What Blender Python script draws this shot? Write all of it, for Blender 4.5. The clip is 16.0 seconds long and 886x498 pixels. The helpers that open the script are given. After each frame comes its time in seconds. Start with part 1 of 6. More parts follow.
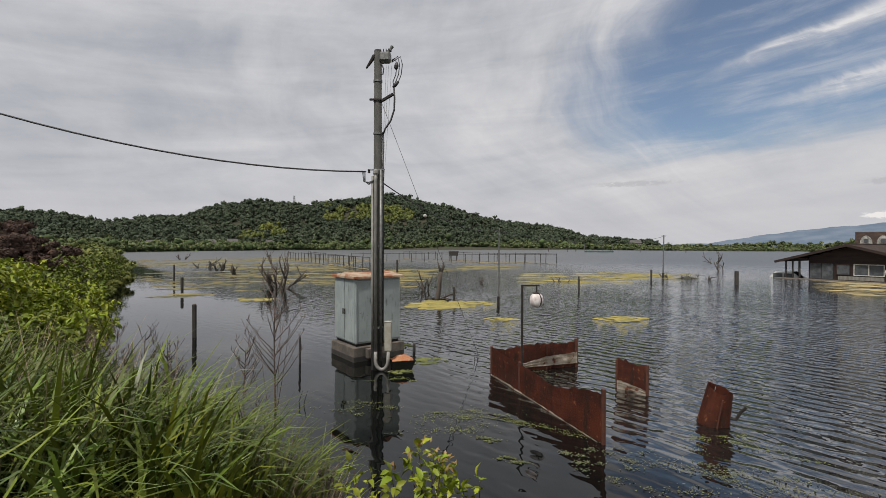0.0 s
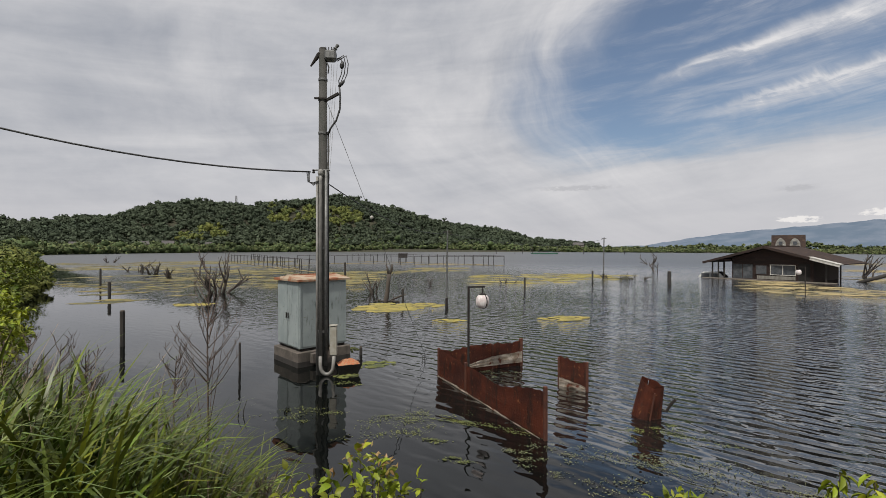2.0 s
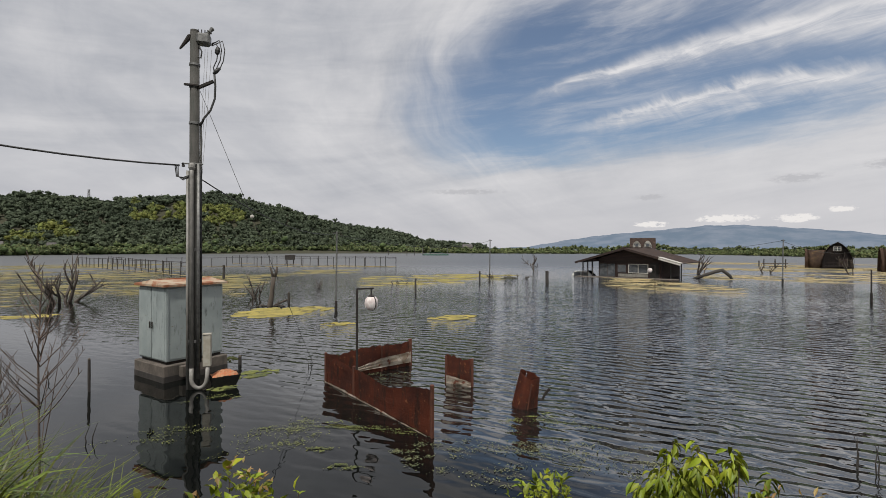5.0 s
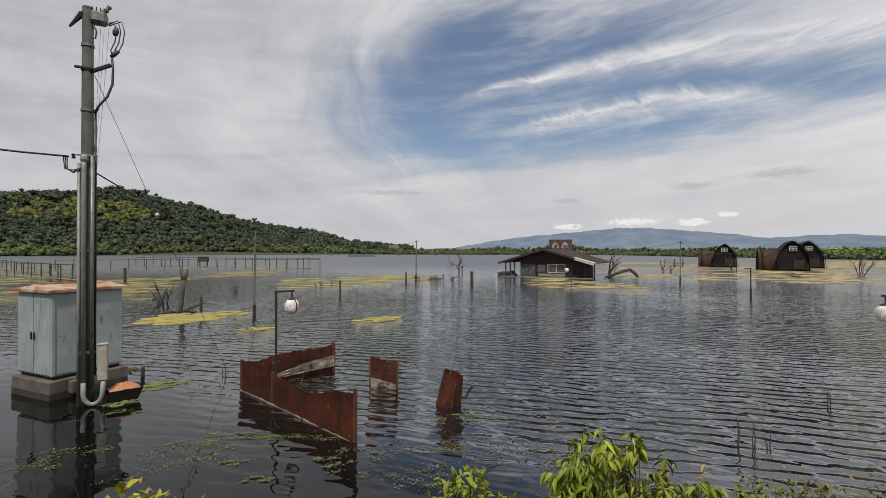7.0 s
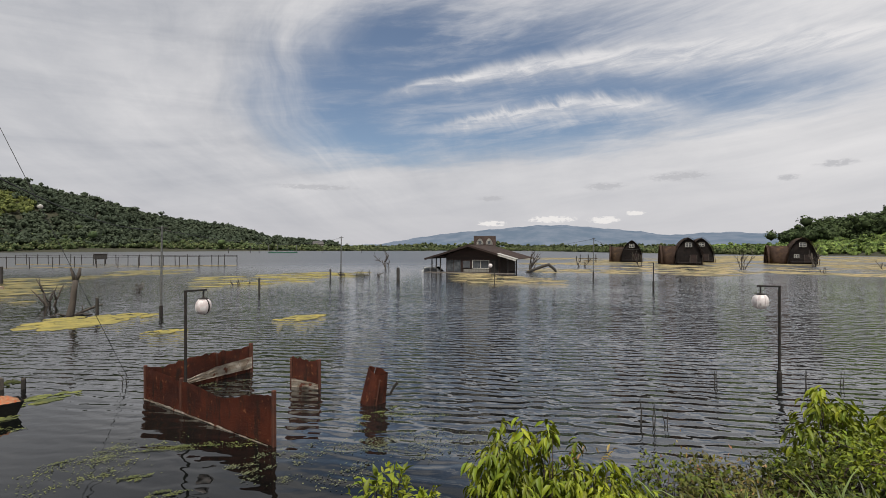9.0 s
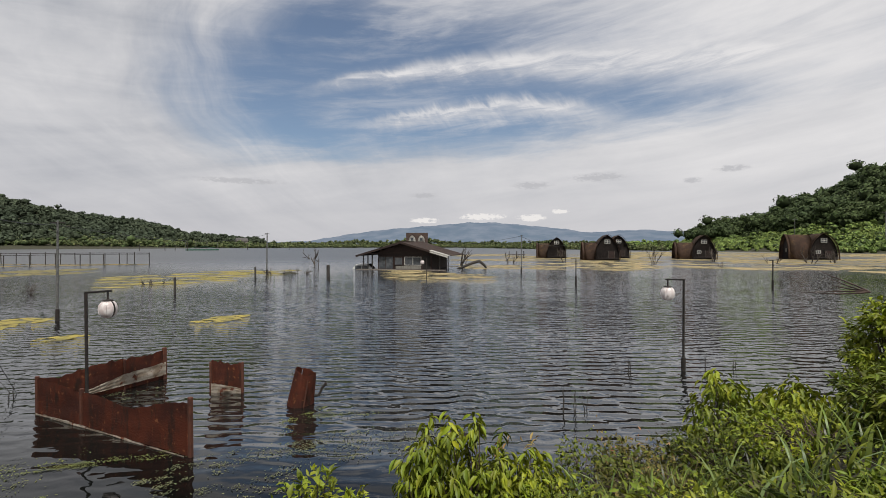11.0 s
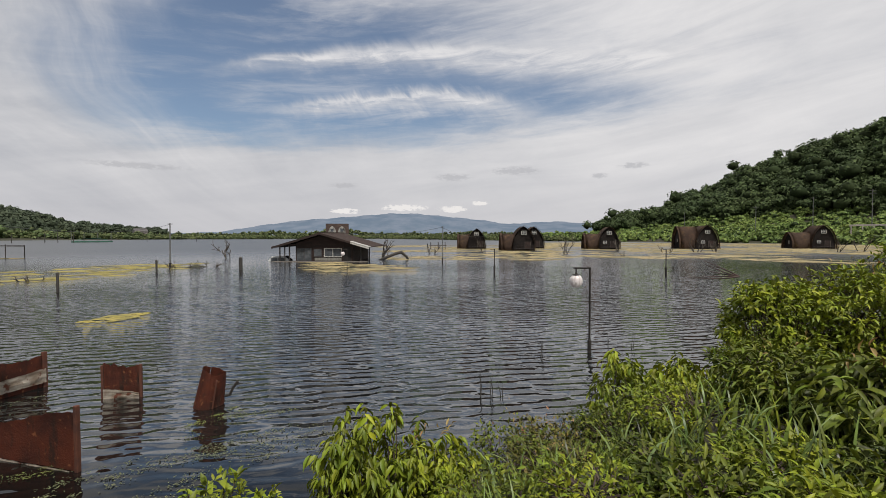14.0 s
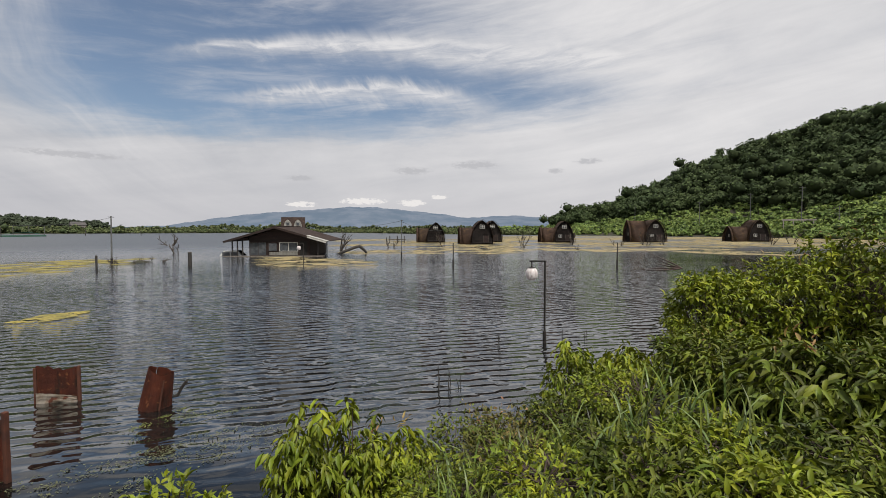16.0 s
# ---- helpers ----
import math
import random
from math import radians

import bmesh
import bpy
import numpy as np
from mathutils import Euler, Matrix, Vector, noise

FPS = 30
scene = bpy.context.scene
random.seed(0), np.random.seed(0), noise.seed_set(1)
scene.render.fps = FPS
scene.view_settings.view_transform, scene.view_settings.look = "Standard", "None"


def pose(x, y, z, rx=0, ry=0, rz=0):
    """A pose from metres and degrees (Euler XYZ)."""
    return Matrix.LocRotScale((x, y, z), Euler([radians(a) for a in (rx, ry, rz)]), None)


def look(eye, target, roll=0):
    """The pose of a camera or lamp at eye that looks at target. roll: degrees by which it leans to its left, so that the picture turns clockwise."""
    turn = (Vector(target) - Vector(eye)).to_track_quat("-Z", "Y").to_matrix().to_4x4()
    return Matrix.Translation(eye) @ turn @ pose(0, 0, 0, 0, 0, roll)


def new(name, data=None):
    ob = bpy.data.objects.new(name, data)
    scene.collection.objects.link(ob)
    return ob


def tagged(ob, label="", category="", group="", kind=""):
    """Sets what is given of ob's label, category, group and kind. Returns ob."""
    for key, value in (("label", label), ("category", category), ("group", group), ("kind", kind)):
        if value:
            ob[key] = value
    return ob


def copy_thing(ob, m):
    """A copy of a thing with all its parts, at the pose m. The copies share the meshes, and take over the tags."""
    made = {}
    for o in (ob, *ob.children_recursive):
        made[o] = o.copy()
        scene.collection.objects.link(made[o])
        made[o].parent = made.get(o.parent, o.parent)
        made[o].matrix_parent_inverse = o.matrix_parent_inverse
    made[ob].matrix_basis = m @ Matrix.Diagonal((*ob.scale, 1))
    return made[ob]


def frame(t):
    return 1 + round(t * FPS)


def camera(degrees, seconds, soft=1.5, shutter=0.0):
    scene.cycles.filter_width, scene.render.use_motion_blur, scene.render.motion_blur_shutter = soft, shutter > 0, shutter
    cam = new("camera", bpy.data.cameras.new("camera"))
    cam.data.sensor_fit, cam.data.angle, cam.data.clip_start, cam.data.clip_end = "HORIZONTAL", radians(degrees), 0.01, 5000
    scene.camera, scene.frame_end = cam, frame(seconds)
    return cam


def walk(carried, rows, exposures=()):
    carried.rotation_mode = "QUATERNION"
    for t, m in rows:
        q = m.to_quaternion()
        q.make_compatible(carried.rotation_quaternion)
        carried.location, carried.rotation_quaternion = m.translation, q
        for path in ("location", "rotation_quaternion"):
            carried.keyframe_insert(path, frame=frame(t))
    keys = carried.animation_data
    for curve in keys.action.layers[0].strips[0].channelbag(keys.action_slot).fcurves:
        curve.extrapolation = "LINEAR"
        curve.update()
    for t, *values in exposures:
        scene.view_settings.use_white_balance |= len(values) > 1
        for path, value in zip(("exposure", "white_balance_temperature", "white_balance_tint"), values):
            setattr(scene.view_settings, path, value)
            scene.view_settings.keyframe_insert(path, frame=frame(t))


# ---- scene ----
cam = camera(88.18, 16.0, soft=0.8)
# seconds, eye x y z, yaw, pitch, roll
ROWS = [
    (0.0, 0.000, 0.000, 3.200, 2.59, -0.36, -0.09),
    (0.5, 0.017, 0.001, 3.199, 1.37, -0.33, -0.09),
    (1.0, 0.033, 0.001, 3.199, -0.11, -0.24, -0.08),
    (1.5, 0.049, 0.001, 3.198, -1.85, -0.17, -0.06),
    (2.0, 0.064, 0.001, 3.197, -3.72, -0.09, -0.06),
    (2.5, 0.079, 0.001, 3.197, -5.71, -0.01, 0.01),
    (3.0, 0.093, 0.000, 3.196, -7.84, 0.02, -0.14),
    (3.5, 0.107, -0.001, 3.195, -10.16, -0.01, -0.07),
    (4.0, 0.120, -0.002, 3.195, -12.55, -0.03, -0.08),
    (6.5, 0.180, -0.013, 3.191, -23.94, 0.29, 0.07),
    (7.0, 0.191, -0.016, 3.191, -26.30, 0.23, 0.01),
    (7.5, 0.201, -0.020, 3.190, -28.71, 0.09, 0.05),
    (8.0, 0.211, -0.023, 3.190, -31.05, -0.06, 0.05),
    (8.5, 0.220, -0.027, 3.189, -33.26, -0.20, 0.03),
    (9.0, 0.229, -0.031, 3.188, -35.47, -0.25, 0.06),
    (11.5, 0.266, -0.057, 3.186, -45.83, -0.78, 0.05),
    (12.0, 0.272, -0.063, 3.185, -47.62, -0.92, 0.01),
    (12.5, 0.277, -0.069, 3.185, -49.26, -1.17, 0.04),
    (13.0, 0.282, -0.076, 3.184, -50.73, -1.39, 0.05),
    (13.5, 0.287, -0.083, 3.183, -52.22, -1.58, 0.11),
    (14.0, 0.291, -0.090, 3.183, -53.65, -1.79, 0.11),
    (14.5, 0.294, -0.097, 3.182, -55.00, -1.97, 0.12),
    (15.0, 0.297, -0.105, 3.182, -56.42, -2.21, 0.08),
    (15.5, 0.300, -0.113, 3.182, -57.71, -2.40, 0.08),
    (16.0, 0.302, -0.121, 3.181, -58.74, -2.57, 0.09),
]
walk(cam, [(t, pose(x, y, z, 90 + pitch, roll, yaw)) for t, x, y, z, yaw, pitch, roll in ROWS])

# ---- world and sun ----
SUN_EL, SUN_AZ = 58.0, 150.0          # elevation, compass turn of the sun seen from the eye (0 = +y, positive to the left)


def calc(tree, op, a, b=None, c=None, clamp=False):
    n = tree.nodes.new("ShaderNodeMath")
    n.operation, n.use_clamp = op, clamp
    for i, v in enumerate((a, b, c)):
        if v is None:
            continue
        if isinstance(v, (int, float)):
            n.inputs[i].default_value = v
        else:
            tree.links.new(v, n.inputs[i])
    return n.outputs[0]


def span(tree, v, lo, hi, a=0.0, b=1.0, smooth=True):
    n = tree.nodes.new("ShaderNodeMapRange")
    n.interpolation_type = "SMOOTHSTEP" if smooth else "LINEAR"
    tree.links.new(v, n.inputs[0])
    for i, k in enumerate((lo, hi, a, b)):
        n.inputs[i + 1].default_value = k
    return n.outputs[0]


def combine(tree, x, y, z=0.0):
    n = tree.nodes.new("ShaderNodeCombineXYZ")
    for i, v in enumerate((x, y, z)):
        if isinstance(v, (int, float)):
            n.inputs[i].default_value = v
        else:
            tree.links.new(v, n.inputs[i])
    return n.outputs[0]


def noise_of(tree, vec, scale, detail=4.0, rough=0.5, distort=0.0):
    n = tree.nodes.new("ShaderNodeTexNoise")
    n.inputs["Scale"].default_value, n.inputs["Detail"].default_value = scale, detail
    n.inputs["Roughness"].default_value, n.inputs["Distortion"].default_value = rough, distort
    if vec is not None:
        tree.links.new(vec, n.inputs["Vector"])
    return n.outputs["Fac"]


def mixed(tree, fac, a, b):
    n = tree.nodes.new("ShaderNodeMix")
    n.data_type = "RGBA"
    for sock, v in ((n.inputs["Factor"], fac), (n.inputs[6], a), (n.inputs[7], b)):
        if isinstance(v, (int, float)):
            sock.default_value = v
        elif isinstance(v, tuple):
            sock.default_value = (*v[:3], 1)
        else:
            tree.links.new(v, sock)
    return n.outputs[2]


class Field:
    """A value in a node tree that can be reckoned with like a number."""

    def __init__(self, tree, sock):
        self.tree, self.sock = tree, sock

    def do(self, op, other=None, flip=False):
        o = other.sock if isinstance(other, Field) else other
        return Field(self.tree, calc(self.tree, op, o, self.sock) if flip else calc(self.tree, op, self.sock, o))

    def __add__(self, o):
        return self.do("ADD", o)

    def __radd__(self, o):
        return self.do("ADD", o)

    def __sub__(self, o):
        return self.do("SUBTRACT", o)

    def __rsub__(self, o):
        return self.do("SUBTRACT", o, True)

    def __mul__(self, o):
        return self.do("MULTIPLY", o)

    def __rmul__(self, o):
        return self.do("MULTIPLY", o)

    def __truediv__(self, o):
        return self.do("DIVIDE", o)

    def top(self, o):
        return self.do("MAXIMUM", o)

    def low(self, o):
        return self.do("MINIMUM", o)

    def ramp(self, lo, hi, a=0.0, b=1.0):
        return Field(self.tree, span(self.tree, self.sock, lo, hi, a, b))

    def bell(self):
        return Field(self.tree, calc(self.tree, "EXPONENT", calc(self.tree, "MULTIPLY", calc(self.tree, "MULTIPLY", self.sock, self.sock), -1.0)))


def build_world():
    w = bpy.data.worlds.new("sky")
    scene.world = w
    w.use_nodes = True
    t = w.node_tree
    t.nodes.clear()
    out = t.nodes.new("ShaderNodeOutputWorld")
    sky = t.nodes.new("ShaderNodeTexSky")
    sky.sky_type, sky.sun_disc = "NISHITA", False
    sky.sun_elevation, sky.sun_rotation = radians(SUN_EL), radians(-SUN_AZ)
    sky.dust_density, sky.air_density, sky.ozone_density = 1.2, 1.0, 1.5
    clear = t.nodes.new("ShaderNodeBackground")
    t.links.new(sky.outputs[0], clear.inputs[0])
    clear.inputs[1].default_value = 0.092
    co = t.nodes.new("ShaderNodeTexCoord")
    sep = t.nodes.new("ShaderNodeSeparateXYZ")
    t.links.new(co.outputs["Generated"], sep.inputs[0])
    x, y, z = (Field(t, o) for o in sep.outputs)
    az = x.do("ARCTAN2", y) * 57.2958        # degrees to the right of +y
    el = z.do("ARCSINE") * 57.2958

    def fog(u, v, seed, scale=1.0, detail=5, rough=0.55, distort=0.0):
        return Field(t, noise_of(t, combine(t, u.sock, v.sock, seed), scale, detail, rough, distort)) - 0.5

    # wide drifts bend everything a little
    bend_a, bend_e = fog(az * 0.045, el * 0.06, 4.0, 1, 3) * 14.0, fog(az * 0.05, el * 0.08, 14.0, 1, 3) * 5.0
    # strands of high cloud that fan out upwards from one point low in the sky
    fa, fe = az + bend_a * 0.9 - (el - 17.0) * (el - 17.0) * 0.045 - 30.0, el + bend_e * 1.2 + 16.0
    turn, far = fe.top(0.2).do("ARCTAN2", fa), ((fa * fa) + (fe * fe) + 1.0).do("SQRT")
    fan = fog(turn * 4.6, far * 0.05, 2.0, 1.0, 7, 0.6, 0.5)
    fine_fan = fog(turn * 11.0, far * 0.16, 5.0, 1.0, 6, 0.62, 0.6)
    # long strands along the slanting drift of the wind
    drift = fog(az * 0.030 + el * 0.012, el * 0.20 - az * 0.022 + bend_e * 0.03, 1.3, 1.25, 7, 0.58, 0.4)
    feather = fog(az * 0.10, el * 0.62 - az * 0.045, 2.2, 1.5, 8, 0.66, 0.6)
    mottle = fog(az * 0.09, el * 0.16, 9.0, 1.0, 6, 0.62, 0.5)

    # how much cloud: a bank on one hand with a curved edge, a veil along the horizon, thin veils high up
    edge = (el - 18.0) * (el - 18.0) * 0.085 + 16.5
    bank = (edge - az + fan * 14.0 + fine_fan * 4.0 + bend_a * 0.25).ramp(-7.0, 9.0)
    veil_top = (az - 25.0) * 0.075 + 10.8
    veil = (veil_top - el + feather * 3.6 + drift * 5.0 + fan * 2.0).ramp(-2.4, 2.6)
    high = ((el - 25.0) + (az - 36.0).top(0.0) * 0.21 + drift * 13.0 + feather * 4.0).ramp(-1.5, 8.5) * 0.86
    right = ((az - 74.0) + drift * 34.0 + mottle * 16.0).ramp(-10.0, 18.0) * 0.92

    def streak(mid_az, mid_el, left, rt, w0, w1, a0, a1, comb):
        d = az - mid_az
        line = mid_el - d.low(0.0) * d.low(0.0) * left - d.top(0.0) * d.top(0.0) * rt
        teeth = fog(az * 0.40 + el * 0.30, el * 0.16 - az * 0.05, mid_el, 1.0, 4, 0.6, 0.5)
        off = el - line + bend_e * 0.10 + feather * 1.5 + teeth * comb
        wide = az.ramp(a0, a1, w0, w1)
        body = (off / (wide * (1.0 + 0.9 * off.ramp(0.0, -1.0)))).bell()
        return body * az.ramp(a0, a0 + 9.0) * az.ramp(a1 - 9.0, a1 + 3.0, 1.0, 0.0) * (0.86 + feather * 1.1)

    one = streak(52.0, 21.6, 0.0060, 0.0034, 0.45, 1.9, 25.0, 88.0, 1.2)
    two = streak(51.0, 16.6, 0.0080, 0.0090, 0.5, 1.0, 31.0, 66.0, 2.6)
    streaks = one.top(two).low(1.0)
    thin = (drift * 1.6 + feather * 0.9 + 0.14).ramp(0.0, 0.8, 0.06, 0.55)
    cover = (1.0 - (1.0 - bank) * (1.0 - veil) * (1.0 - high) * (1.0 - right) * (1.0 - streaks * 0.95) * (1.0 - thin)).low(1.0)

    # how bright the cloud is: lit strands against greyer depths
    glow = 0.46 + drift * 1.0 + fan * 0.75 * az.ramp(20.0, 48.0, 1.0, 0.15) + fine_fan * 0.35 * az.ramp(16.0, 40.0, 1.0, 0.0) + mottle * 0.45
    glow = glow + az.ramp(2.0, 75.0, -0.12, 0.32) - az.ramp(-20.0, 0.0) * az.ramp(4.0, 20.0, 1.0, 0.0) * el.ramp(14.0, 24.0) * 0.10 + el.ramp(34.0, 62.0, 0.0, 0.35) + ((az - 18.0) / 9.0).bell() * 0.10
    glow = Field(t, calc(t, "MAXIMUM", glow.top(streaks * 1.05).sock, 0.0, clamp=True))
    tint = mixed(t, glow.low(1.0).sock, (0.42, 0.44, 0.49), (0.86, 0.845, 0.85))
    tint = mixed(t, el.ramp(0.0, 10.0, 0.62, 0.0).sock, tint, (0.63, 0.62, 0.645))

    # small heaped clouds over the mountains, and grey scraps above them
    def puff(a, e, wa, we):
        qa, qe = (az - a) / wa, (el - e) / we
        return (qa * qa + qe * qe).do("SQRT").bell()

    lumps = fog(az, el * 2.2, 6.0, 1.5, 6, 0.65) + 0.5
    heap = puff(41.6, 2.9, 1.9, 0.36) + puff(48.8, 3.35, 2.9, 0.42) + puff(55.0, 3.15, 1.7, 0.45) + puff(58.3, 3.9, 1.1, 0.3)
    tint = mixed(t, (heap * (lumps * 3.4 - 0.75)).ramp(0.30, 0.62).sock, tint, (0.93, 0.90, 0.88))
    scraps = puff(54.9, 7.1, 2.2, 0.45) + puff(62.6, 7.8, 2.9, 0.5) + puff(41.5, 6.0, 1.6, 0.35) + puff(76.2, 7.9, 1.5, 0.35) + puff(20.0, 7.2, 4.5, 0.35) + puff(72.5, 6.9, 0.9, 0.3)
    tint = mixed(t, (scraps * (lumps * 3.0 - 0.7)).ramp(0.1, 0.7, 0.0, 0.75).sock, tint, (0.53, 0.53, 0.555))
    cloud = t.nodes.new("ShaderNodeBackground")
    t.links.new(tint, cloud.inputs[0])
    cloud.inputs[1].default_value = 0.9
    mix = t.nodes.new("ShaderNodeMixShader")
    t.links.new(cover.sock, mix.inputs[0])
    t.links.new(clear.outputs[0], mix.inputs[1])
    t.links.new(cloud.outputs[0], mix.inputs[2])
    t.links.new(mix.outputs[0], out.inputs[0])


build_world()
sun = new("sun", bpy.data.lights.new("sun", "SUN"))
sun.data.energy, sun.data.angle, sun.data.color = 3.7, radians(4), (1.0, 0.96, 0.90)
_a, _e = radians(SUN_AZ), radians(SUN_EL)
sun.matrix_world = look((-math.sin(_a) * math.cos(_e) * 50, math.cos(_a) * math.cos(_e) * 50, math.sin(_e) * 50), (0, 0, 0))
scene.view_settings.exposure = 0.0


# ---- materials ----
def material(name, colour, rough=0.8, second=None, scale=4.0, mixing=(0.35, 0.65), metal=0.0, bump=0.0, bump_scale=30.0, island=0.0, per_object=0.0,
             streaks=None, spots=None, spec=0.5, stretch=(1, 1, 1), translucent=0.0, detail=5.0):
    """A surface with two tones mixed by noise, fine relief, and options for streaks, spots and per-piece variation."""
    m = bpy.data.materials.new(name)
    m.use_nodes = True
    t = m.node_tree
    p = t.nodes["Principled BSDF"]
    co = t.nodes.new("ShaderNodeTexCoord")
    mp = t.nodes.new("ShaderNodeMapping")
    mp.inputs["Scale"].default_value = stretch
    t.links.new(co.outputs["Object"], mp.inputs[0])
    vec = mp.outputs[0]
    col = None
    n1 = noise_of(t, vec, scale, detail, 0.6)
    f = span(t, n1, *mixing)
    col = mixed(t, f, tuple(colour), tuple(second or [c * 0.7 for c in colour]))
    if streaks:
        mp2 = t.nodes.new("ShaderNodeMapping")
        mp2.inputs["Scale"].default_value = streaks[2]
        t.links.new(co.outputs["Object"], mp2.inputs[0])
        n2 = noise_of(t, mp2.outputs[0], streaks[1], 6, 0.65)
        col = mixed(t, span(t, n2, *streaks[3]), col, tuple(streaks[0]))
    if spots:
        n3 = noise_of(t, vec, spots[1], 3, 0.5)
        col = mixed(t, span(t, n3, *spots[2]), col, tuple(spots[0]))
    if island or per_object:
        g = t.nodes.new("ShaderNodeNewGeometry") if island else t.nodes.new("ShaderNodeObjectInfo")
        r = g.outputs["Random Per Island"] if island else g.outputs["Random"]
        k = island or per_object
        hs = t.nodes.new("ShaderNodeHueSaturation")
        t.links.new(col, hs.inputs["Color"])
        t.links.new(span(t, r, 0, 1, 1 - k, 1 + k, False), hs.inputs["Value"])
        t.links.new(span(t, calc(t, "FRACT", calc(t, "MULTIPLY", r, 7.31)), 0, 1, 0.5 - 0.045 * k, 0.5 + 0.03 * k, False), hs.inputs["Hue"])
        col = hs.outputs[0]
    t.links.new(col, p.inputs["Base Color"])
    p.inputs["Roughness"].default_value, p.inputs["Metallic"].default_value = rough, metal
    p.inputs["Specular IOR Level"].default_value = spec
    if bump:
        b = t.nodes.new("ShaderNodeBump")
        b.inputs["Strength"].default_value, b.inputs["Distance"].default_value = min(bump, 1.0), 0.02 * max(1.0, bump)
        t.links.new(noise_of(t, vec, bump_scale, 5, 0.6), b.inputs["Height"])
        t.links.new(b.outputs[0], p.inputs["Normal"])
    if translucent:
        tr = t.nodes.new("ShaderNodeBsdfTranslucent")
        t.links.new(col, tr.inputs[0])
        ms = t.nodes.new("ShaderNodeMixShader")
        ms.inputs[0].default_value = translucent
        t.links.new(p.outputs[0], ms.inputs[1])
        t.links.new(tr.outputs[0], ms.inputs[2])
        t.links.new(ms.outputs[0], t.nodes["Material Output"].inputs[0])
    return m


def water_material():
    m = bpy.data.materials.new("lake_water")
    m.use_nodes = True
    t = m.node_tree
    p = t.nodes["Principled BSDF"]
    co = t.nodes.new("ShaderNodeTexCoord")
    sep = t.nodes.new("ShaderNodeSeparateXYZ")
    t.links.new(co.outputs["Object"], sep.inputs[0])
    x, y, z = sep.outputs
    ang = radians(WAVE_TURN)
    dist = calc(t, "SQRT", calc(t, "ADD", calc(t, "MULTIPLY", x, x), calc(t, "MULTIPLY", y, y)))
    calm = noise_of(t, combine(t, calc(t, "MULTIPLY", x, 0.05), calc(t, "MULTIPLY", y, 0.05)), 1.0, 3, 0.55)
    # sheltered water beside the bank and the cabinet, open water beyond
    shelter = span(t, calc(t, "ADD", calc(t, "SUBTRACT", x, calc(t, "MULTIPLY", y, 0.22)), calc(t, "MULTIPLY", calc(t, "SUBTRACT", calm, 0.5), 9.0)), -6.5, 2.5, 0.36, 1.0)
    shelter = calc(t, "MAXIMUM", shelter, span(t, dist, 16.0, 48.0, 0.0, 1.0))
    near = span(t, calc(t, "ADD", calc(t, "MULTIPLY", y, 0.8), calc(t, "MULTIPLY", x, 0.95)), 6.4, 11.5, 0.14, 1.0)
    gust = span(t, noise_of(t, combine(t, calc(t, "MULTIPLY", x, 0.12), calc(t, "MULTIPLY", y, 0.08), 9.0), 1.0, 4, 0.6), 0.3, 0.7, 0.5, 1.2)
    amp = calc(t, "MULTIPLY", calc(t, "MULTIPLY", shelter, near), gust)
    # farther waves show only their upper, flatter flanks; the rest is gloss
    flat = calc(t, "MAXIMUM", calc(t, "POWER", calc(t, "DIVIDE", 14.0, calc(t, "MAXIMUM", dist, 14.0)), 1.0), 0.26)
    amp2 = calc(t, "MULTIPLY", amp, flat)
    swell = calc(t, "MULTIPLY", amp2, SWELL)
    chop = calc(t, "MULTIPLY", amp2, span(t, dist, 7.0, 24.0, CHOP * 0.12, CHOP))

    def surface(px, py):
        # wind comes across the lake: crests lie along one direction
        a = calc(t, "ADD", calc(t, "MULTIPLY", px, math.cos(ang)), calc(t, "MULTIPLY", py, math.sin(ang)))
        b = calc(t, "SUBTRACT", calc(t, "MULTIPLY", py, math.cos(ang)), calc(t, "MULTIPLY", px, math.sin(ang)))
        warp = noise_of(t, combine(t, calc(t, "MULTIPLY", a, 0.20), calc(t, "MULTIPLY", b, 0.26)), 1.0, 2, 0.5)
        fray = noise_of(t, combine(t, calc(t, "MULTIPLY", a, 1.3), calc(t, "MULTIPLY", b, 1.6), 2.0), 1.0, 2, 0.55)
        phase = calc(t, "ADD", calc(t, "MULTIPLY", b, 2 * math.pi / 0.40), calc(t, "ADD", calc(t, "MULTIPLY", warp, 13.0), calc(t, "MULTIPLY", fray, 6.5)))
        w1 = calc(t, "ADD", calc(t, "SINE", phase), calc(t, "MULTIPLY", calc(t, "SINE", calc(t, "ADD", calc(t, "MULTIPLY", phase, 2.0), 2.6)), 0.25))
        w1 = calc(t, "MULTIPLY", w1, span(t, fray, 0.25, 0.75, 0.15, 1.15))
        # a second, shorter train crosses the first and breaks its crests
        cross = calc(t, "ADD", calc(t, "MULTIPLY", b, 0.95), calc(t, "MULTIPLY", a, 0.31))
        w4 = calc(t, "SINE", calc(t, "ADD", calc(t, "MULTIPLY", cross, 2 * math.pi / 0.33), calc(t, "SUBTRACT", calc(t, "MULTIPLY", warp, 11.0), calc(t, "MULTIPLY", fray, 7.0))))
        w1 = calc(t, "ADD", w1, calc(t, "MULTIPLY", w4, span(t, fray, 0.25, 0.75, 0.55, 0.15)))
        w2 = noise_of(t, combine(t, calc(t, "MULTIPLY", a, 0.85), b, 5.0), 5.0, 2.0, 0.5, 0.3)
        w3 = noise_of(t, combine(t, calc(t, "MULTIPLY", a, 0.6), b, 7.0), 2.0, 1.0, 0.5, 0.3)
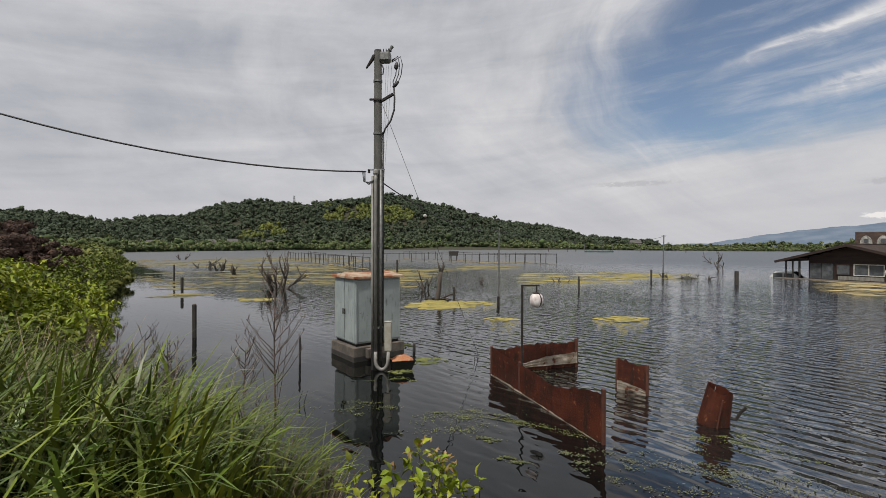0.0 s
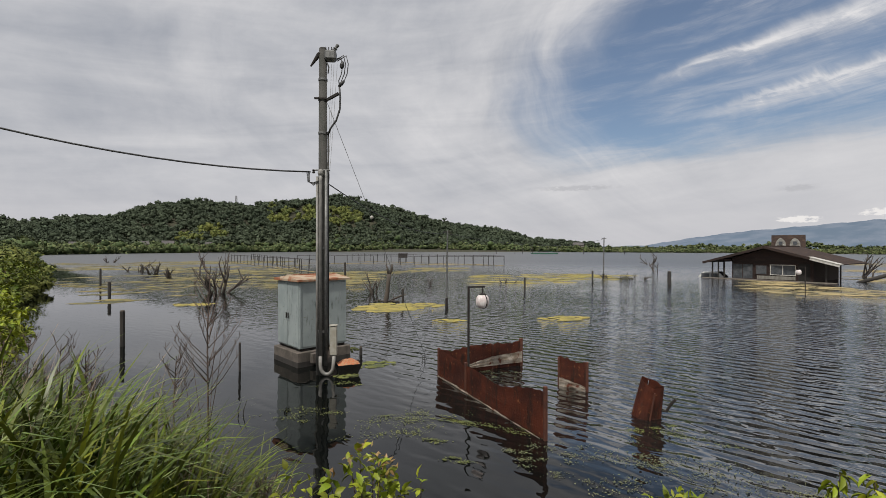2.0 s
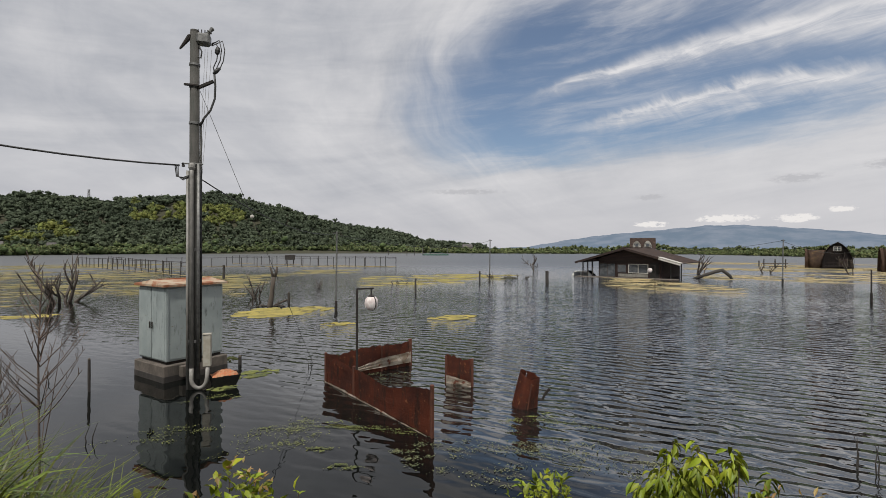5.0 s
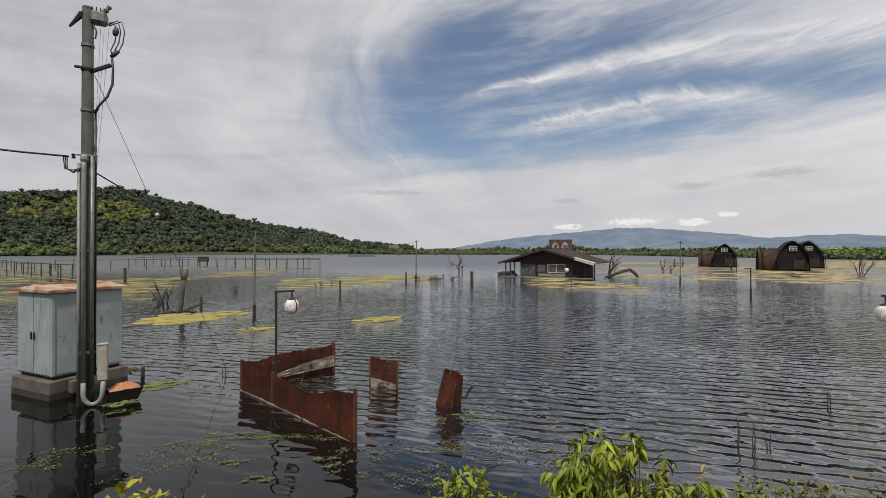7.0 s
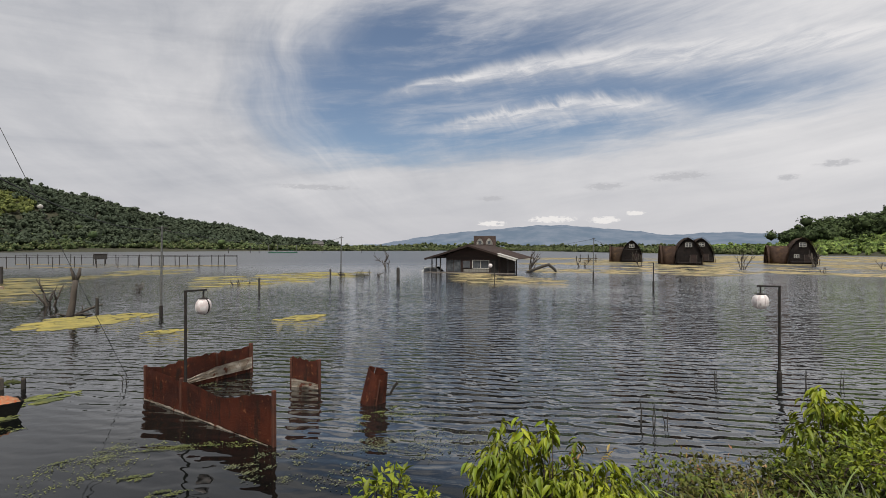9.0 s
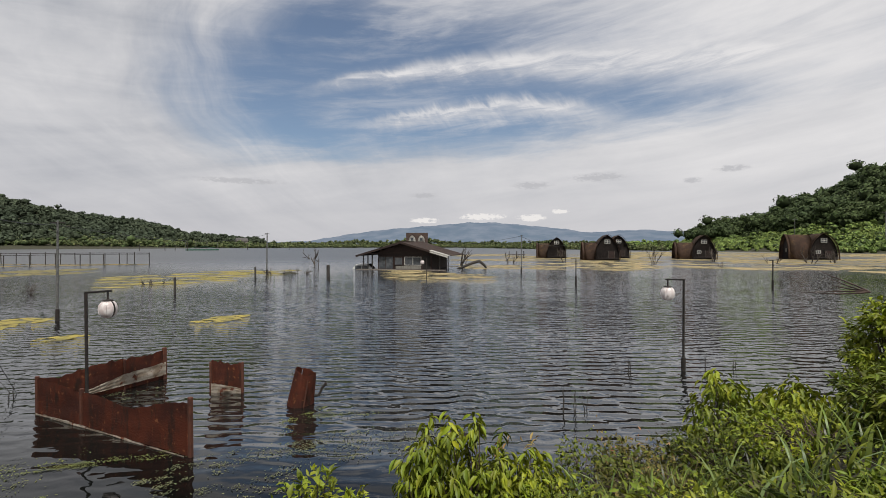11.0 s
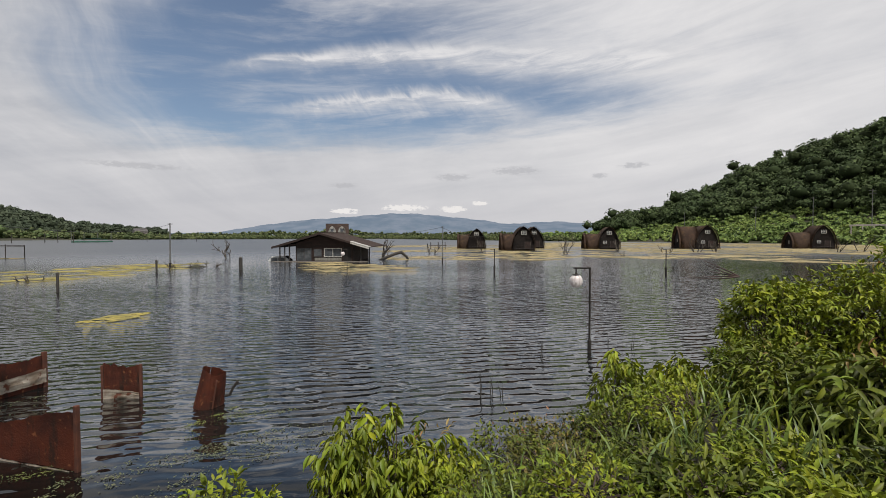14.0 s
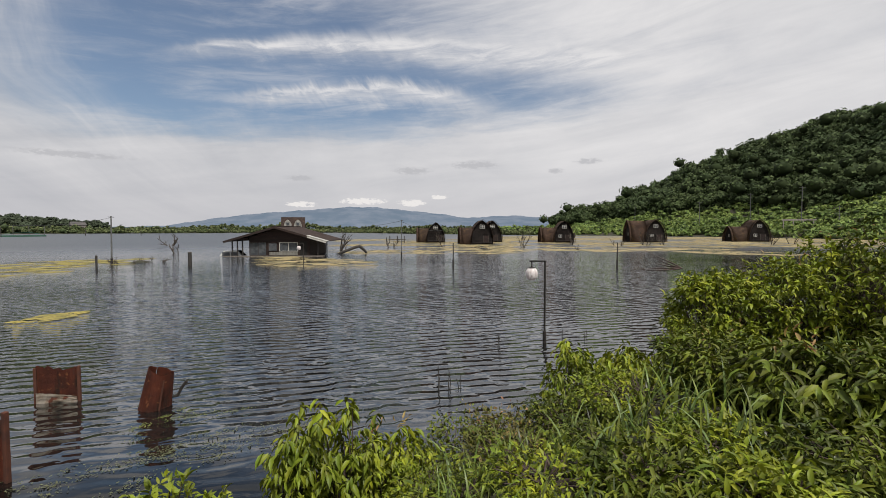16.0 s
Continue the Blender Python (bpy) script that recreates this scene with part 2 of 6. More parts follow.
        w3 = calc(t, "MULTIPLY", calc(t, "ABSOLUTE", calc(t, "SUBTRACT", w3, 0.5)), -1.5)
        return calc(t, "ADD", calc(t, "MULTIPLY", w1, swell), calc(t, "MULTIPLY", calc(t, "ADD", calc(t, "MULTIPLY", w2, 0.42), calc(t, "MULTIPLY", w3, 0.75)), chop))

    eps = 0.012
    h0 = surface(x, y)
    sx = calc(t, "DIVIDE", calc(t, "SUBTRACT", h0, surface(calc(t, "ADD", x, eps), y)), eps)
    sy = calc(t, "DIVIDE", calc(t, "SUBTRACT", h0, surface(x, calc(t, "ADD", y, eps))), eps)
    # windward fronts stand steep, backs run out flat
    sb = calc(t, "SUBTRACT", calc(t, "MULTIPLY", sy, math.cos(ang)), calc(t, "MULTIPLY", sx, math.sin(ang)))
    skew = calc(t, "SUBTRACT", calc(t, "MULTIPLY", amp2, 0.13), calc(t, "MULTIPLY", calc(t, "ABSOLUTE", sb), 0.22))
    sx = calc(t, "SUBTRACT", sx, calc(t, "MULTIPLY", skew, math.sin(ang)))
    sy = calc(t, "ADD", sy, calc(t, "MULTIPLY", skew, math.cos(ang)))
    nrm = t.nodes.new("ShaderNodeVectorMath")
    nrm.operation = "NORMALIZE"
    t.links.new(combine(t, sx, sy, 1.0), nrm.inputs[0])
    t.links.new(nrm.outputs[0], p.inputs["Normal"])
    t.links.new(calc(t, "MULTIPLY", span(t, dist, 25.0, 120.0, 0.03, 0.36), span(t, amp, 0.05, 0.6, 0.15, 1.0)), p.inputs["Roughness"])
    silt = noise_of(t, combine(t, calc(t, "MULTIPLY", x, 0.3), calc(t, "MULTIPLY", y, 0.3)), 1.0, 4, 0.6)
    still = mixed(t, span(t, silt, 0.3, 0.7), (0.002, 0.0026, 0.0026), (0.005, 0.0058, 0.0048))
    t.links.new(mixed(t, span(t, amp, 0.1, 0.7), still, (0.008, 0.009, 0.0085)), p.inputs["Base Color"])
    # ruffled water throws back more of the sky than a still sheet
    t.links.new(span(t, amp, 0.15, 0.7, 1.42, 2.6), p.inputs["IOR"])
    return m


WAVE_TURN, SWELL, CHOP = -38.0, 0.0150, 0.155
M = {}
M["water"] = water_material()
M["soil"] = material("bank_soil", (0.040, 0.042, 0.018), 0.95, (0.030, 0.026, 0.015), 1.2, bump=0.25, bump_scale=14)
# crown cores: shade between the leaf flecks is put into this dark colour
M["forest_core"] = material("forest_core_shade", (0.022, 0.032, 0.013), 0.9, (0.030, 0.042, 0.017), 0.03, island=0.15, spec=0.1)
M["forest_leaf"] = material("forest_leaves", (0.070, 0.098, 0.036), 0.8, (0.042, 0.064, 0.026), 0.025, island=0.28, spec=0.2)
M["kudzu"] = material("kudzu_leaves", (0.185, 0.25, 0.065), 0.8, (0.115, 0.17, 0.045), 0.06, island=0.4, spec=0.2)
M["bamboo"] = material("bamboo_leaves", (0.140, 0.155, 0.040), 0.8, (0.090, 0.110, 0.032), 0.05, island=0.35, spec=0.2)
M["shore_leaf"] = material("shore_leaves", (0.115, 0.135, 0.055), 0.85, (0.075, 0.095, 0.04), 0.05, island=0.5, spec=0.2)
M["concrete"] = material("weathered_concrete", (0.125, 0.105, 0.088), 0.9, (0.075, 0.063, 0.052), 3.0, bump=0.5, bump_scale=40, streaks=((0.06, 0.055, 0.045), 2.0, (3, 3, 0.5), (0.5, 0.75)))
M["pole_concrete"] = material("pole_concrete", (0.060, 0.056, 0.050), 0.85, (0.036, 0.035, 0.030), 2.0, bump=0.3, bump_scale=60, streaks=((0.03, 0.035, 0.028), 3.0, (4, 4, 0.4), (0.45, 0.7)))
M["cabinet"] = material("pale_green_paint", (0.30, 0.335, 0.33), 0.5, (0.24, 0.275, 0.27), 1.6, bump=0.1, bump_scale=8,
                        streaks=((0.10, 0.115, 0.11), 4.0, (3, 3, 0.55), (0.55, 0.74)), spots=((0.16, 0.14, 0.10), 14, (0.66, 0.78)))
M["cabinet_roof"] = material("rusted_lid", (0.38, 0.30, 0.21), 0.7, (0.24, 0.085, 0.034), 2.6, mixing=(0.40, 0.58), bump=0.3)
M["steel"] = material("dull_galvanised_steel", (0.20, 0.20, 0.19), 0.5, (0.12, 0.12, 0.115), 8, metal=0.6, bump=0.1)
M["grey_pipe"] = material("grey_plastic_pipe", (0.24, 0.23, 0.21), 0.55, (0.17, 0.165, 0.15), 5)
M["beige_box"] = material("beige_plastic_box", (0.36, 0.34, 0.29), 0.5, (0.27, 0.25, 0.2), 6, bump=0.1)
M["black"] = material("black_rubber", (0.018, 0.018, 0.018), 0.6, (0.03, 0.03, 0.028), 20)
M["dark_iron"] = material("dark_rusty_iron", (0.009, 0.008, 0.007), 0.85, (0.024, 0.017, 0.013), 12, bump=0.3)
M["rust"] = material("rusted_sheet", (0.145, 0.034, 0.014), 0.75, (0.066, 0.018, 0.010), 1.7, bump=0.5, bump_scale=26,
                     streaks=((0.042, 0.019, 0.012), 2.2, (2.2, 2.2, 0.7), (0.50, 0.68)), spots=((0.30, 0.115, 0.045), 11, (0.60, 0.74)), detail=8.0)
M["rust_bar"] = material("rusted_bar", (0.055, 0.018, 0.010), 0.85, (0.085, 0.026, 0.012), 6.0, bump=0.4)
# paler, greyer copies of the forest tones, with distance haze in the colour
M["hazed_forest"] = material("hazed_forest_crowns", (0.036, 0.047, 0.029), 0.9, (0.044, 0.056, 0.034), 0.03, island=0.15, spec=0.1)
M["hazed_leaf"] = material("hazed_forest_leaves", (0.068, 0.085, 0.050), 0.8, (0.047, 0.063, 0.039), 0.012, island=0.26, spec=0.2)
M["white_paint"] = material("flaking_white_paint", (0.50, 0.45, 0.38), 0.7, (0.28, 0.22, 0.16), 5, bump=0.2, spots=((0.16, 0.05, 0.025), 7, (0.56, 0.66)))
M["globe"] = material("opal_globe", (0.72, 0.68, 0.66), 0.3, (0.55, 0.47, 0.45), 9, spots=((0.35, 0.28, 0.26), 5, (0.6, 0.72)))
M["deadwood"] = material("grey_dead_wood", (0.085, 0.07, 0.055), 0.9, (0.045, 0.036, 0.03), 3, bump=0.6, bump_scale=18, stretch=(1, 1, 0.3))
M["post_wood"] = material("dark_wet_post", (0.04, 0.035, 0.03), 0.85, (0.025, 0.022, 0.02), 6, bump=0.4, stretch=(1, 1, 0.3))
M["siding"] = material("dark_brown_boards", (0.028, 0.014, 0.010), 0.85, (0.016, 0.009, 0.007), 2.5, bump=0.3, stretch=(0.4, 1, 3), per_object=0.25)
M["shingle"] = material("brown_roof_sheet", (0.050, 0.033, 0.026), 0.9, (0.030, 0.021, 0.018), 2, bump=0.5, bump_scale=12, spots=((0.085, 0.055, 0.04), 1.4, (0.55, 0.75)), spec=0.2)
M["cabin_roof"] = material("brown_cabin_roof", (0.095, 0.056, 0.036), 0.9, (0.060, 0.037, 0.026), 0.8, bump=0.4, bump_scale=8, streaks=((0.17, 0.105, 0.045), 0.7, (1, 1, 1), (0.5, 0.72)), per_object=0.12)
M["cabin_wall"] = material("black_brown_cabin_wall", (0.013, 0.009, 0.008), 0.9, (0.022, 0.015, 0.012), 1.5, bump=0.3)
M["frame_white"] = material("dirty_white_frame", (0.50, 0.49, 0.45), 0.6, (0.36, 0.34, 0.30), 6)
M["curtain"] = material("faded_curtain", (0.23, 0.22, 0.19), 0.9, (0.14, 0.13, 0.11), 3, stretch=(4, 4, 0.4))
M["glass"] = material("dusty_glass", (0.05, 0.055, 0.06), 0.08, (0.09, 0.095, 0.10), 2, spec=0.6)
# near-black colour for the shade inside the doorway and the far windows
M["dark"] = material("interior_shade", (0.010, 0.009, 0.008), 0.9, (0.016, 0.014, 0.012), 2)
M["algae"] = material("yellow_algae", (0.33, 0.265, 0.060), 0.85, (0.20, 0.175, 0.045), 1.6, bump=0.8, bump_scale=11, streaks=((0.11, 0.095, 0.035), 1.3, (0.7, 3.0, 1.0), (0.50, 0.64)))
M["algae_dull"] = material("dull_yellow_algae", (0.225, 0.180, 0.060), 0.9, (0.125, 0.112, 0.045), 0.8, bump=0.6, bump_scale=6, spots=((0.07, 0.07, 0.035), 0.7, (0.5, 0.62)))
M["algae_dry"] = material("straw_algae", (0.36, 0.275, 0.125), 0.9, (0.21, 0.175, 0.085), 0.5, bump=0.7, bump_scale=4, spots=((0.08, 0.075, 0.04), 0.9, (0.52, 0.62)))
M["algae_green"] = material("green_algae", (0.135, 0.150, 0.032), 0.8, (0.075, 0.09, 0.026), 3.0, bump=0.6, bump_scale=12, island=0.3)
M["pond_leaf"] = material("olive_pondweed", (0.120, 0.125, 0.055), 0.7, (0.07, 0.08, 0.036), 2.0, island=0.4)
# distance haze is put into the blue base colour and a weak glow
M["mountain"] = material("hazed_mountains", (0.105, 0.125, 0.155), 1.0, (0.06, 0.085, 0.115), 0.006, spec=0.0, bump=1.0, bump_scale=0.01)
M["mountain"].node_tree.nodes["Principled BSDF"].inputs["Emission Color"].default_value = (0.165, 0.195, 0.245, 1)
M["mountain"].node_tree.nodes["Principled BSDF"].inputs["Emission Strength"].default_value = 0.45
M["car"] = material("white_car_paint", (0.48, 0.48, 0.46), 0.35, (0.48, 0.48, 0.45), 3)
M["net"] = material("green_net", (0.03, 0.10, 0.065), 0.8, (0.02, 0.07, 0.05), 2)
M["grass"] = material("grass_blades", (0.118, 0.160, 0.024), 0.42, (0.052, 0.080, 0.013), 1.5, island=0.7, translucent=0.16, spec=0.35)
M["grass_pale"] = material("pale_grass_blades", (0.17, 0.23, 0.07), 0.45, (0.12, 0.17, 0.05), 1.5, island=0.35, translucent=0.12)
M["straw"] = material("dry_stems", (0.28, 0.22, 0.14), 0.85, (0.17, 0.13, 0.09), 3, island=0.4)
M["leaf_light"] = material("yellow_green_leaves", (0.215, 0.250, 0.016), 0.5, (0.115, 0.155, 0.012), 2.0, island=0.45, translucent=0.16, spec=0.3)
M["leaf_mid"] = material("green_leaves", (0.120, 0.150, 0.014), 0.52, (0.048, 0.068, 0.008), 2.0, island=0.55, translucent=0.12, spec=0.25)
M["leaf_bronze"] = material("bronze_green_leaves", (0.135, 0.110, 0.030), 0.6, (0.075, 0.085, 0.018), 3.0, island=0.5, translucent=0.12, spec=0.2)
M["leaf_red"] = material("reddish_young_leaves", (0.30, 0.13, 0.06), 0.5, (0.24, 0.20, 0.05), 3.0, island=0.3, translucent=0.25)
M["dry_stalk"] = material("brown_dry_stalk", (0.105, 0.075, 0.060), 0.9, (0.065, 0.045, 0.036), 5)
M["bark"] = material("shrub_bark", (0.075, 0.05, 0.04), 0.9, (0.05, 0.035, 0.03), 10, bump=0.3)
M["red_soil"] = material("brown_dead_brush", (0.075, 0.044, 0.030), 0.95, (0.045, 0.028, 0.020), 2, island=0.35)
M["orange_net"] = material("orange_netting", (0.42, 0.12, 0.045), 0.8, (0.33, 0.20, 0.11), 18, bump=0.6, bump_scale=40)
M["house_wall"] = material("pale_render", (0.38, 0.33, 0.30), 0.9, (0.28, 0.25, 0.23), 0.5)
M["far_roof"] = material("grey_tile_roof", (0.10, 0.09, 0.085), 0.8, (0.075, 0.07, 0.068), 0.5)


# ---- mesh helpers ----
def link(name, bm, mat, smooth=False):
    me = bpy.data.meshes.new(name)
    bm.to_mesh(me)
    bm.free()
    me.materials.append(mat)
    if smooth:
        for f in me.polygons:
            f.use_smooth = True
    return new(name, me)


def part(name, bm, mat, parent, label="", smooth=False):
    ob = link(name, bm, mat, smooth)
    ob.parent = parent
    if label:
        ob["label"] = label
    return ob


def thing(name, label, category, m=None, group="", kind=""):
    ob = tagged(new(name), label, category, group, kind)
    if m is not None:
        ob.matrix_basis = m
    return ob


def box(sx, sy, sz, at=(0, 0, 0), bevel=0.0, bm=None, m=None):
    """A box on its base: at is the middle of its underside."""
    own = bmesh.new()
    bmesh.ops.create_cube(own, size=1.0)
    bmesh.ops.scale(own, vec=(sx, sy, sz), verts=own.verts)
    if bevel:
        bmesh.ops.bevel(own, geom=own.edges[:], offset=bevel, segments=1, affect="EDGES")
    bmesh.ops.translate(own, vec=(at[0], at[1], at[2] + sz / 2), verts=own.verts)
    if m is not None:
        bmesh.ops.transform(own, matrix=m, verts=own.verts)
    if bm is None:
        return own
    return merge(bm, own)


def merge(bm, own):
    me = bpy.data.meshes.new("tmp")
    own.to_mesh(me)
    own.free()
    bm.from_mesh(me)
    bpy.data.meshes.remove(me)
    return bm


def tube(points, radii, sides=8, bm=None, cap=True):
    """A tube along points."""
    bm = bm or bmesh.new()
    pts = [Vector(p) for p in points]
    if isinstance(radii, (int, float)):
        radii = [radii] * len(pts)
    rings = []
    ref = Vector((0.31, 0.95, 0.05))
    for i, p in enumerate(pts):
        d = (pts[min(i + 1, len(pts) - 1)] - pts[max(i - 1, 0)]).normalized()
        a = d.cross(ref)
        if a.length < 1e-3:
            a = d.cross(Vector((1, 0, 0)))
        a.normalize()
        b = d.cross(a)
        rings.append([bm.verts.new(p + (a * math.cos(2 * math.pi * k / sides) + b * math.sin(2 * math.pi * k / sides)) * radii[i]) for k in range(sides)])
    for r, s in zip(rings, rings[1:]):
        for k in range(sides):
            bm.faces.new((r[k], r[(k + 1) % sides], s[(k + 1) % sides], s[k]))
    if cap:
        bm.faces.new(rings[0][::-1])
        bm.faces.new(rings[-1])
    return bm


def lathe(profile, sides=16, bm=None):
    """Turned about z: profile is (radius, height) pairs."""
    bm = bm or bmesh.new()
    rings = [[bm.verts.new((r * math.cos(2 * math.pi * k / sides), r * math.sin(2 * math.pi * k / sides), z)) for k in range(sides)] for r, z in profile]
    for r, s in zip(rings, rings[1:]):
        for k in range(sides):
            bm.faces.new((r[k], r[(k + 1) % sides], s[(k + 1) % sides], s[k]))
    bm.faces.new(rings[0][::-1])
    bm.faces.new(rings[-1])
    return bm


def sag(a, b, drop, n=16):
    a, b = Vector(a), Vector(b)
    return [a.lerp(b, k / n) - Vector((0, 0, drop * 4 * (k / n) * (1 - k / n))) for k in range(n + 1)]


def raw(name, verts, faces, mat, smooth=False):
    """A mesh from numpy arrays; faces all have the same corner count."""
    me = bpy.data.meshes.new(name)
    verts, faces = np.asarray(verts, np.float32), np.asarray(faces, np.int32)
    k = faces.shape[1]
    me.vertices.add(len(verts))
    me.vertices.foreach_set("co", verts.ravel())
    me.loops.add(faces.size)
    me.loops.foreach_set("vertex_index", faces.ravel())
    me.polygons.add(len(faces))
    me.polygons.foreach_set("loop_start", np.arange(0, faces.size, k, dtype=np.int32))
    me.update(calc_edges=True)
    if smooth:
        me.polygons.foreach_set("use_smooth", np.ones(len(faces), dtype=bool))
    me.materials.append(mat)
    return new(name, me)


def facing(ux, uy):
    """Turn about z that lays local x along (ux, uy)."""
    return math.degrees(math.atan2(uy, ux))


# ---- ground, water, hills ----
# the line where the bank meets the water, from far on the one hand to far on the other
BANK = [(-190.0, 235.0), (-46.0, 60.0), (-17.5, 20.5), (-9.0, 10.6), (-4.2, 6.3), (0.0, 4.3), (4.0, 3.1), (9.0, 1.2), (16.0, -1.6), (40.0, -7.5), (95.0, -22.0), (190.0, -62.0)]
LEFT_HILL = [(75, 0.05), (60, 0.055), (46.7, 0.0609), (44.4, 0.0604), (41.6, 0.0554), (38.9, 0.0455), (36.5, 0.052), (34.0, 0.0588), (32.4, 0.0577), (29.1, 0.0816), (25.6, 0.0954), (22.0, 0.0943),
             (19.1, 0.0876), (16.8, 0.0934), (12.7, 0.0986), (9.9, 0.1116), (7.1, 0.1097), (1.5, 0.0903), (-2.1, 0.0691), (-5.6, 0.0565), (-9.7, 0.0461), (-13.0, 0.0348), (-14.3, 0.0263),
             (-18.1, 0.0223), (-21.8, 0.0172), (-24.6, 0.0069), (-27, 0.0)]
RIGHT_HILL = [(-66, 0.0), (-69.1, 0.0158), (-72.8, 0.0371), (-75.1, 0.0591), (-77.1, 0.0527), (-80.2, 0.0688), (-82.6, 0.0957), (-84.9, 0.1049), (-86.8, 0.1269), (-88.2, 0.1316), (-91.2, 0.1449),
              (-93.7, 0.1609), (-95.9, 0.1786), (-98.1, 0.1894), (-99.7, 0.1986), (-102.7, 0.2043), (-108, 0.215), (-118, 0.22), (-135, 0.12), (-150, 0.0)]
SHORE = [(60, 260), (38, 285), (18, 400), (0, 440), (-14, 440), (-26, 400), (-45, 380), (-55, 290), (-68, 235), (-80, 205), (-92, 188), (-101, 170), (-112, 150), (-125, 120)]
TREE_L, TREE_R = 9.2, 12.8
R_L, R_R = 640.0, 330.0


def table(rows, az):
    rows = sorted(rows)
    return np.interp(az, [r[0] for r in rows], [r[1] for r in rows])


def bank_side(x, y):
    """Signed distance to the bank's edge: positive on land."""
    best = np.full(x.shape, 1e9)
    sign = np.ones(x.shape)
    for (ax, ay), (bx, by) in zip(BANK, BANK[1:]):
        dx, dy = bx - ax, by - ay
        k = np.clip(((x - ax) * dx + (y - ay) * dy) / (dx * dx + dy * dy), 0, 1)
        d = np.hypot(x - ax - k * dx, y - ay - k * dy)
        s = np.where(dx * (y - ay) - dy * (x - ax) < 0, 1.0, -1.0)
        sign = np.where(d < best, s, sign)
        best = np.minimum(best, d)
    return best * sign


def wobble(x, y, s):
    return np.sin(x * s * 1.3 + 1.7) * np.cos(y * s * 0.9 + 0.4) + 0.5 * np.sin(x * s * 2.7 - y * s * 2.1 + 2.2)


def smooth01(v):
    v = np.clip(v, 0, 1)
    return v * v * (3 - 2 * v)


def height(x, y):
    x, y = np.asarray(x, float), np.asarray(y, float)
    r, az = np.hypot(x, y), np.degrees(np.arctan2(-x, y))
    s = bank_side(x, y) + 0.25 * wobble(x, y, 0.9)
    h = np.where(s > 0, -0.15 + 1.75 * smooth01((s + 0.3) / 3.0), np.maximum(-0.15 + 0.3 * s, -1.2))
    shore = table(SHORE, az) * (1 + 0.03 * wobble(x, y, 0.02))
    land = -1.2 + 2.6 * smooth01((r - shore + 8) / 16)
    h = np.maximum(h, np.where(s > 0, -2, land))
    # hills
    up = smooth01((r - 395) / (R_L - 395)) ** 0.9
    hl = (table(LEFT_HILL, az) * R_L + 3.2 - TREE_L) * up * (1 + 0.05 * wobble(x, y, 0.016))
    hl = np.where((az > -28) & (az < 75) & (up > 0), hl, -9)
    base = np.maximum(shore - 5, 140)
    rr = R_R * np.interp(az, [-120, -100, -85, -68], [0.92, 0.95, 1.0, 1.05])
    up = np.clip((r - base) / (rr - base), 0, 1)
    on = up > 0
    up = 0.12 * smooth01(up / 0.22) + 0.88 * smooth01((up - 0.16) / 0.84) ** 0.85
    hr = (table(RIGHT_HILL, az) * rr + 3.2 - TREE_R) * up * (1 + 0.04 * wobble(x, y, 0.03))
    hr = np.where((az < -60) & (az > -152) & on, hr, -9)
    out = np.where(r > 380, np.maximum(h, hl), h)
    return np.where(r > 120, np.maximum(out, hr), out)


def build_ground():
    rad = np.concatenate([np.concatenate([[0.002], np.linspace(0.0, 14, 57)[1:]]), np.geomspace(14.5, 160, 60), np.linspace(165, 760, 100), np.geomspace(800, 4700, 14)])
    angs = np.linspace(-180, 180, 401)[:-1]
    A, R = np.meshgrid(np.radians(angs), rad)
    X, Y = -np.sin(A) * R, np.cos(A) * R
    Z = height(X, Y)
    Z = np.where(R > 1000, np.minimum(Z, 4.0), Z)
    n, k = len(rad), len(angs)
    verts = np.stack([X, Y, Z], -1).reshape(-1, 3)
    i, j = np.meshgrid(np.arange(n - 1), np.arange(k), indexing="ij")
    a, b = i * k + j, i * k + (j + 1) % k
    faces = np.stack([a, b, b + k, a + k], -1).reshape(-1, 4)[:, ::-1]
    verts[:k, 2] = 1.6
    ob = raw("ground", verts, faces, M["soil"], True)
    return tagged(ob, "weedy earth bank and lake bed that rise into hills", "ground", kind="structure")


build_ground()
_k = 96
_v = [(-math.sin(2 * math.pi * i / _k) * 700, math.cos(2 * math.pi * i / _k) * 700, 0) for i in range(_k)]
water_bm = bmesh.new()
water_bm.faces.new([water_bm.verts.new(v) for v in _v])
tagged(link("water", water_bm, M["water"]), "grey rippled flood water covering the sunken village", "water", kind="structure")


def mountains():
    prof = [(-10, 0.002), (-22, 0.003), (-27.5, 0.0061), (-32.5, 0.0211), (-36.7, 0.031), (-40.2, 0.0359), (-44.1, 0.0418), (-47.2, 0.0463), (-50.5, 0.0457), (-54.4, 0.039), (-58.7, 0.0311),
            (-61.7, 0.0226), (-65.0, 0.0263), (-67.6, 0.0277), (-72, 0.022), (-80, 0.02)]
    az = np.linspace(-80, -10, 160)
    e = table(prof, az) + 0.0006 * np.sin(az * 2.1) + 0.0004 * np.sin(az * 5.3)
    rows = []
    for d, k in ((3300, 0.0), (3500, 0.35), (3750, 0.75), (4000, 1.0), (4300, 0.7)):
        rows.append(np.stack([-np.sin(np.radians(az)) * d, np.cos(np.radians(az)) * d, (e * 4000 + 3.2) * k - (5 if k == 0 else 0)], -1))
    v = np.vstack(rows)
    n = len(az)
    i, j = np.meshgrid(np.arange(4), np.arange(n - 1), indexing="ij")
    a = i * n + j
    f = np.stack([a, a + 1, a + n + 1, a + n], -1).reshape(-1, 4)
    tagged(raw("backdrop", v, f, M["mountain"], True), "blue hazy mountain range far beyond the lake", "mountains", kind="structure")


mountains()

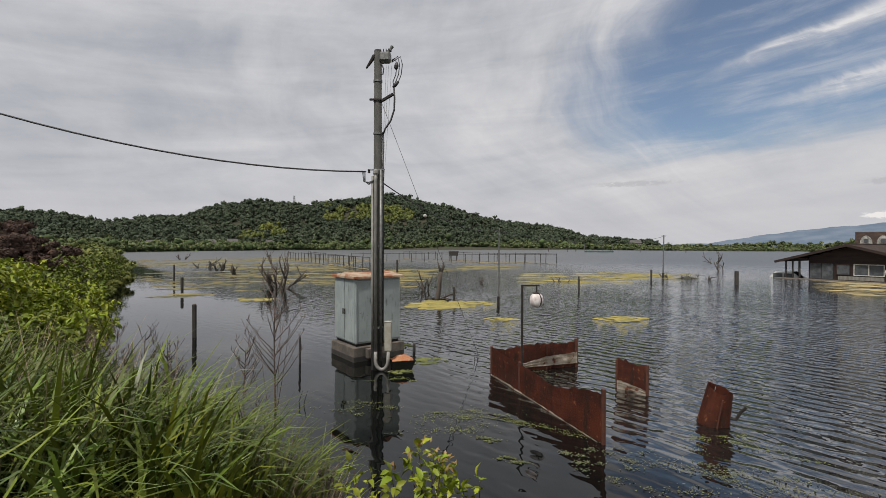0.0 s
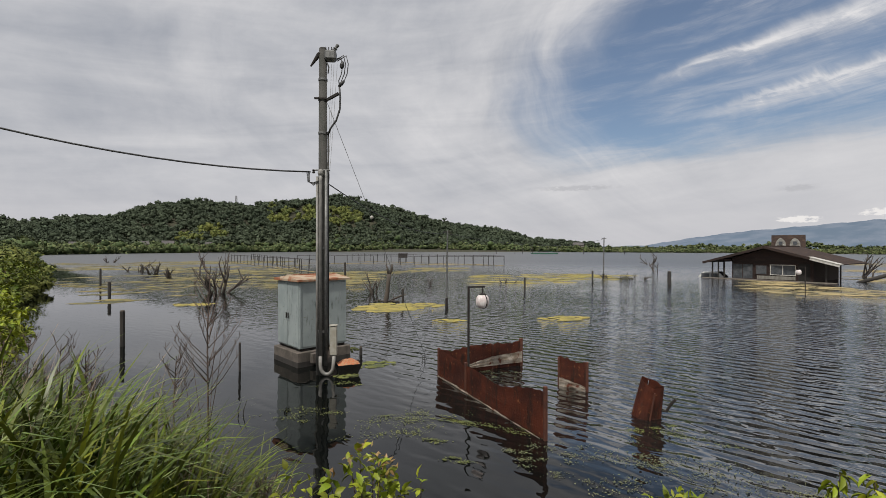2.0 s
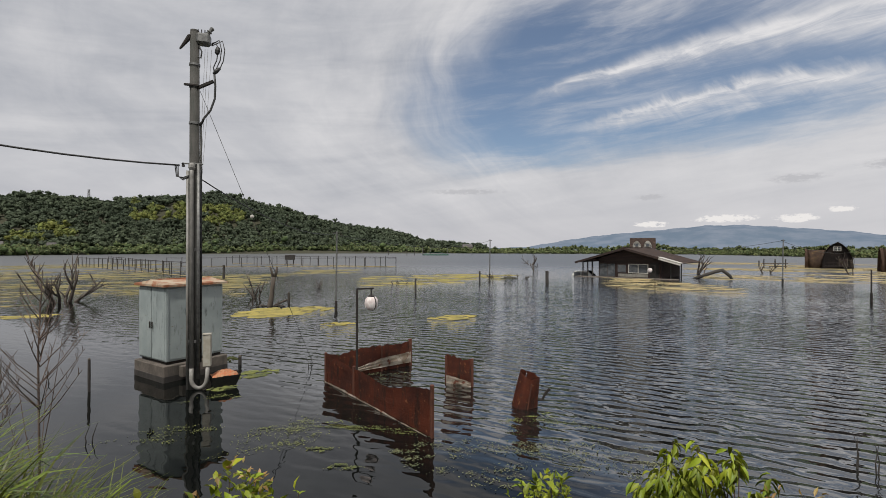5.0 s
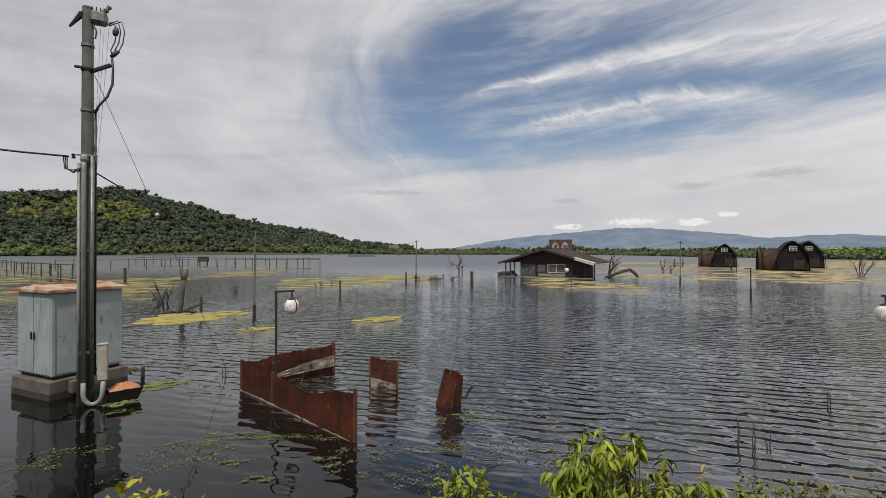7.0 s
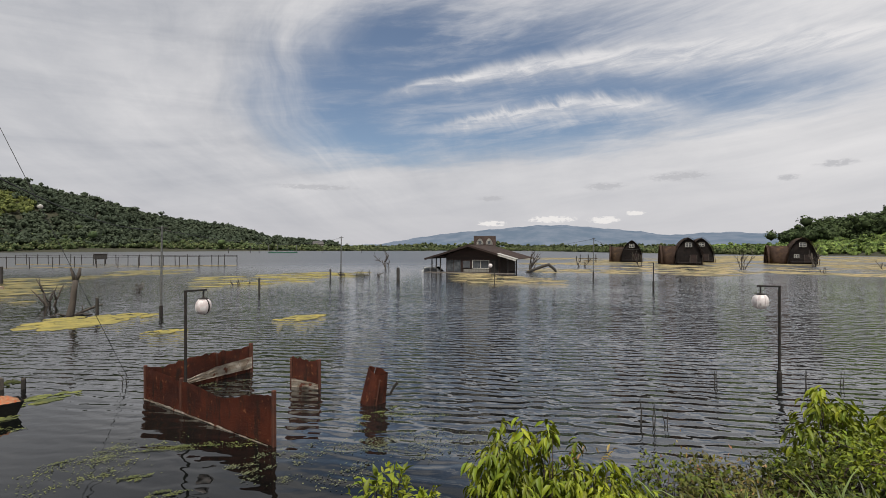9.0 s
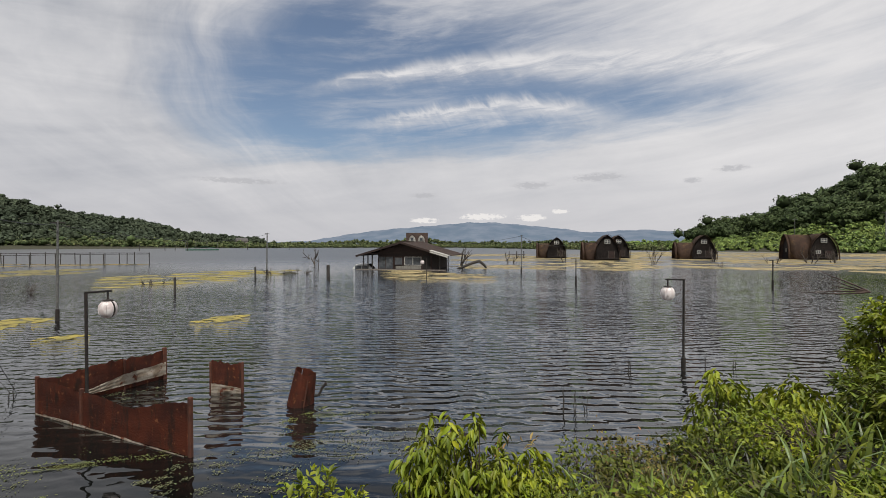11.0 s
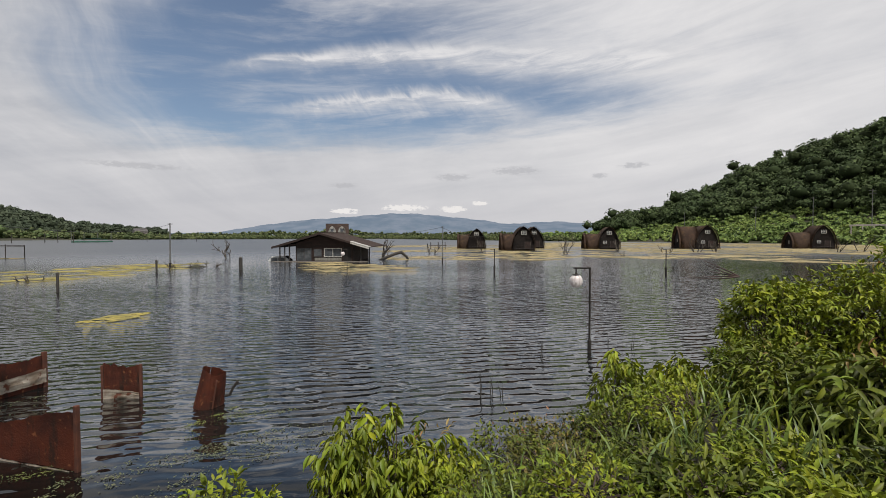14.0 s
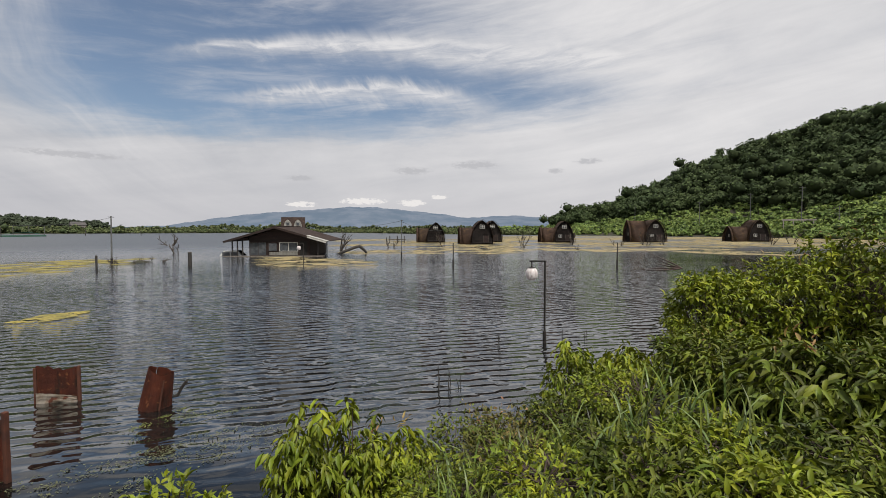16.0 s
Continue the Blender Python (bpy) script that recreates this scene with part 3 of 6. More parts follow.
# ---- the power pole and its cabinet ----
POLE = Vector((-2.22, 11.75, 0))


def utility_pole():
    t = thing("utility_pole", "dark weathered concrete utility pole with cables, standing in flood water", "utility pole", pose(*POLE))
    part("shaft", tube([(0, 0, -1.2), (0, 0, 3), (0.0, 0, 8.2)], [0.125, 0.115, 0.098], 18), M["pole_concrete"], t, smooth=True)
    part("cap", lathe([(0.099, 8.2), (0.09, 8.25), (0.03, 8.27)], 16), M["pole_concrete"], t)
    for z, r in ((7.45, 0.108), (6.95, 0.110), (6.1, 0.112), (5.15, 0.116), (3.2, 0.122), (1.1, 0.128)):
        part("steel_band", lathe([(r, z - 0.03), (r + 0.008, z - 0.025), (r + 0.008, z + 0.025), (r, z + 0.03)], 18), M["steel"], t)
    # conduits that run up the side
    part("conduit", tube([(-0.13, -0.05, -0.3), (-0.13, -0.05, 5.0)], 0.032, 10), M["grey_pipe"], t, "grey conduit", True)
    part("conduit", tube([(0.10, -0.11, 0.25), (0.10, -0.11, 3.0), (0.10, -0.09, 5.15)], 0.038, 10), M["steel"], t, "dull steel conduit", True)
    part("conduit", tube([(-0.03, -0.14, 0.45), (-0.03, -0.14, 4.85), (-0.03, -0.12, 5.1)], 0.045, 10), M["grey_pipe"], t, "pale grey conduit", True)
    part("conduit_bend", tube([(-0.03, -0.14, 0.5)] + [(0.13 - 0.16 * math.cos(a), -0.15, 0.26 - 0.22 * math.sin(a)) for a in np.linspace(0, math.pi, 9)] + [(0.30, -0.13, 0.5)], 0.045, 10), M["grey_pipe"], t, "pale grey bent conduit", True)
    part("cable_run", tube([(0.13, 0.02, 0.6), (0.135, 0.02, 4.0), (0.13, 0.02, 6.15)], 0.022, 8), M["black"], t, smooth=True)
    m = part("meter_box", box(0.17, 0.13, 0.72, (0.29, -0.12, 0.52), 0.012), M["beige_box"], t, "beige meter box")
    part("box_lid", box(0.19, 0.15, 0.03, (0.29, -0.12, 1.245), 0.008), M["beige_box"], m)
    # head of the pole: switch gear and bracket
    gear = part("switch_gear", box(0.30, 0.24, 0.26, (0.19, -0.02, 7.92), 0.05), M["steel"], t, "weathered grey switch gear")
    part("bushing", tube([(-0.30, -0.02, 7.78), (-0.10, -0.02, 8.08), (0.05, -0.02, 8.14)], [0.02, 0.06, 0.06], 8), M["dark_iron"], gear)
    part("bushing", lathe([(0.05, 0), (0.06, 0.04), (0.035, 0.06), (0.06, 0.09), (0.035, 0.12), (0.05, 0.2), (0.02, 0.22)], 10), M["steel"], gear).matrix_basis = pose(0.26, -0.02, 8.17, 0, 35, 0)
    for k in range(4):
        part("pin", tube([(0.08 + 0.07 * k, -0.04, 8.15), (0.08 + 0.07 * k, -0.04, 8.27)], 0.012, 6), M["dark_iron"], gear)
    part("fuse_pot", lathe([(0.02, 0), (0.05, 0.03), (0.06, 0.1), (0.04, 0.16), (0.015, 0.19)], 10), M["black"], t).matrix_basis = pose(0.47, -0.05, 7.73, 0, 10, 0)
    part("bracket_arm", box(0.46, 0.07, 0.07, (0.26, -0.05, 6.83), 0.01, m=Matrix.Translation((0, 0, 6.83)) @ pose(0, 0, 0, 0, -30, 0) @ Matrix.Translation((0, 0, -6.83))), M["dark_iron"], t)
    part("clamp", box(0.30, 0.05, 0.05, (-0.05, -0.1, 6.93), 0.01), M["dark_iron"], t)
    for k, (bow, top) in enumerate(((0.50, 7.98), (0.57, 8.03), (0.64, 8.02))):
        part("jumper_cable", tube([(0.36, -0.04, 7.98 - 0.03 * k), (bow - 0.05, -0.05, top + 0.04), (bow, -0.05, 7.85), (bow - 0.03, -0.05, 7.60), (bow - 0.10, -0.05, 7.42), (0.42, -0.05, 7.30)], 0.013, 6), M["black"], t, smooth=True)
    part("cable_joint", tube([(0.40, -0.05, 7.27), (0.46, -0.05, 7.34), (0.54, -0.05, 7.42)], [0.03, 0.05, 0.03], 8), M["black"], t, smooth=True)
    part("service_cable", tube([(0.42, -0.05, 7.27), (0.44, -0.05, 7.0), (0.43, -0.05, 6.7), (0.34, -0.05, 6.42), (0.2, -0.05, 6.22), (0.13, -0.03, 6.05)], 0.024, 8), M["black"], t, smooth=True)
    part("loop_cable", tube([(0.10, -0.06, 7.88), (0.16, -0.07, 7.75), (0.14, -0.07, 7.6), (0.08, -0.08, 7.62)], 0.018, 6), M["black"], t, smooth=True)
    for x in (0.22, 0.28, 0.36):
        part("pull_cord", tube([(x, -0.02, 7.85), (x * 0.75, -0.03, 6.4), (x * 0.45, -0.03, 4.9)], 0.004, 4), M["grey_pipe"], t)
    part("crossbar", box(0.40, 0.04, 0.03, (0.0, -0.10, 5.14), 0.008), M["steel"], t)
    part("entry_head", lathe([(0.05, 0), (0.075, 0.06), (0.07, 0.13), (0.03, 0.17)], 12), M["grey_pipe"], t).matrix_basis = pose(-0.03, -0.12, 5.0)
    for k in range(3):
        part("drop_loop", tube([(-0.33 - 0.03 * k, -0.03, 5.10), (-0.32 - 0.02 * k, -0.05, 4.86), (-0.22, -0.07, 4.78 + 0.03 * k), (-0.06, -0.10, 4.9)], 0.012, 6), M["black"], t, smooth=True)
    part("insulator", lathe([(0.02, 0), (0.04, 0.02), (0.025, 0.05), (0.04, 0.08), (0.02, 0.1)], 10), M["dark_iron"], t).matrix_basis = pose(-0.22, -0.05, 5.08)
    return t


utility_pole()


def cable(name, label, points, r, knobs=()):
    t = tagged(new(name), label, "cable")
    part("line", tube(points, r, 6), M["black"], t, smooth=True)
    for n, at, rad in knobs:
        part(n, lathe([(0.01, -rad), (rad * 0.8, -rad * 0.6), (rad, 0), (rad * 0.8, rad * 0.6), (0.01, rad)], 10), M["frame_white"], t).matrix_basis = pose(*at)
    return t


cable("overhead_cable", "black overhead cable sagging towards the concrete pole", sag(POLE + Vector((-0.3, -0.03, 5.12)), (-20.0, 4.0, 11.6), 1.885, 28), 0.019)
GUY = (POLE + Vector((0.12, -0.03, 6.85)), Vector((0.47, 13.25, -0.05)))
cable("guy_wire", "thin steel guy wire with white marker ball, slanting into the water", [GUY[0], GUY[0].lerp(GUY[1], 0.5), GUY[1]], 0.006, [("marker", tuple(GUY[0].lerp(GUY[1], 0.41)), 0.05)])
cable("overhead_cable", "thin black cable strung between pole and far mast", sag(POLE + Vector((0.1, 0, 4.85)), (1.87, 24.74, 4.05), 0.45), 0.014)
cable("overhead_cable", "thin black cable strung between two masts over the water", sag((1.87, 24.74, 4.0), (20.2, 47.3, 4.2), 0.7), 0.012)
cable("overhead_cable", "thin black cable strung between mast and shore", sag((42.73, 31.23, 4.05), (62, 75, 4.5), 1.2), 0.016)
cable("overhead_cable", "thin black cable strung between mast and cottages", sag((42.73, 31.23, 4.0), (84, 47, 4.2), 1.3), 0.016)


def power_cabinet():
    # local x runs along the long side, local y away from the water's edge
    t = thing("power_cabinet", "pale green steel power cabinet with rusted lid on a concrete plinth", "power cabinet", pose(-2.99, 12.5, 0, 0, 0, CAB_TURN))
    lx, ly = CAB_SIZE
    part("plinth", box(lx + 0.18, ly + 0.18, 0.95, (lx / 2, ly / 2, -0.55), 0.02), M["concrete"], t, "stained concrete plinth")
    part("wet_band", box(lx + 0.188, ly + 0.188, 0.32, (lx / 2, ly / 2, -0.16), 0.02), M["post_wood"], t, "dark wet band at the waterline")
    part("base_frame", box(lx - 0.08, ly - 0.08, 0.07, (lx / 2, ly / 2, 0.40)), M["dark_iron"], t, "rusty base frame")
    body = part("body", box(lx, ly, 1.82, (lx / 2, ly / 2, 0.47), 0.012), M["cabinet"], t)
    for k in range(2):       # doors of the end face
        d = part("door", box(0.022, ly / 2 - 0.035, 1.74, (-0.011, ly * (0.25 + 0.5 * k), 0.51), 0.006), M["cabinet"], t)
        part("handle", box(0.03, 0.035, 0.16, (-0.035, ly / 2 + (0.055 if k else -0.055), 1.25), 0.006), M["dark_iron"], d, "rusty handle")
    for k in range(2):       # panels of the plain face
        w = lx / 2
        part("side_panel", box(w - 0.03, 0.018, 1.72, (w * (k + 0.5), -0.009, 0.52), 0.005), M["cabinet"], t)
    part("corner_post", box(0.07, 0.05, 1.78, (0.02, -0.012, 0.49), 0.01), M["cabinet"], t)
    lid = bmesh.new()
    x0, x1, y0, y1 = -0.09, lx + 0.09, -0.09, ly + 0.09
    top = [(x0, y0, 2.29), (x1, y0, 2.29), (x1, y1, 2.29), (x0, y1, 2.29), (x0, y0, 2.345), (x1, y0, 2.345), (x1, y1, 2.345), (x0, y1, 2.345), (x0 + 0.05, ly / 2, 2.44), (x1 - 0.05, ly / 2, 2.44)]
    v = [lid.verts.new(p) for p in top]
    for f in ((0, 3, 2, 1), (0, 1, 5, 4), (1, 2, 6, 5), (2, 3, 7, 6), (3, 0, 4, 7), (4, 5, 9, 8), (6, 7, 8, 9), (5, 6, 9), (7, 4, 8)):
        lid.faces.new([v[i] for i in f])
    part("lid", lid, M["cabinet_roof"], t, "rust-streaked sheet lid")
    part("lid_seam", box(lx + 0.1, 0.04, 0.035, (lx / 2, ly / 2, 2.425), 0.005), M["cabinet_roof"], t)
    part("cable_box", box(0.34, 0.16, 0.26, (0.42, -0.20, 0.10), 0.01), M["concrete"], t, "small concrete cable box")
    return t


CAB_TURN, CAB_SIZE = 40.0, (1.45, 1.30)
power_cabinet()


def float_tray():
    t = thing("float_tray", "dark tray heaped with orange netting, floating beside the pole", "tray", pose(-1.62, 11.85, 0, 0, 0, 18))
    bm = bmesh.new()
    lo = [bm.verts.new(p) for p in ((-0.22, -0.17, -0.05), (0.22, -0.17, -0.05), (0.22, 0.17, -0.05), (-0.22, 0.17, -0.05))]
    hi = [bm.verts.new(p) for p in ((-0.30, -0.24, 0.26), (0.34, -0.24, 0.26), (0.34, 0.24, 0.26), (-0.30, 0.24, 0.26))]
    bm.faces.new(lo[::-1])
    for k in range(4):
        bm.faces.new((lo[k], lo[(k + 1) % 4], hi[(k + 1) % 4], hi[k]))
    bmesh.ops.solidify(bm, geom=bm.faces[:], thickness=0.02)
    part("tray", bm, M["black"], t)
    bm = bmesh.new()
    bmesh.ops.create_grid(bm, x_segments=14, y_segments=10, size=0.5)
    for v in bm.verts:
        v.co = Vector((v.co.x * 0.56 + 0.02, v.co.y * 0.42, 0.24 + 0.12 * max(0, 1 - 3.4 * (v.co.x ** 2 + v.co.y ** 2)) + 0.035 * noise.noise(v.co * 22)))
    part("netting", bm, M["orange_net"], t, "heap of orange netting")


float_tray()


# ---- rusted sheets round a sunken yard ----
def torn_sheet(length, heights, rng, low=-0.5, cells=44, thick=0.03, tear=0.05):
    """A sheet standing along local x with a torn upper edge; heights are (fraction, height)."""
    bm = bmesh.new()
    top = [np.interp(k / cells, [h[0] for h in heights], [h[1] for h in heights]) for k in range(cells + 1)]
    top = [h + tear * (noise.noise(Vector((k * 0.55 + rng, rng, 0))) + 0.5 * noise.noise(Vector((k * 1.9, rng, 3)))) for k, h in enumerate(top)]
    rows = 10
    grid = [[bm.verts.new((length * k / cells, 0.018 * noise.noise(Vector((k * 0.14, r * 0.4, rng))), low + (top[k] - low) * r / rows)) for r in range(rows + 1)] for k in range(cells + 1)]
    for a, b in zip(grid, grid[1:]):
        for r in range(rows):
            bm.faces.new((a[r], b[r], b[r + 1], a[r + 1]))
    bmesh.ops.solidify(bm, geom=bm.faces[:], thickness=thick)
    return bm


def along(a, b, **k):
    a, b = Vector(a), Vector(b)
    return pose(a.x, a.y, 0, 0, 0, facing(b.x - a.x, b.y - a.y)), (b - a).length


def rust_fence():
    near, corner, back = (2.27, 7.45), (0.70, 11.47), (3.05, 12.35)
    t = thing("sheet_fence", "rusted sheet-metal fence corner with torn edge standing in the water", "fence", pose(0, 0, 0))
    m, n = along(corner, near)
    part("sheet", torn_sheet(n, [(0, 0.66), (0.12, 0.64), (0.33, 0.60), (0.50, 0.58), (0.60, 0.52), (0.68, 0.53), (0.8, 0.66), (0.86, 0.74), (1, 0.82)], 3.1), M["rust"], t).matrix_basis = m
    for x, z in ((0.02, 0.70), (n * 0.34, 0.66), (n - 0.03, 0.90)):
        part("post", box(0.06, 0.06, z + 0.6, (x, 0.0, -0.6), 0.008), M["rust_bar"], t).matrix_basis = m
    part("waterline_rim", torn_sheet(n * 0.96, [(0, 0.03), (0.3, 0.045), (0.6, 0.03), (1, 0.02)], 9.0, -0.05, 40, 0.012, 0.02), M["white_paint"], t, "pale scum line").matrix_basis = m @ pose(0.05, -0.045, 0)
    m, n = along(corner, back)
    part("sheet", torn_sheet(n, [(0, 0.66), (0.15, 0.58), (0.27, 0.64), (0.5, 0.70), (0.7, 0.66), (0.93, 0.66), (1, 0.66)], 6.4), M["rust"], t).matrix_basis = m
    part("painted_strip", torn_sheet(n * 0.76, [(0, 0.10), (0.15, 0.20), (0.5, 0.34), (1, 0.40)], 2.2, 0.10, 30, 0.012, 0.015), M["white_paint"], t, "flaking white lower panel").matrix_basis = m @ pose(n * 0.22, -0.05, 0)
    for x, z in ((n * 0.33, 0.62), (n * 0.62, 0.66), (n - 0.05, 0.74)):
        part("post", box(0.09 if x > n * 0.9 else 0.05, 0.06, z + 0.6, (x, 0.0, -0.6), 0.008), M["rust_bar"], t).matrix_basis = m


rust_fence()


def rust_panel():
    m, n = along((3.47, 10.5), (3.95, 10.0))
    t = thing("rusted_screen", "lone rusted sheet with white lower edge standing in water", "fence", m)
    part("sheet", torn_sheet(n, [(0, 0.68), (0.3, 0.66), (0.6, 0.60), (0.8, 0.60), (1, 0.63)], 7.7, cells=24), M["rust"], t)
    part("painted_strip", torn_sheet(n * 0.94, [(0, 0.20), (0.5, 0.16), (1, 0.10)], 4.2, 0.0, 20, 0.012, 0.02), M["white_paint"], t, "flaking white lower edge").matrix_basis = pose(0.02, -0.04, 0)
    for x in (0.0, n):
        part("post", box(0.05, 0.05, 1.2, (x, 0, -0.55), 0.006), M["rust_bar"], t)


rust_panel()


def rust_stub():
    t = thing("metal_stub", "folded rusty sheet stub leaning out of the water", "metal scrap", pose(4.50, 8.42, 0, 2, 9, -28))
    bm = bmesh.new()
    cols, rows = 26, 9
    grid = []
    for k in range(cols + 1):
        a = radians(-252 + 357 * k / cols)
        top = 0.67 - 0.05 * math.cos(a + 0.6) + 0.045 * noise.noise(Vector((math.cos(a) * 1.6, math.sin(a) * 1.6, 4.0)))
        col = []
        for r in range(rows + 1):
            z = -0.45 + (top + 0.45) * r / rows
            rad = (0.29 - 0.085 * (z + 0.45)) * (1 + 0.10 * math.sin(3 * a + 0.5) + 0.05 * noise.noise(Vector((k * 0.3, z * 2, 7.0))))
            col.append(bm.verts.new((rad * math.cos(a) - 0.02, rad * 0.72 * math.sin(a), z)))
        grid.append(col)
    for a, b in zip(grid, grid[1:]):
        for r in range(rows):
            bm.faces.new((a[r], b[r], b[r + 1], a[r + 1]))
    bmesh.ops.solidify(bm, geom=bm.faces[:], thickness=0.014)
    part("sheet", bm, M["rust"], t)
    for x, y, w in ((0.05, -0.182, 0.03),):
        part("seam", box(w, 0.02, 0.98, (x, y, -0.40), 0.006), M["rust_bar"], t).matrix_basis = pose(0, 0, 0, 6, 0, 0)
    part("bent_rod", tube([(0.14, 0.02, 0.16), (0.31, 0.02, 0.20), (0.36, 0.02, 0.36), (0.42, 0.0, 0.47)], 0.026, 6), M["dark_iron"], t)


rust_stub()


# ---- lamps in the water ----
def globe_lamp():
    t = thing("lantern_post", "black lantern post with white globe, half drowned in the water", "lamp post", group="drowned lantern posts")
    part("pole", tube([(0, 0, -0.8), (0, 0, 2.28)], 0.028, 10), M["dark_iron"], t)
    part("sleeve", tube([(0, 0, -0.8), (0, 0, 0.33), (0, 0, 0.36)], [0.052, 0.052, 0.03], 10), M["dark_iron"], t)
    part("arm", box(0.46, 0.045, 0.04, (0.20, 0, 2.26), 0.008), M["dark_iron"], t)
    part("hanger", tube([(0.36, 0, 2.26), (0.36, 0, 2.08)], 0.018, 8), M["dark_iron"], t)
    g = part("globe", lathe([(0.02, 2.10), (0.09, 2.085), (0.145, 2.02), (0.16, 1.93), (0.145, 1.83), (0.09, 1.765), (0.03, 1.75)], 18), M["globe"], t, "dirty white ribbed globe", True)
    for k in range(6):
        a = math.pi * k / 3
        part("rib", tube([((0.005 + r) * math.cos(a) + 0.0, (0.005 + r) * math.sin(a), z) for r, z in ((0.09, 2.085), (0.148, 2.01), (0.162, 1.93), (0.148, 1.84), (0.09, 1.765))], 0.006, 4), M["globe"], g)
    g.matrix_basis = pose(0.36, 0, 0)
    part("strap", tube([(0.36 + 0.168 * math.sin(a) * 0.35, -0.168 * math.sin(a) * 0.94, 1.93 + 0.18 * math.cos(a)) for a in np.linspace(0.0, math.pi, 11)], 0.013, 6), M["dark_iron"], t, "black strap round the globe")
    part("cap", lathe([(0.03, 2.12), (0.10, 2.10), (0.10, 2.085), (0.03, 2.08)], 12), M["dark_iron"], t).matrix_basis = pose(0.36, 0, 0)
    return t


lamp_a = globe_lamp()
lamp_a.matrix_basis = pose(1.40, 11.0, -0.02, 0, 0, 12)
lamp_b = copy_thing(lamp_a, pose(12.48, 3.99, 0.0, 0, 0, 118))
copy_thing(lamp_a, pose(26.89, 29.68, -0.35, 0, 0, 140))


def bare_post(x, y, turn):
    t = thing("lamp_post", "black lamp post that has lost its globe, standing in water", "lamp post", pose(x, y, -0.3, 0, 0, turn), "bare lamp posts")
    part("pole", tube([(0, 0, -0.6), (0, 0, 2.28)], 0.04, 8), M["dark_iron"], t)
    part("sleeve", tube([(0, 0, -0.6), (0, 0, 0.85), (0, 0, 0.9)], [0.075, 0.075, 0.045], 8), M["dark_iron"], t)
    part("arm", box(0.46, 0.05, 0.045, (0.20, 0, 2.25), 0.008), M["dark_iron"], t)


bare_post(33.39, 18.97, 150)
bare_post(39.97, 7.14, 160)


def mast(x, y, h, r, label):
    t = thing("mast", label, "mast", pose(x, y, 0, 0.5, 0.6, 0))
    part("shaft", tube([(0, 0, -0.8), (0, 0, h)], [r, r * 0.7], 10), M["steel"], t)
    part("crosspiece", box(0.5, 0.05, 0.05, (0, 0, h - 0.12), 0.005), M["dark_iron"], t)
    part("sleeve", tube([(0, 0, -0.6), (0, 0, 0.5)], r * 1.35, 10), M["dark_iron"], t)


mast(1.87, 24.74, 4.18, 0.055, "slim grey steel mast rising from the flood water")
mast(20.22, 47.36, 4.36, 0.075, "slim grey steel mast beside a brushy mud bank")
mast(42.73, 31.23, 4.18, 0.06, "slim grey steel mast carrying thin cables")


def stake(x, y, h, r, lean=(0, 0)):
    t = thing("mooring_post", "dark wooden mooring post standing in shallow water", "post", pose(x, y, 0, lean[0], lean[1], 0), "mooring posts")
    rough = [(r * (1 + 0.12 * noise.noise(Vector((k * 2.1, x, y)))), z) for k, z in enumerate(np.linspace(-0.7, h, 7))]
    part("shaft", lathe(rough, 8), M["post_wood"], t)
    part("top", lathe([(r * 0.95, h), (r * 0.75, h + 0.03), (r * 0.2, h + 0.035)], 8), M["deadwood"], t, "weathered grey top")


for row in ((-26.69, 41.02, 1.41, 0.08), (-19.10, 30.21, 1.04, 0.09), (-9.37, 15.51, 1.14, 0.075), (-4.42, 12.16, 0.72, 0.03), (-7.99, 54.68, 1.5, 0.13), (-0.55, 26.93, 0.80, 0.07),
            (-1.50, 13.83, 0.22, 0.045), (8.05, 32.38, 1.07, 0.07), (17.45, 43.39, 1.0, 0.09), (22.80, 39.29, 1.14, 0.16), (-34, 60, 1.0, 0.1), (82.3, 61.6, 1.2, 0.12), (84, 66, 1.1, 0.1)):
    stake(*row)


def branch(bm, start, way, length, r, rng, depth, bend=0.35, kids=3):
    pts, p, d = [Vector(start)], Vector(start), Vector(way).normalized()
    for k in range(4):
        d = (d + Vector((rng.uniform(-1, 1), rng.uniform(-1, 1), rng.uniform(-0.4, 0.8))) * bend).normalized()
        p = p + d * length / 4
        pts.append(p.copy())
    tube(pts, [r, r * 0.86, r * 0.7, r * 0.5, r * 0.25], 6, bm)
    if depth:
        for k in range(kids):
            i = rng.choice((1, 2, 3))
            w = (d + Vector((rng.uniform(-1, 1), rng.uniform(-1, 1), rng.uniform(-0.1, 0.9))) * 0.9).normalized()
            branch(bm, pts[i], w, length * rng.uniform(0.4, 0.65), r * 0.55, rng, depth - 1, bend, kids - 1)


def weed_bank():
    bm = bmesh.new()
    bmesh.ops.create_circle(bm, cap_ends=True, segments=24, radius=1.0)
    bmesh.ops.poke(bm, faces=bm.faces[:])
    for v in bm.verts:
        r = v.co.length
        k = 1 + 0.3 * noise.noise(v.co * 2.1)
        v.co = Vector((22.4 + v.co.x * 2.6 * k, 46.8 + v.co.y * 1.0 * k, 0.22 - 0.5 * r))
    return bm


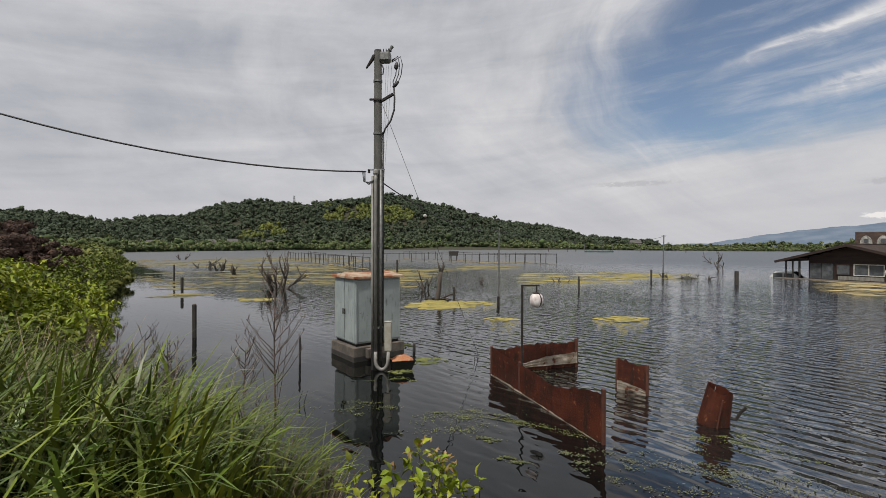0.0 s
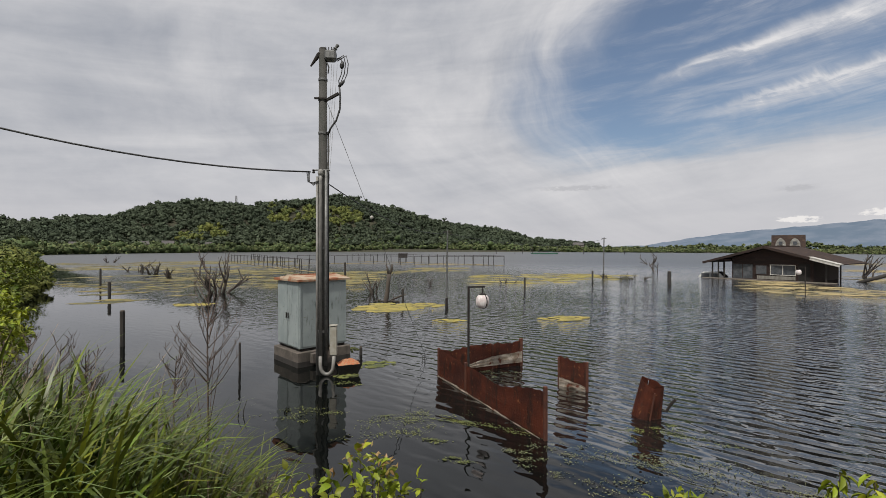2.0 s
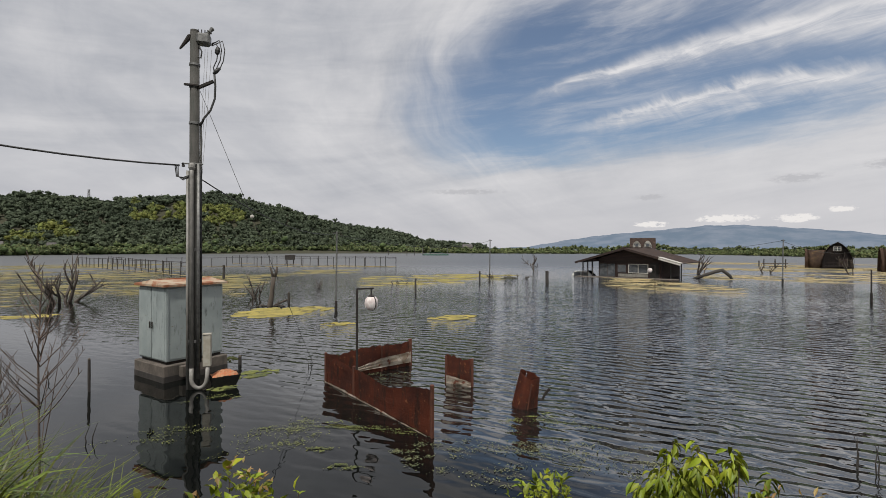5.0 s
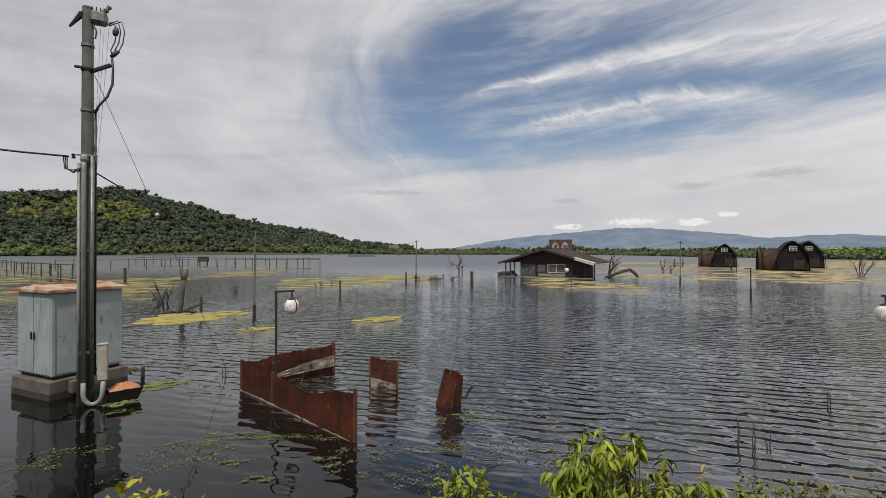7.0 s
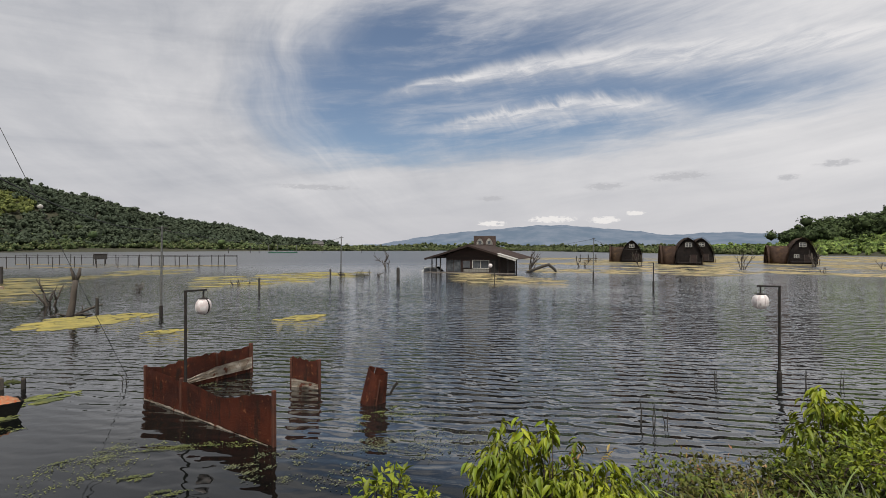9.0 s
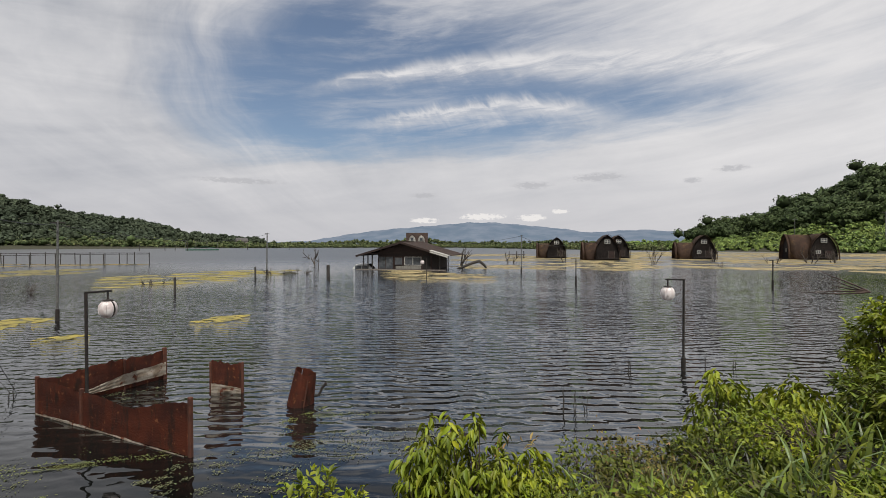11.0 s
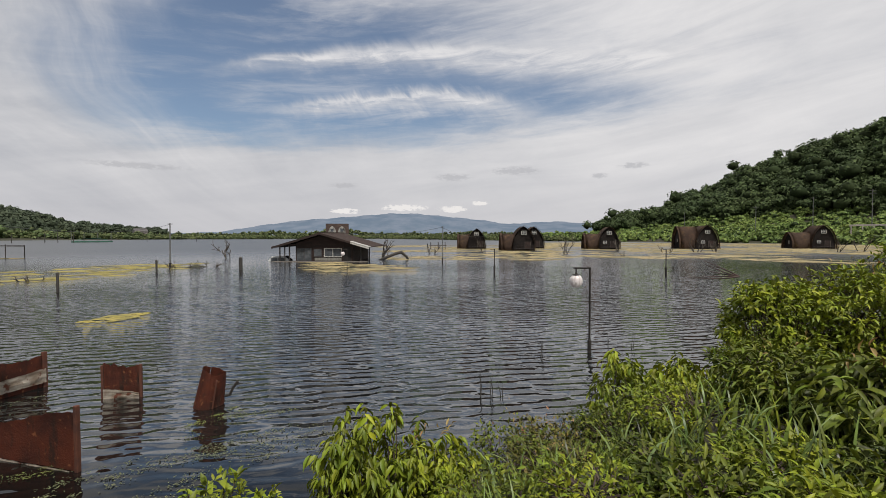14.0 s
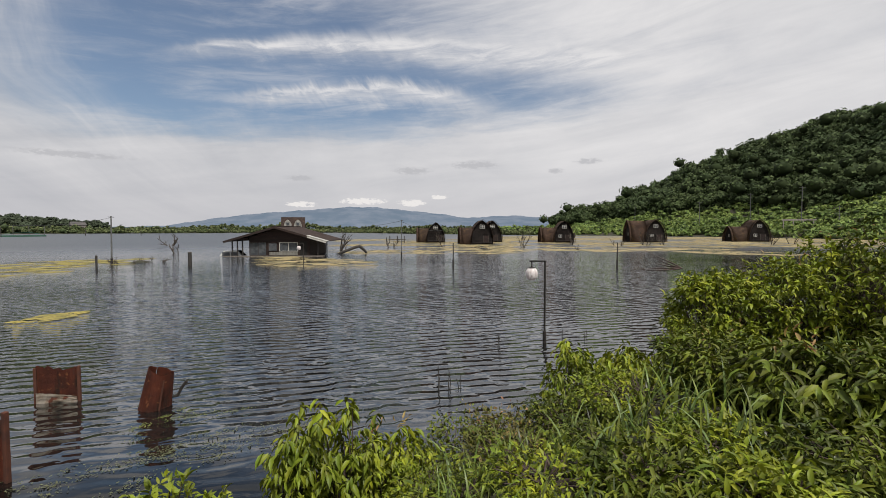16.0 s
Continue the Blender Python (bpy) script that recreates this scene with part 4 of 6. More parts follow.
def dead_tree(x, y, h, seed, stems=1, spread=0.3, r=0.12, depth=2, label="bare grey dead tree drowned in the flood water"):
    rng = random.Random(seed)
    t = thing("dead_tree", label, "dead tree", pose(x, y, -0.4), "drowned dead trees")
    for k in range(stems):
        bm = bmesh.new()
        a = rng.uniform(0, 6.3)
        branch(bm, (spread * 0.4 * math.cos(a), spread * 0.4 * math.sin(a), 0), (spread * math.cos(a), spread * math.sin(a), 1), (h + 0.4) * rng.uniform(0.75, 1.0), r * rng.uniform(0.7, 1), rng, depth, 0.22, 3)
        part("trunk", bm, M["deadwood"], t, smooth=True)
    return t


dead_tree(-13.75, 33.35, 2.5, 11, 6, 0.75, 0.13)


def forked_tree():
    t = thing("dead_tree", "thick grey dead trunk with two broken forks in algae", "dead tree", pose(-1.59, 27.69, -0.4), "drowned dead trees")
    bm = tube([(-0.02, 0, 0), (0.0, 0, 0.4), (0.10, 0, 1.0), (0.14, 0, 1.5), (0.21, 0, 2.05)], [0.19, 0.165, 0.13, 0.12, 0.115], 9)
    tube([(0.21, 0, 2.0), (0.34, 0.02, 2.3), (0.38, 0.02, 2.62)], [0.10, 0.085, 0.05], 7, bm)
    tube([(0.19, 0, 1.95), (0.10, -0.02, 2.35), (0.02, 0.0, 2.62)], [0.09, 0.06, 0.035], 7, bm)
    part("trunk", bm, M["deadwood"], t, smooth=True)
    for k, pts in enumerate((((0.1, 0, 0.35), (0.5, -0.1, 0.55), (0.9, -0.1, 0.72), (1.25, -0.2, 0.85)), ((0.3, -0.1, 0.40), (0.5, -0.3, 0.46), (0.85, -0.4, 0.42)), ((-0.1, 0, 0.36), (-0.4, -0.2, 0.5), (-0.7, -0.3, 0.42)), ((0.5, -0.1, 0.55), (0.45, -0.12, 0.85)))):
        part("limb", tube(list(pts), [0.06 - 0.01 * k] * (len(pts) - 1) + [0.02], 6), M["deadwood"], t, smooth=True)


forked_tree()
dead_tree(-2.77, 32.63, 1.2, 7, 4, 0.18, 0.09, 1)
for row in ((-64.8, 102.7, 1.5, 21, 4, 0.8, 0.14), (-37.4, 64.2, 1.7, 22, 4, 0.9, 0.13), (-31.3, 57.5, 1.5, 23, 3, 0.9, 0.15), (-25.2, 49.4, 1.3, 24, 2, 0.5, 0.16), (46.5, 87, 2.3, 25, 4, 0.6, 0.12),
            (49.5, 47.5, 3.0, 26, 3, 0.5, 0.14), (9.1, 42.3, 0.6, 27, 3, 0.9, 0.07), (1.3, 39.6, 0.9, 28, 4, 0.5, 0.035), (61, 47, 1.7, 29, 2, 0.8, 0.12), (66, 39.5, 2.6, 30, 2, 0.4, 0.1),
            (72, 28, 2.4, 31, 4, 0.25, 0.08), (89, 24.6, 3.0, 32, 2, 0.4, 0.13), (91, 11.5, 2.6, 33, 4, 0.6, 0.08), (95, 9.0, 2.4, 34, 4, 0.6, 0.07), (105, -8, 2.0, 35, 3, 0.6, 0.08), (33.0, 60.0, 1.3, 36, 3, 0.6, 0.1),
            (86, 15.5, 1.4, 37, 3, 0.8, 0.07), (68, 18, 1.0, 38, 3, 0.6, 0.05), (112, -12, 3.0, 39, 3, 0.5, 0.1)):
    dead_tree(*row[:4], stems=row[4], spread=row[5], r=row[6])


dead_tree(21.2, 47.2, 0.8, 40, 7, 1.2, 0.05, label="low tangle of dead brush on a mud bank")
dead_tree(23.2, 46.2, 0.7, 41, 6, 1.3, 0.05, label="low tangle of dead brush beside a mast")
tagged(link("mud_bank", weed_bank(), M["soil"], True), "low mud bank just above the water", "mud bank", kind="structure")


def bank_frame():
    t = thing("wooden_frame", "small weathered wooden frame standing in the weed", "frame", pose(79.5, 59.5, 0, 0, 0, -50))
    for x in (-1.6, 0.0, 1.5):
        part("post", box(0.16, 0.16, 2.4, (x, 0, -0.8), 0.02), M["post_wood"], t)
    part("rail", box(3.6, 0.1, 0.14, (0, -0.13, 0.75), 0.01), M["deadwood"], t)
    part("rail", box(2.6, 0.1, 0.12, (0.4, -0.13, 0.25), 0.01), M["deadwood"], t)


bank_frame()


def fallen_log():
    t = thing("fallen_trunk", "crooked dark trunk fallen across the shallow water", "tree trunk", pose(43.6, 39.9, 0, 0, 0, -35))
    part("trunk", tube([(-1.8, 0, -0.15), (-0.6, 0, 0.35), (0.5, 0.1, 0.75), (1.2, 0, 0.95), (1.9, 0, 0.35), (2.2, 0.1, -0.1)], [0.16, 0.17, 0.18, 0.2, 0.17, 0.12], 8), M["post_wood"], t, smooth=True)
    part("limb", tube([(-0.6, 0, 0.3), (-0.5, 0.2, 0.9), (-0.2, 0.3, 1.3)], [0.08, 0.06, 0.03], 6), M["deadwood"], t)


fallen_log()


# ---- old jetty frames over the lake ----
def jetty(a, b, n, h, label, rails=True):
    t = thing("jetty", label, "jetty", group="old net jetties")
    a, b = Vector((*a, 0)), Vector((*b, 0))
    for k in range(n):
        p = a.lerp(b, k / (n - 1))
        part("post", tube([p - Vector((0, 0, 0.6)), p + Vector((0.05 * math.sin(k * 2.3), 0, h * (1 + 0.05 * math.sin(k * 1.9))))], 0.062, 5), M["post_wood"], t)
    if rails:
        part("rail", tube([a.lerp(b, k / 12) + Vector((0, 0, h * (0.96 + 0.02 * math.sin(k)))) for k in range(13)], 0.04, 5), M["post_wood"], t)
        part("low_rail", tube([a.lerp(b, k / 12) + Vector((0, 0, 0.12)) for k in range(13)], 0.05, 5), M["algae_dry"], t, "weed-hung lower rail")
    return t


jetty((-12.3, 59.5), (-41.0, 105), 20, 1.75, "long row of dark thin posts with weed-hung rail over the lake")
jetty((-17.0, 70), (-44, 128), 16, 1.6, "farther row of dark thin posts with rail over the lake")
jetty((16.5, 82.0), (-14.7, 112), 20, 1.9, "row of dark thin posts joined by a top rail")
jetty((16.5, 82.0), (-24, 97), 16, 1.75, "row of thin dark posts joined by a sagging rail")
t_box = thing("net_hut", "small dark wooden box on the net frame", "box", pose(-2.4, 110, 0.9, 0, 0, 10))
part("body", box(2.0, 1.0, 0.95, (0, 0, 0), 0.03), M["post_wood"], t_box)
part("roof", box(2.2, 1.2, 0.1, (0, 0, 0.95), 0.02), M["siding"], t_box)
for _x in (-0.8, 0.8):
    part("leg", box(0.12, 0.12, 1.5, (_x, 0, -1.5)), M["post_wood"], t_box)


# ---- the drowned bungalow ----
def bungalow():
    # local x along the gable front, y into the house
    t = thing("bungalow", "dark brown wooden bungalow with low gable roof, flooded to the sills", "house", pose(33.3, 48.7, 0, 0, 0, facing(0.535, -0.845)))
    W, PORCH, DEPTH, EAVE, RIDGE = 10.3, 1.9, 8.0, 2.0, 3.42
    mid = W / 2
    hall = bmesh.new()
    prof = [(PORCH, -1.0), (W - 1.35, -1.0), (W - 1.35, 1.9), (mid, 3.25), (PORCH, 2.15)]
    for y in (0.0, DEPTH):
        vs = [hall.verts.new((x, y, z)) for x, z in prof]
        hall.faces.new(vs if y == 0 else vs[::-1])
    hall.verts.ensure_lookup_table()
    for k in range(5):
        a, b = hall.verts[k], hall.verts[(k + 1) % 5]
        c, d = hall.verts[(k + 1) % 5 + 5], hall.verts[k + 5]
        hall.faces.new((b, a, d, c))
    part("wall", hall, M["siding"], t)
    for k in range(13):      # boards of the front, in courses
        z0 = 0.05 + k * 0.235
        z1 = z0 + 0.225
        half = (3.25 - z1) / (3.25 - 1.9) * (mid - 0.5) if z1 > 1.95 else 99
        x0, x1 = max(PORCH, mid - half), min(W - 1.35, mid + half)
        if x1 - x0 > 0.4:
            part("board", box(x1 - x0, 0.03, z1 - z0, ((x0 + x1) / 2, -0.012, z0), 0.004), M["siding"], t)
    for k, s in enumerate((-1, 1)):
        run = mid + 0.75
        ang = math.degrees(math.atan2(RIDGE - 1.72, run))
        ln = math.hypot(run, RIDGE - 1.72)
        m = pose(mid, 0, RIDGE, 0, ang * s, 0)
        part("roof_slope", box(ln, DEPTH + 1.8, 0.10, (s * ln / 2, DEPTH / 2, -0.05), 0.01), M["shingle"], t, "brown sheet roof slope").matrix_basis = m
        part("barge_board", box(ln, 0.05, 0.24, (s * ln / 2, -0.93, -0.20), 0.005), M["siding"], t).matrix_basis = m
        for j in range(9):
            part("rafter", box(0.09, DEPTH + 1.4, 0.12, (s * ln * (j + 0.6) / 9.3, DEPTH / 2, -0.17)), M["siding"], t).matrix_basis = m
    part("ridge_cap", box(0.4, DEPTH + 1.8, 0.07, (mid, DEPTH / 2, RIDGE + 0.02), 0.02), M["shingle"], t)
    part("flashing", box(2.4, 1.1, 0.05, (ln - 1.1, -0.50, 0.04), 0.01), M["frame_white"], t, "loose white roof flashing").matrix_basis = m
    part("fascia", box(2.3, 0.04, 0.26, (ln - 1.05, -0.985, -0.20), 0.008), M["frame_white"], t, "white fascia sheet").matrix_basis = m
    for x, y in ((0.05, -0.3), (0.65, -0.3), (1.25, -0.3), (0.05, 2.5), (0.05, 5.2), (W - 0.35, -0.2), (W - 0.05, 3.0)):
        part("veranda_post", box(0.12, 0.12, 3.0, (x, y, -1.0), 0.01), M["post_wood"], t)
    part("veranda_beam", box(1.9, 0.12, 0.14, (0.95, -0.3, 1.92)), M["siding"], t)
    # sliding doors and windows
    for x0, w, z0, h, n, c in ((2.0, 1.9, 0.05, 1.55, 2, "curtain"), (4.15, 1.0, 0.55, 0.95, 1, "curtain"), (5.45, 2.1, 0.55, 1.0, 2, "curtain")):
        wd = part("window", box(w, 0.05, h, (x0 + w / 2, -0.045, z0)), M[c], t, "curtained window")
        lite = "frame_white" if x0 > 5 else "siding"
        for k in range(n + 1):
            part("frame", box(0.07, 0.07, h, (x0 + w * k / n, -0.075, z0), 0.006), M[lite], wd)
        for z in (z0 - 0.03, z0 + h - 0.03):
            part("frame", box(w + 0.07, 0.072, 0.07, (x0 + w / 2, -0.077, z), 0.006), M[lite], wd)
        for k in range(n):
            part("pane", box(w / n - 0.08, 0.012, h - 0.08, (x0 + w * (k + 0.5) / n, -0.085, z0 + 0.04)), M["glass"], wd)
    part("sill_panel", box(3.3, 0.05, 0.35, (5.9, -0.05, 0.08), 0.01), M["curtain"], t, "pale stained panel below the window")
    # no opening is cut: a thin dark panel supplies the indoor shade
    dd = part("doorway", box(0.95, 0.05, 1.7, (8.25, -0.04, 0.0)), M["dark"], t, "dark doorway, a near-black sheet for indoor shade")
    part("jamb", box(0.08, 0.08, 1.75, (7.75, -0.06, 0.0), 0.006), M["siding"], dd)
    part("jamb", box(0.08, 0.08, 1.75, (8.72, -0.06, 0.0), 0.006), M["siding"], dd)
    part("plinth_step", box(W + 1.0, 1.4, 0.5, (W / 2, -0.9, -0.46), 0.03), M["concrete"], t)
    return t


bungalow()


def sunken_car():
    t = thing("sunken_car", "white car drowned up to its windows beside the bungalow", "car", pose(34.0, 49.9, -0.36, 0, 0, -52))
    bm = bmesh.new()
    prof = [(-1.5, -0.6), (-1.45, 0.15), (-1.25, 0.30), (-0.75, 0.92), (0.75, 0.98), (1.45, 0.35), (2.2, 0.18), (2.3, -0.6)]
    rings = [[bm.verts.new((x, y * (1 if z < 0.4 else 0.88), z)) for x, z in prof] for y in (-0.8, -0.74, 0.74, 0.8)]
    for a, b in zip(rings, rings[1:]):
        for k in range(len(prof)):
            bm.faces.new((a[k], a[(k + 1) % len(prof)], b[(k + 1) % len(prof)], b[k]))
    bm.faces.new(rings[0][::-1])
    bm.faces.new(rings[-1])
    part("body", bm, M["car"], t, smooth=False)
    for s in (-1, 1):
        part("window", box(0.85, 0.02, 0.42, (-0.45, s * 0.80, 0.36), 0.0), M["glass"], t)
        part("window", box(0.75, 0.02, 0.42, (0.45, s * 0.80, 0.36), 0.0), M["glass"], t)
    part("windscreen", box(0.9, 1.2, 0.02, (0, 0, 0), 0.0, m=pose(1.12, 0, 0.67, 0, 42, 0)), M["glass"], t)
    part("rear_window", box(0.72, 1.2, 0.02, (0, 0, 0), 0.0, m=pose(-1.02, 0, 0.62, 0, -51, 0)), M["glass"], t)


sunken_car()


# ---- vaulted cottages ----
def arch_profile(w, h, n=22, base=-0.8):
    """A pointed vault: half width w / 2 at the water, apex at h."""
    pts = []
    for k in range(n + 1):
        s = -1 + 2 * k / n
        a = abs(s)
        x = math.copysign(1, s) * w / 2 * (1 - (1 - a) ** 1.0) if s else 0.0
        q = math.sqrt(max(0.0, 1 - a ** 2.5))
        pts.append((x, h * (0.74 * q + 0.26 * (1 - a))))
    pts[0], pts[-1] = (-w / 2, base), (w / 2, base)
    return pts


def vault(bm, w, h, y0, y1, n=22):
    prof = arch_profile(w, h, n)
    rows = [[bm.verts.new((x, y, z)) for x, z in prof] for y in np.linspace(y0, y1, 5)]
    for a, b in zip(rows, rows[1:]):
        for k in range(len(prof) - 1):
            bm.faces.new((a[k], a[k + 1], b[k + 1], b[k]))
    return bm


def arch_wall(w, h, y):
    bm = bmesh.new()
    bm.faces.new([bm.verts.new((x, y, z)) for x, z in arch_profile(w, h)])
    bmesh.ops.solidify(bm, geom=bm.faces[:], thickness=0.12)
    return bm


def small_window(t, x, y, z, w, h, name="window"):
    wd = part(name, box(w, 0.04, h, (x, y, z)), M["glass"], t)
    for k in (-1, 0, 1):
        part("frame", box(0.07, 0.06, h + 0.06, (x + k * w / 2, y - 0.03, z - 0.03), 0.005), M["frame_white"], wd)
    for dz in (0, h / 2, h):
        part("frame", box(w, 0.058, 0.06, (x, y - 0.031, z + dz - 0.03), 0.005), M["frame_white"], wd)


def cottage(x, y, wing, s, turn=0.0, low=True, label=""):
    t = thing("vaulted_cottage", label, "cottage", pose(x, y, 0, 0, 0, facing(0.73, -0.68) + turn), "drowned vaulted cottages")
    w, h = 4.7 * s, 4.95 * s
    main = 5.0
    bm = vault(bmesh.new(), w, h, 0.0, main)
    bmesh.ops.solidify(bm, geom=bm.faces[:], thickness=0.22)
    part("roof_vault", bm, M["cabin_roof"], t, "brown weathered vaulted roof", True)
    for y0 in (0.0,):
        rim = vault(bmesh.new(), w + 0.3, h + 0.16, -0.42, 0.12)
        bmesh.ops.solidify(rim, geom=rim.faces[:], thickness=0.26)
        part("roof_rim", rim, M["cabin_roof"], t, smooth=True)
    part("front_wall", arch_wall(w - 0.1, h - 0.1, 0.12), M["cabin_wall"], t)
    part("back_wall", arch_wall(w - 0.1, h - 0.1, main - 0.2), M["cabin_wall"], t)
    # side wing, a vault set crosswise
    wh = h * (0.70 if low else 0.97)
    m = pose(-w / 2 + 0.9, 2.5, 0, 0, 0, 90)
    bm = vault(bmesh.new(), 4.3 * s, wh, 0.0, wing + 0.9)
    bmesh.ops.solidify(bm, geom=bm.faces[:], thickness=0.2)
    part("wing_vault", bm, M["cabin_roof"], t, "brown vaulted side wing", True).matrix_basis = m
    rim = vault(bmesh.new(), 4.3 * s + 0.25, wh + 0.12, wing + 0.75, wing + 1.2)
    bmesh.ops.solidify(rim, geom=rim.faces[:], thickness=0.24)
    part("wing_rim", rim, M["cabin_roof"], t, smooth=True).matrix_basis = m
    part("wing_wall", arch_wall(4.2 * s, wh - 0.1, wing + 0.6), M["cabin_wall"], t).matrix_basis = m
    part("wing_window", box(0.5, 0.06, 0.7, (0, wing + 0.72, wh * 0.3)), M["curtain"], t).matrix_basis = m
    small_window(t, 0.0, 0.02, h * 0.66, 0.95, 0.7)
    if x > 100:
        small_window(t, -0.9, 0.02, h * 0.24, 0.7, 0.6)
    d = part("door", box(0.95, 0.05, 2.0, (0.75, 0.02, -0.3), 0.01), M["siding"], t)
    part("jamb", box(0.1, 0.08, 2.05, (0.22, 0.0, -0.3)), M["deadwood"], d)
    part("jamb", box(0.1, 0.08, 2.05, (1.28, 0.0, -0.3)), M["deadwood"], d)
    part("balcony", box(w * 0.8, 0.9, 0.14, (0, -0.55, 0.35), 0.01), M["cabin_wall"], t)
    for k in range(7):
        part("baluster", box(0.07, 0.07, 0.75, (-w * 0.38 + w * 0.76 * k / 6, -0.95, 0.3)), M["cabin_wall"], t)
    part("balcony_rail", box(w * 0.8, 0.09, 0.08, (0, -0.95, 1.0)), M["cabin_wall"], t)
    return t


for row in ((87.6, 54.8, 1.9, 0.93, -13, True, "dark brown vaulted cottage with low side wing, standing in water"),
            (81.9, 40.3, 1.9, 0.97, -12, True, "brown vaulted cottage with balcony remains, flooded at its base"),
            (96.4, 44.9, 1.5, 1.00, -12, True, "dark vaulted cottage mostly hidden behind another"),
            (101.0, 29.5, 2.6, 0.97, -19, True, "brown vaulted cottage with two white windows, in weedy water"),
            (113.3, 12.4, 3.0, 1.02, -17, False, "long tan-roofed vaulted cottage standing in weedy water"),
            (128.3, -7.75, 3.2, 1.02, -21, True, "tan-roofed vaulted cottage with low wing below the wooded slope")):
    cottage(*row[:6], label=row[6])


def dormer_house():
    t = thing("dormer_house", "distant brown-roofed house with two arched white dormers", "house", pose(70.6, 81.8, 0, 0, 0, facing(0.76, -0.65)))
    w, d, e, r = 4.6, 4.4, 3.4, 5.8
    part("wall", box(w, d, e + 1, (0, d / 2, -1), 0.02), M["house_wall"], t)
    bm = bmesh.new()
    v = [bm.verts.new(p) for p in ((-w / 2 - .3, -.4, e), (w / 2 + .3, -.4, e), (w / 2 + .3, d + .4, e), (-w / 2 - .3, d + .4, e), (-w / 2 - .3, 1.4, r), (w / 2 + .3, 1.4, r), (w / 2 + .3, d - 1.4, r), (-w / 2 - .3, d - 1.4, r))]
    for f in ((0, 1, 5, 4), (4, 5, 6, 7), (6, 2, 3, 7), (1, 2, 6, 5), (0, 4, 7, 3), (0, 3, 2, 1)):
        bm.faces.new([v[i] for i in f])
    part("roof", bm, M["shingle"], t)
    for x in (-1.15, 1.0):
        dm = part("dormer", arch_wall(1.7, 1.5, 0), M["frame_white"], t, "arched white dormer front")
        dm.matrix_basis = pose(x, -0.3, 3.7)
        part("pane", box(0.6, 0.05, 0.6, (0, -0.12, 0.25)), M["glass"], dm)
    return t


dormer_house()


# ---- woods, shrubs and weed ----
def ico(sub):
    bm = bmesh.new()
    bmesh.ops.create_icosphere(bm, subdivisions=sub, radius=1.0)
    bm.verts.index_update()
    v = np.array([v.co[:] for v in bm.verts])
    f = np.array([[w.index for w in p.verts] for p in bm.faces])
    bm.free()
    return v, f


ICO1, ICO2 = ico(1), ico(2)


def crowns(name, pos, rad, mats, seed, lobes=4, flecks=60, fleck=0.5, squash=0.85, fine=True, label="", category="wood"):
    """A stand of tree crowns: each of several uneven lobes with a ragged skin of leaf flecks."""
    g = np.random.default_rng(seed)
    bv, bf = ICO2 if fine else ICO1
    n = len(pos)
    offs = g.normal(size=(n, lobes, 3)) * np.array([0.5, 0.5, 0.34]) * rad[:, None, None]
    offs[:, 0] *= 0.2
    lr = rad[:, None] * g.uniform(0.34, 0.68, (n, lobes))
    cen = (pos[:, None, :] + offs).reshape(-1, 3)
    lr = lr.reshape(-1)
    jit = 0.84 + 0.10 * g.normal(size=(len(cen), len(bv), 1))
    sh = np.array([1, 1, squash])
    verts = cen[:, None, :] + bv[None] * jit * sh * lr[:, None, None]
    faces = bf[None] + (np.arange(len(cen)) * len(bv))[:, None, None]
    V, F = [verts.reshape(-1, 3)], [faces.reshape(-1, 3)]
    ncore = F[0].shape[0]
    per = max(1, flecks // lobes)
    d = g.normal(size=(len(cen), per, 3))
    d /= np.linalg.norm(d, axis=-1, keepdims=True)
    d[..., 2] = np.where(d[..., 2] < -0.25, -d[..., 2], d[..., 2])
    at = cen[:, None, :] + d * sh * (lr[:, None, None] * g.uniform(0.86, 1.14, (len(cen), per, 1)))
    at, d = at.reshape(-1, 3), d.reshape(-1, 3)
    # leaf sprays lie roughly along the crown's skin
    d = d + g.normal(size=d.shape) * 0.45
    a = np.cross(d, g.normal(size=d.shape))
    a /= np.linalg.norm(a, axis=1, keepdims=True)
    b = np.cross(d, a)
    b /= np.linalg.norm(b, axis=1, keepdims=True)
    size = fleck * g.uniform(0.5, 1.3, (len(at), 1))
    tri = np.stack([at - a * size * 0.62 - b * size * 0.35, at + a * size * 0.62 - b * size * 0.35, at + b * size * 0.75], 1).reshape(-1, 3)
    F.append(np.arange(len(tri)).reshape(-1, 3) + len(V[0]))
    V.append(tri)
    # first material fills the cores, in most stands darkened to give inner shade
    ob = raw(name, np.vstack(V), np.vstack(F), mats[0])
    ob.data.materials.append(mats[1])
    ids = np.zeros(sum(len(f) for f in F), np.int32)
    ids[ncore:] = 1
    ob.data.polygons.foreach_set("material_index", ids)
    return tagged(ob, label, category, kind="stuff")


def polar(az, r):
    a = np.radians(az)
    return -np.sin(a) * r, np.cos(a) * r


def sample(seed, n, az0, az1, r0, r1):
    g = np.random.default_rng(seed)
    az = g.uniform(az0, az1, n)
    r = np.sqrt(g.uniform(0, 1, n) * (r1 ** 2 - r0 ** 2) + r0 ** 2)
    x, y = polar(az, r)
    return az, r, x, y, g


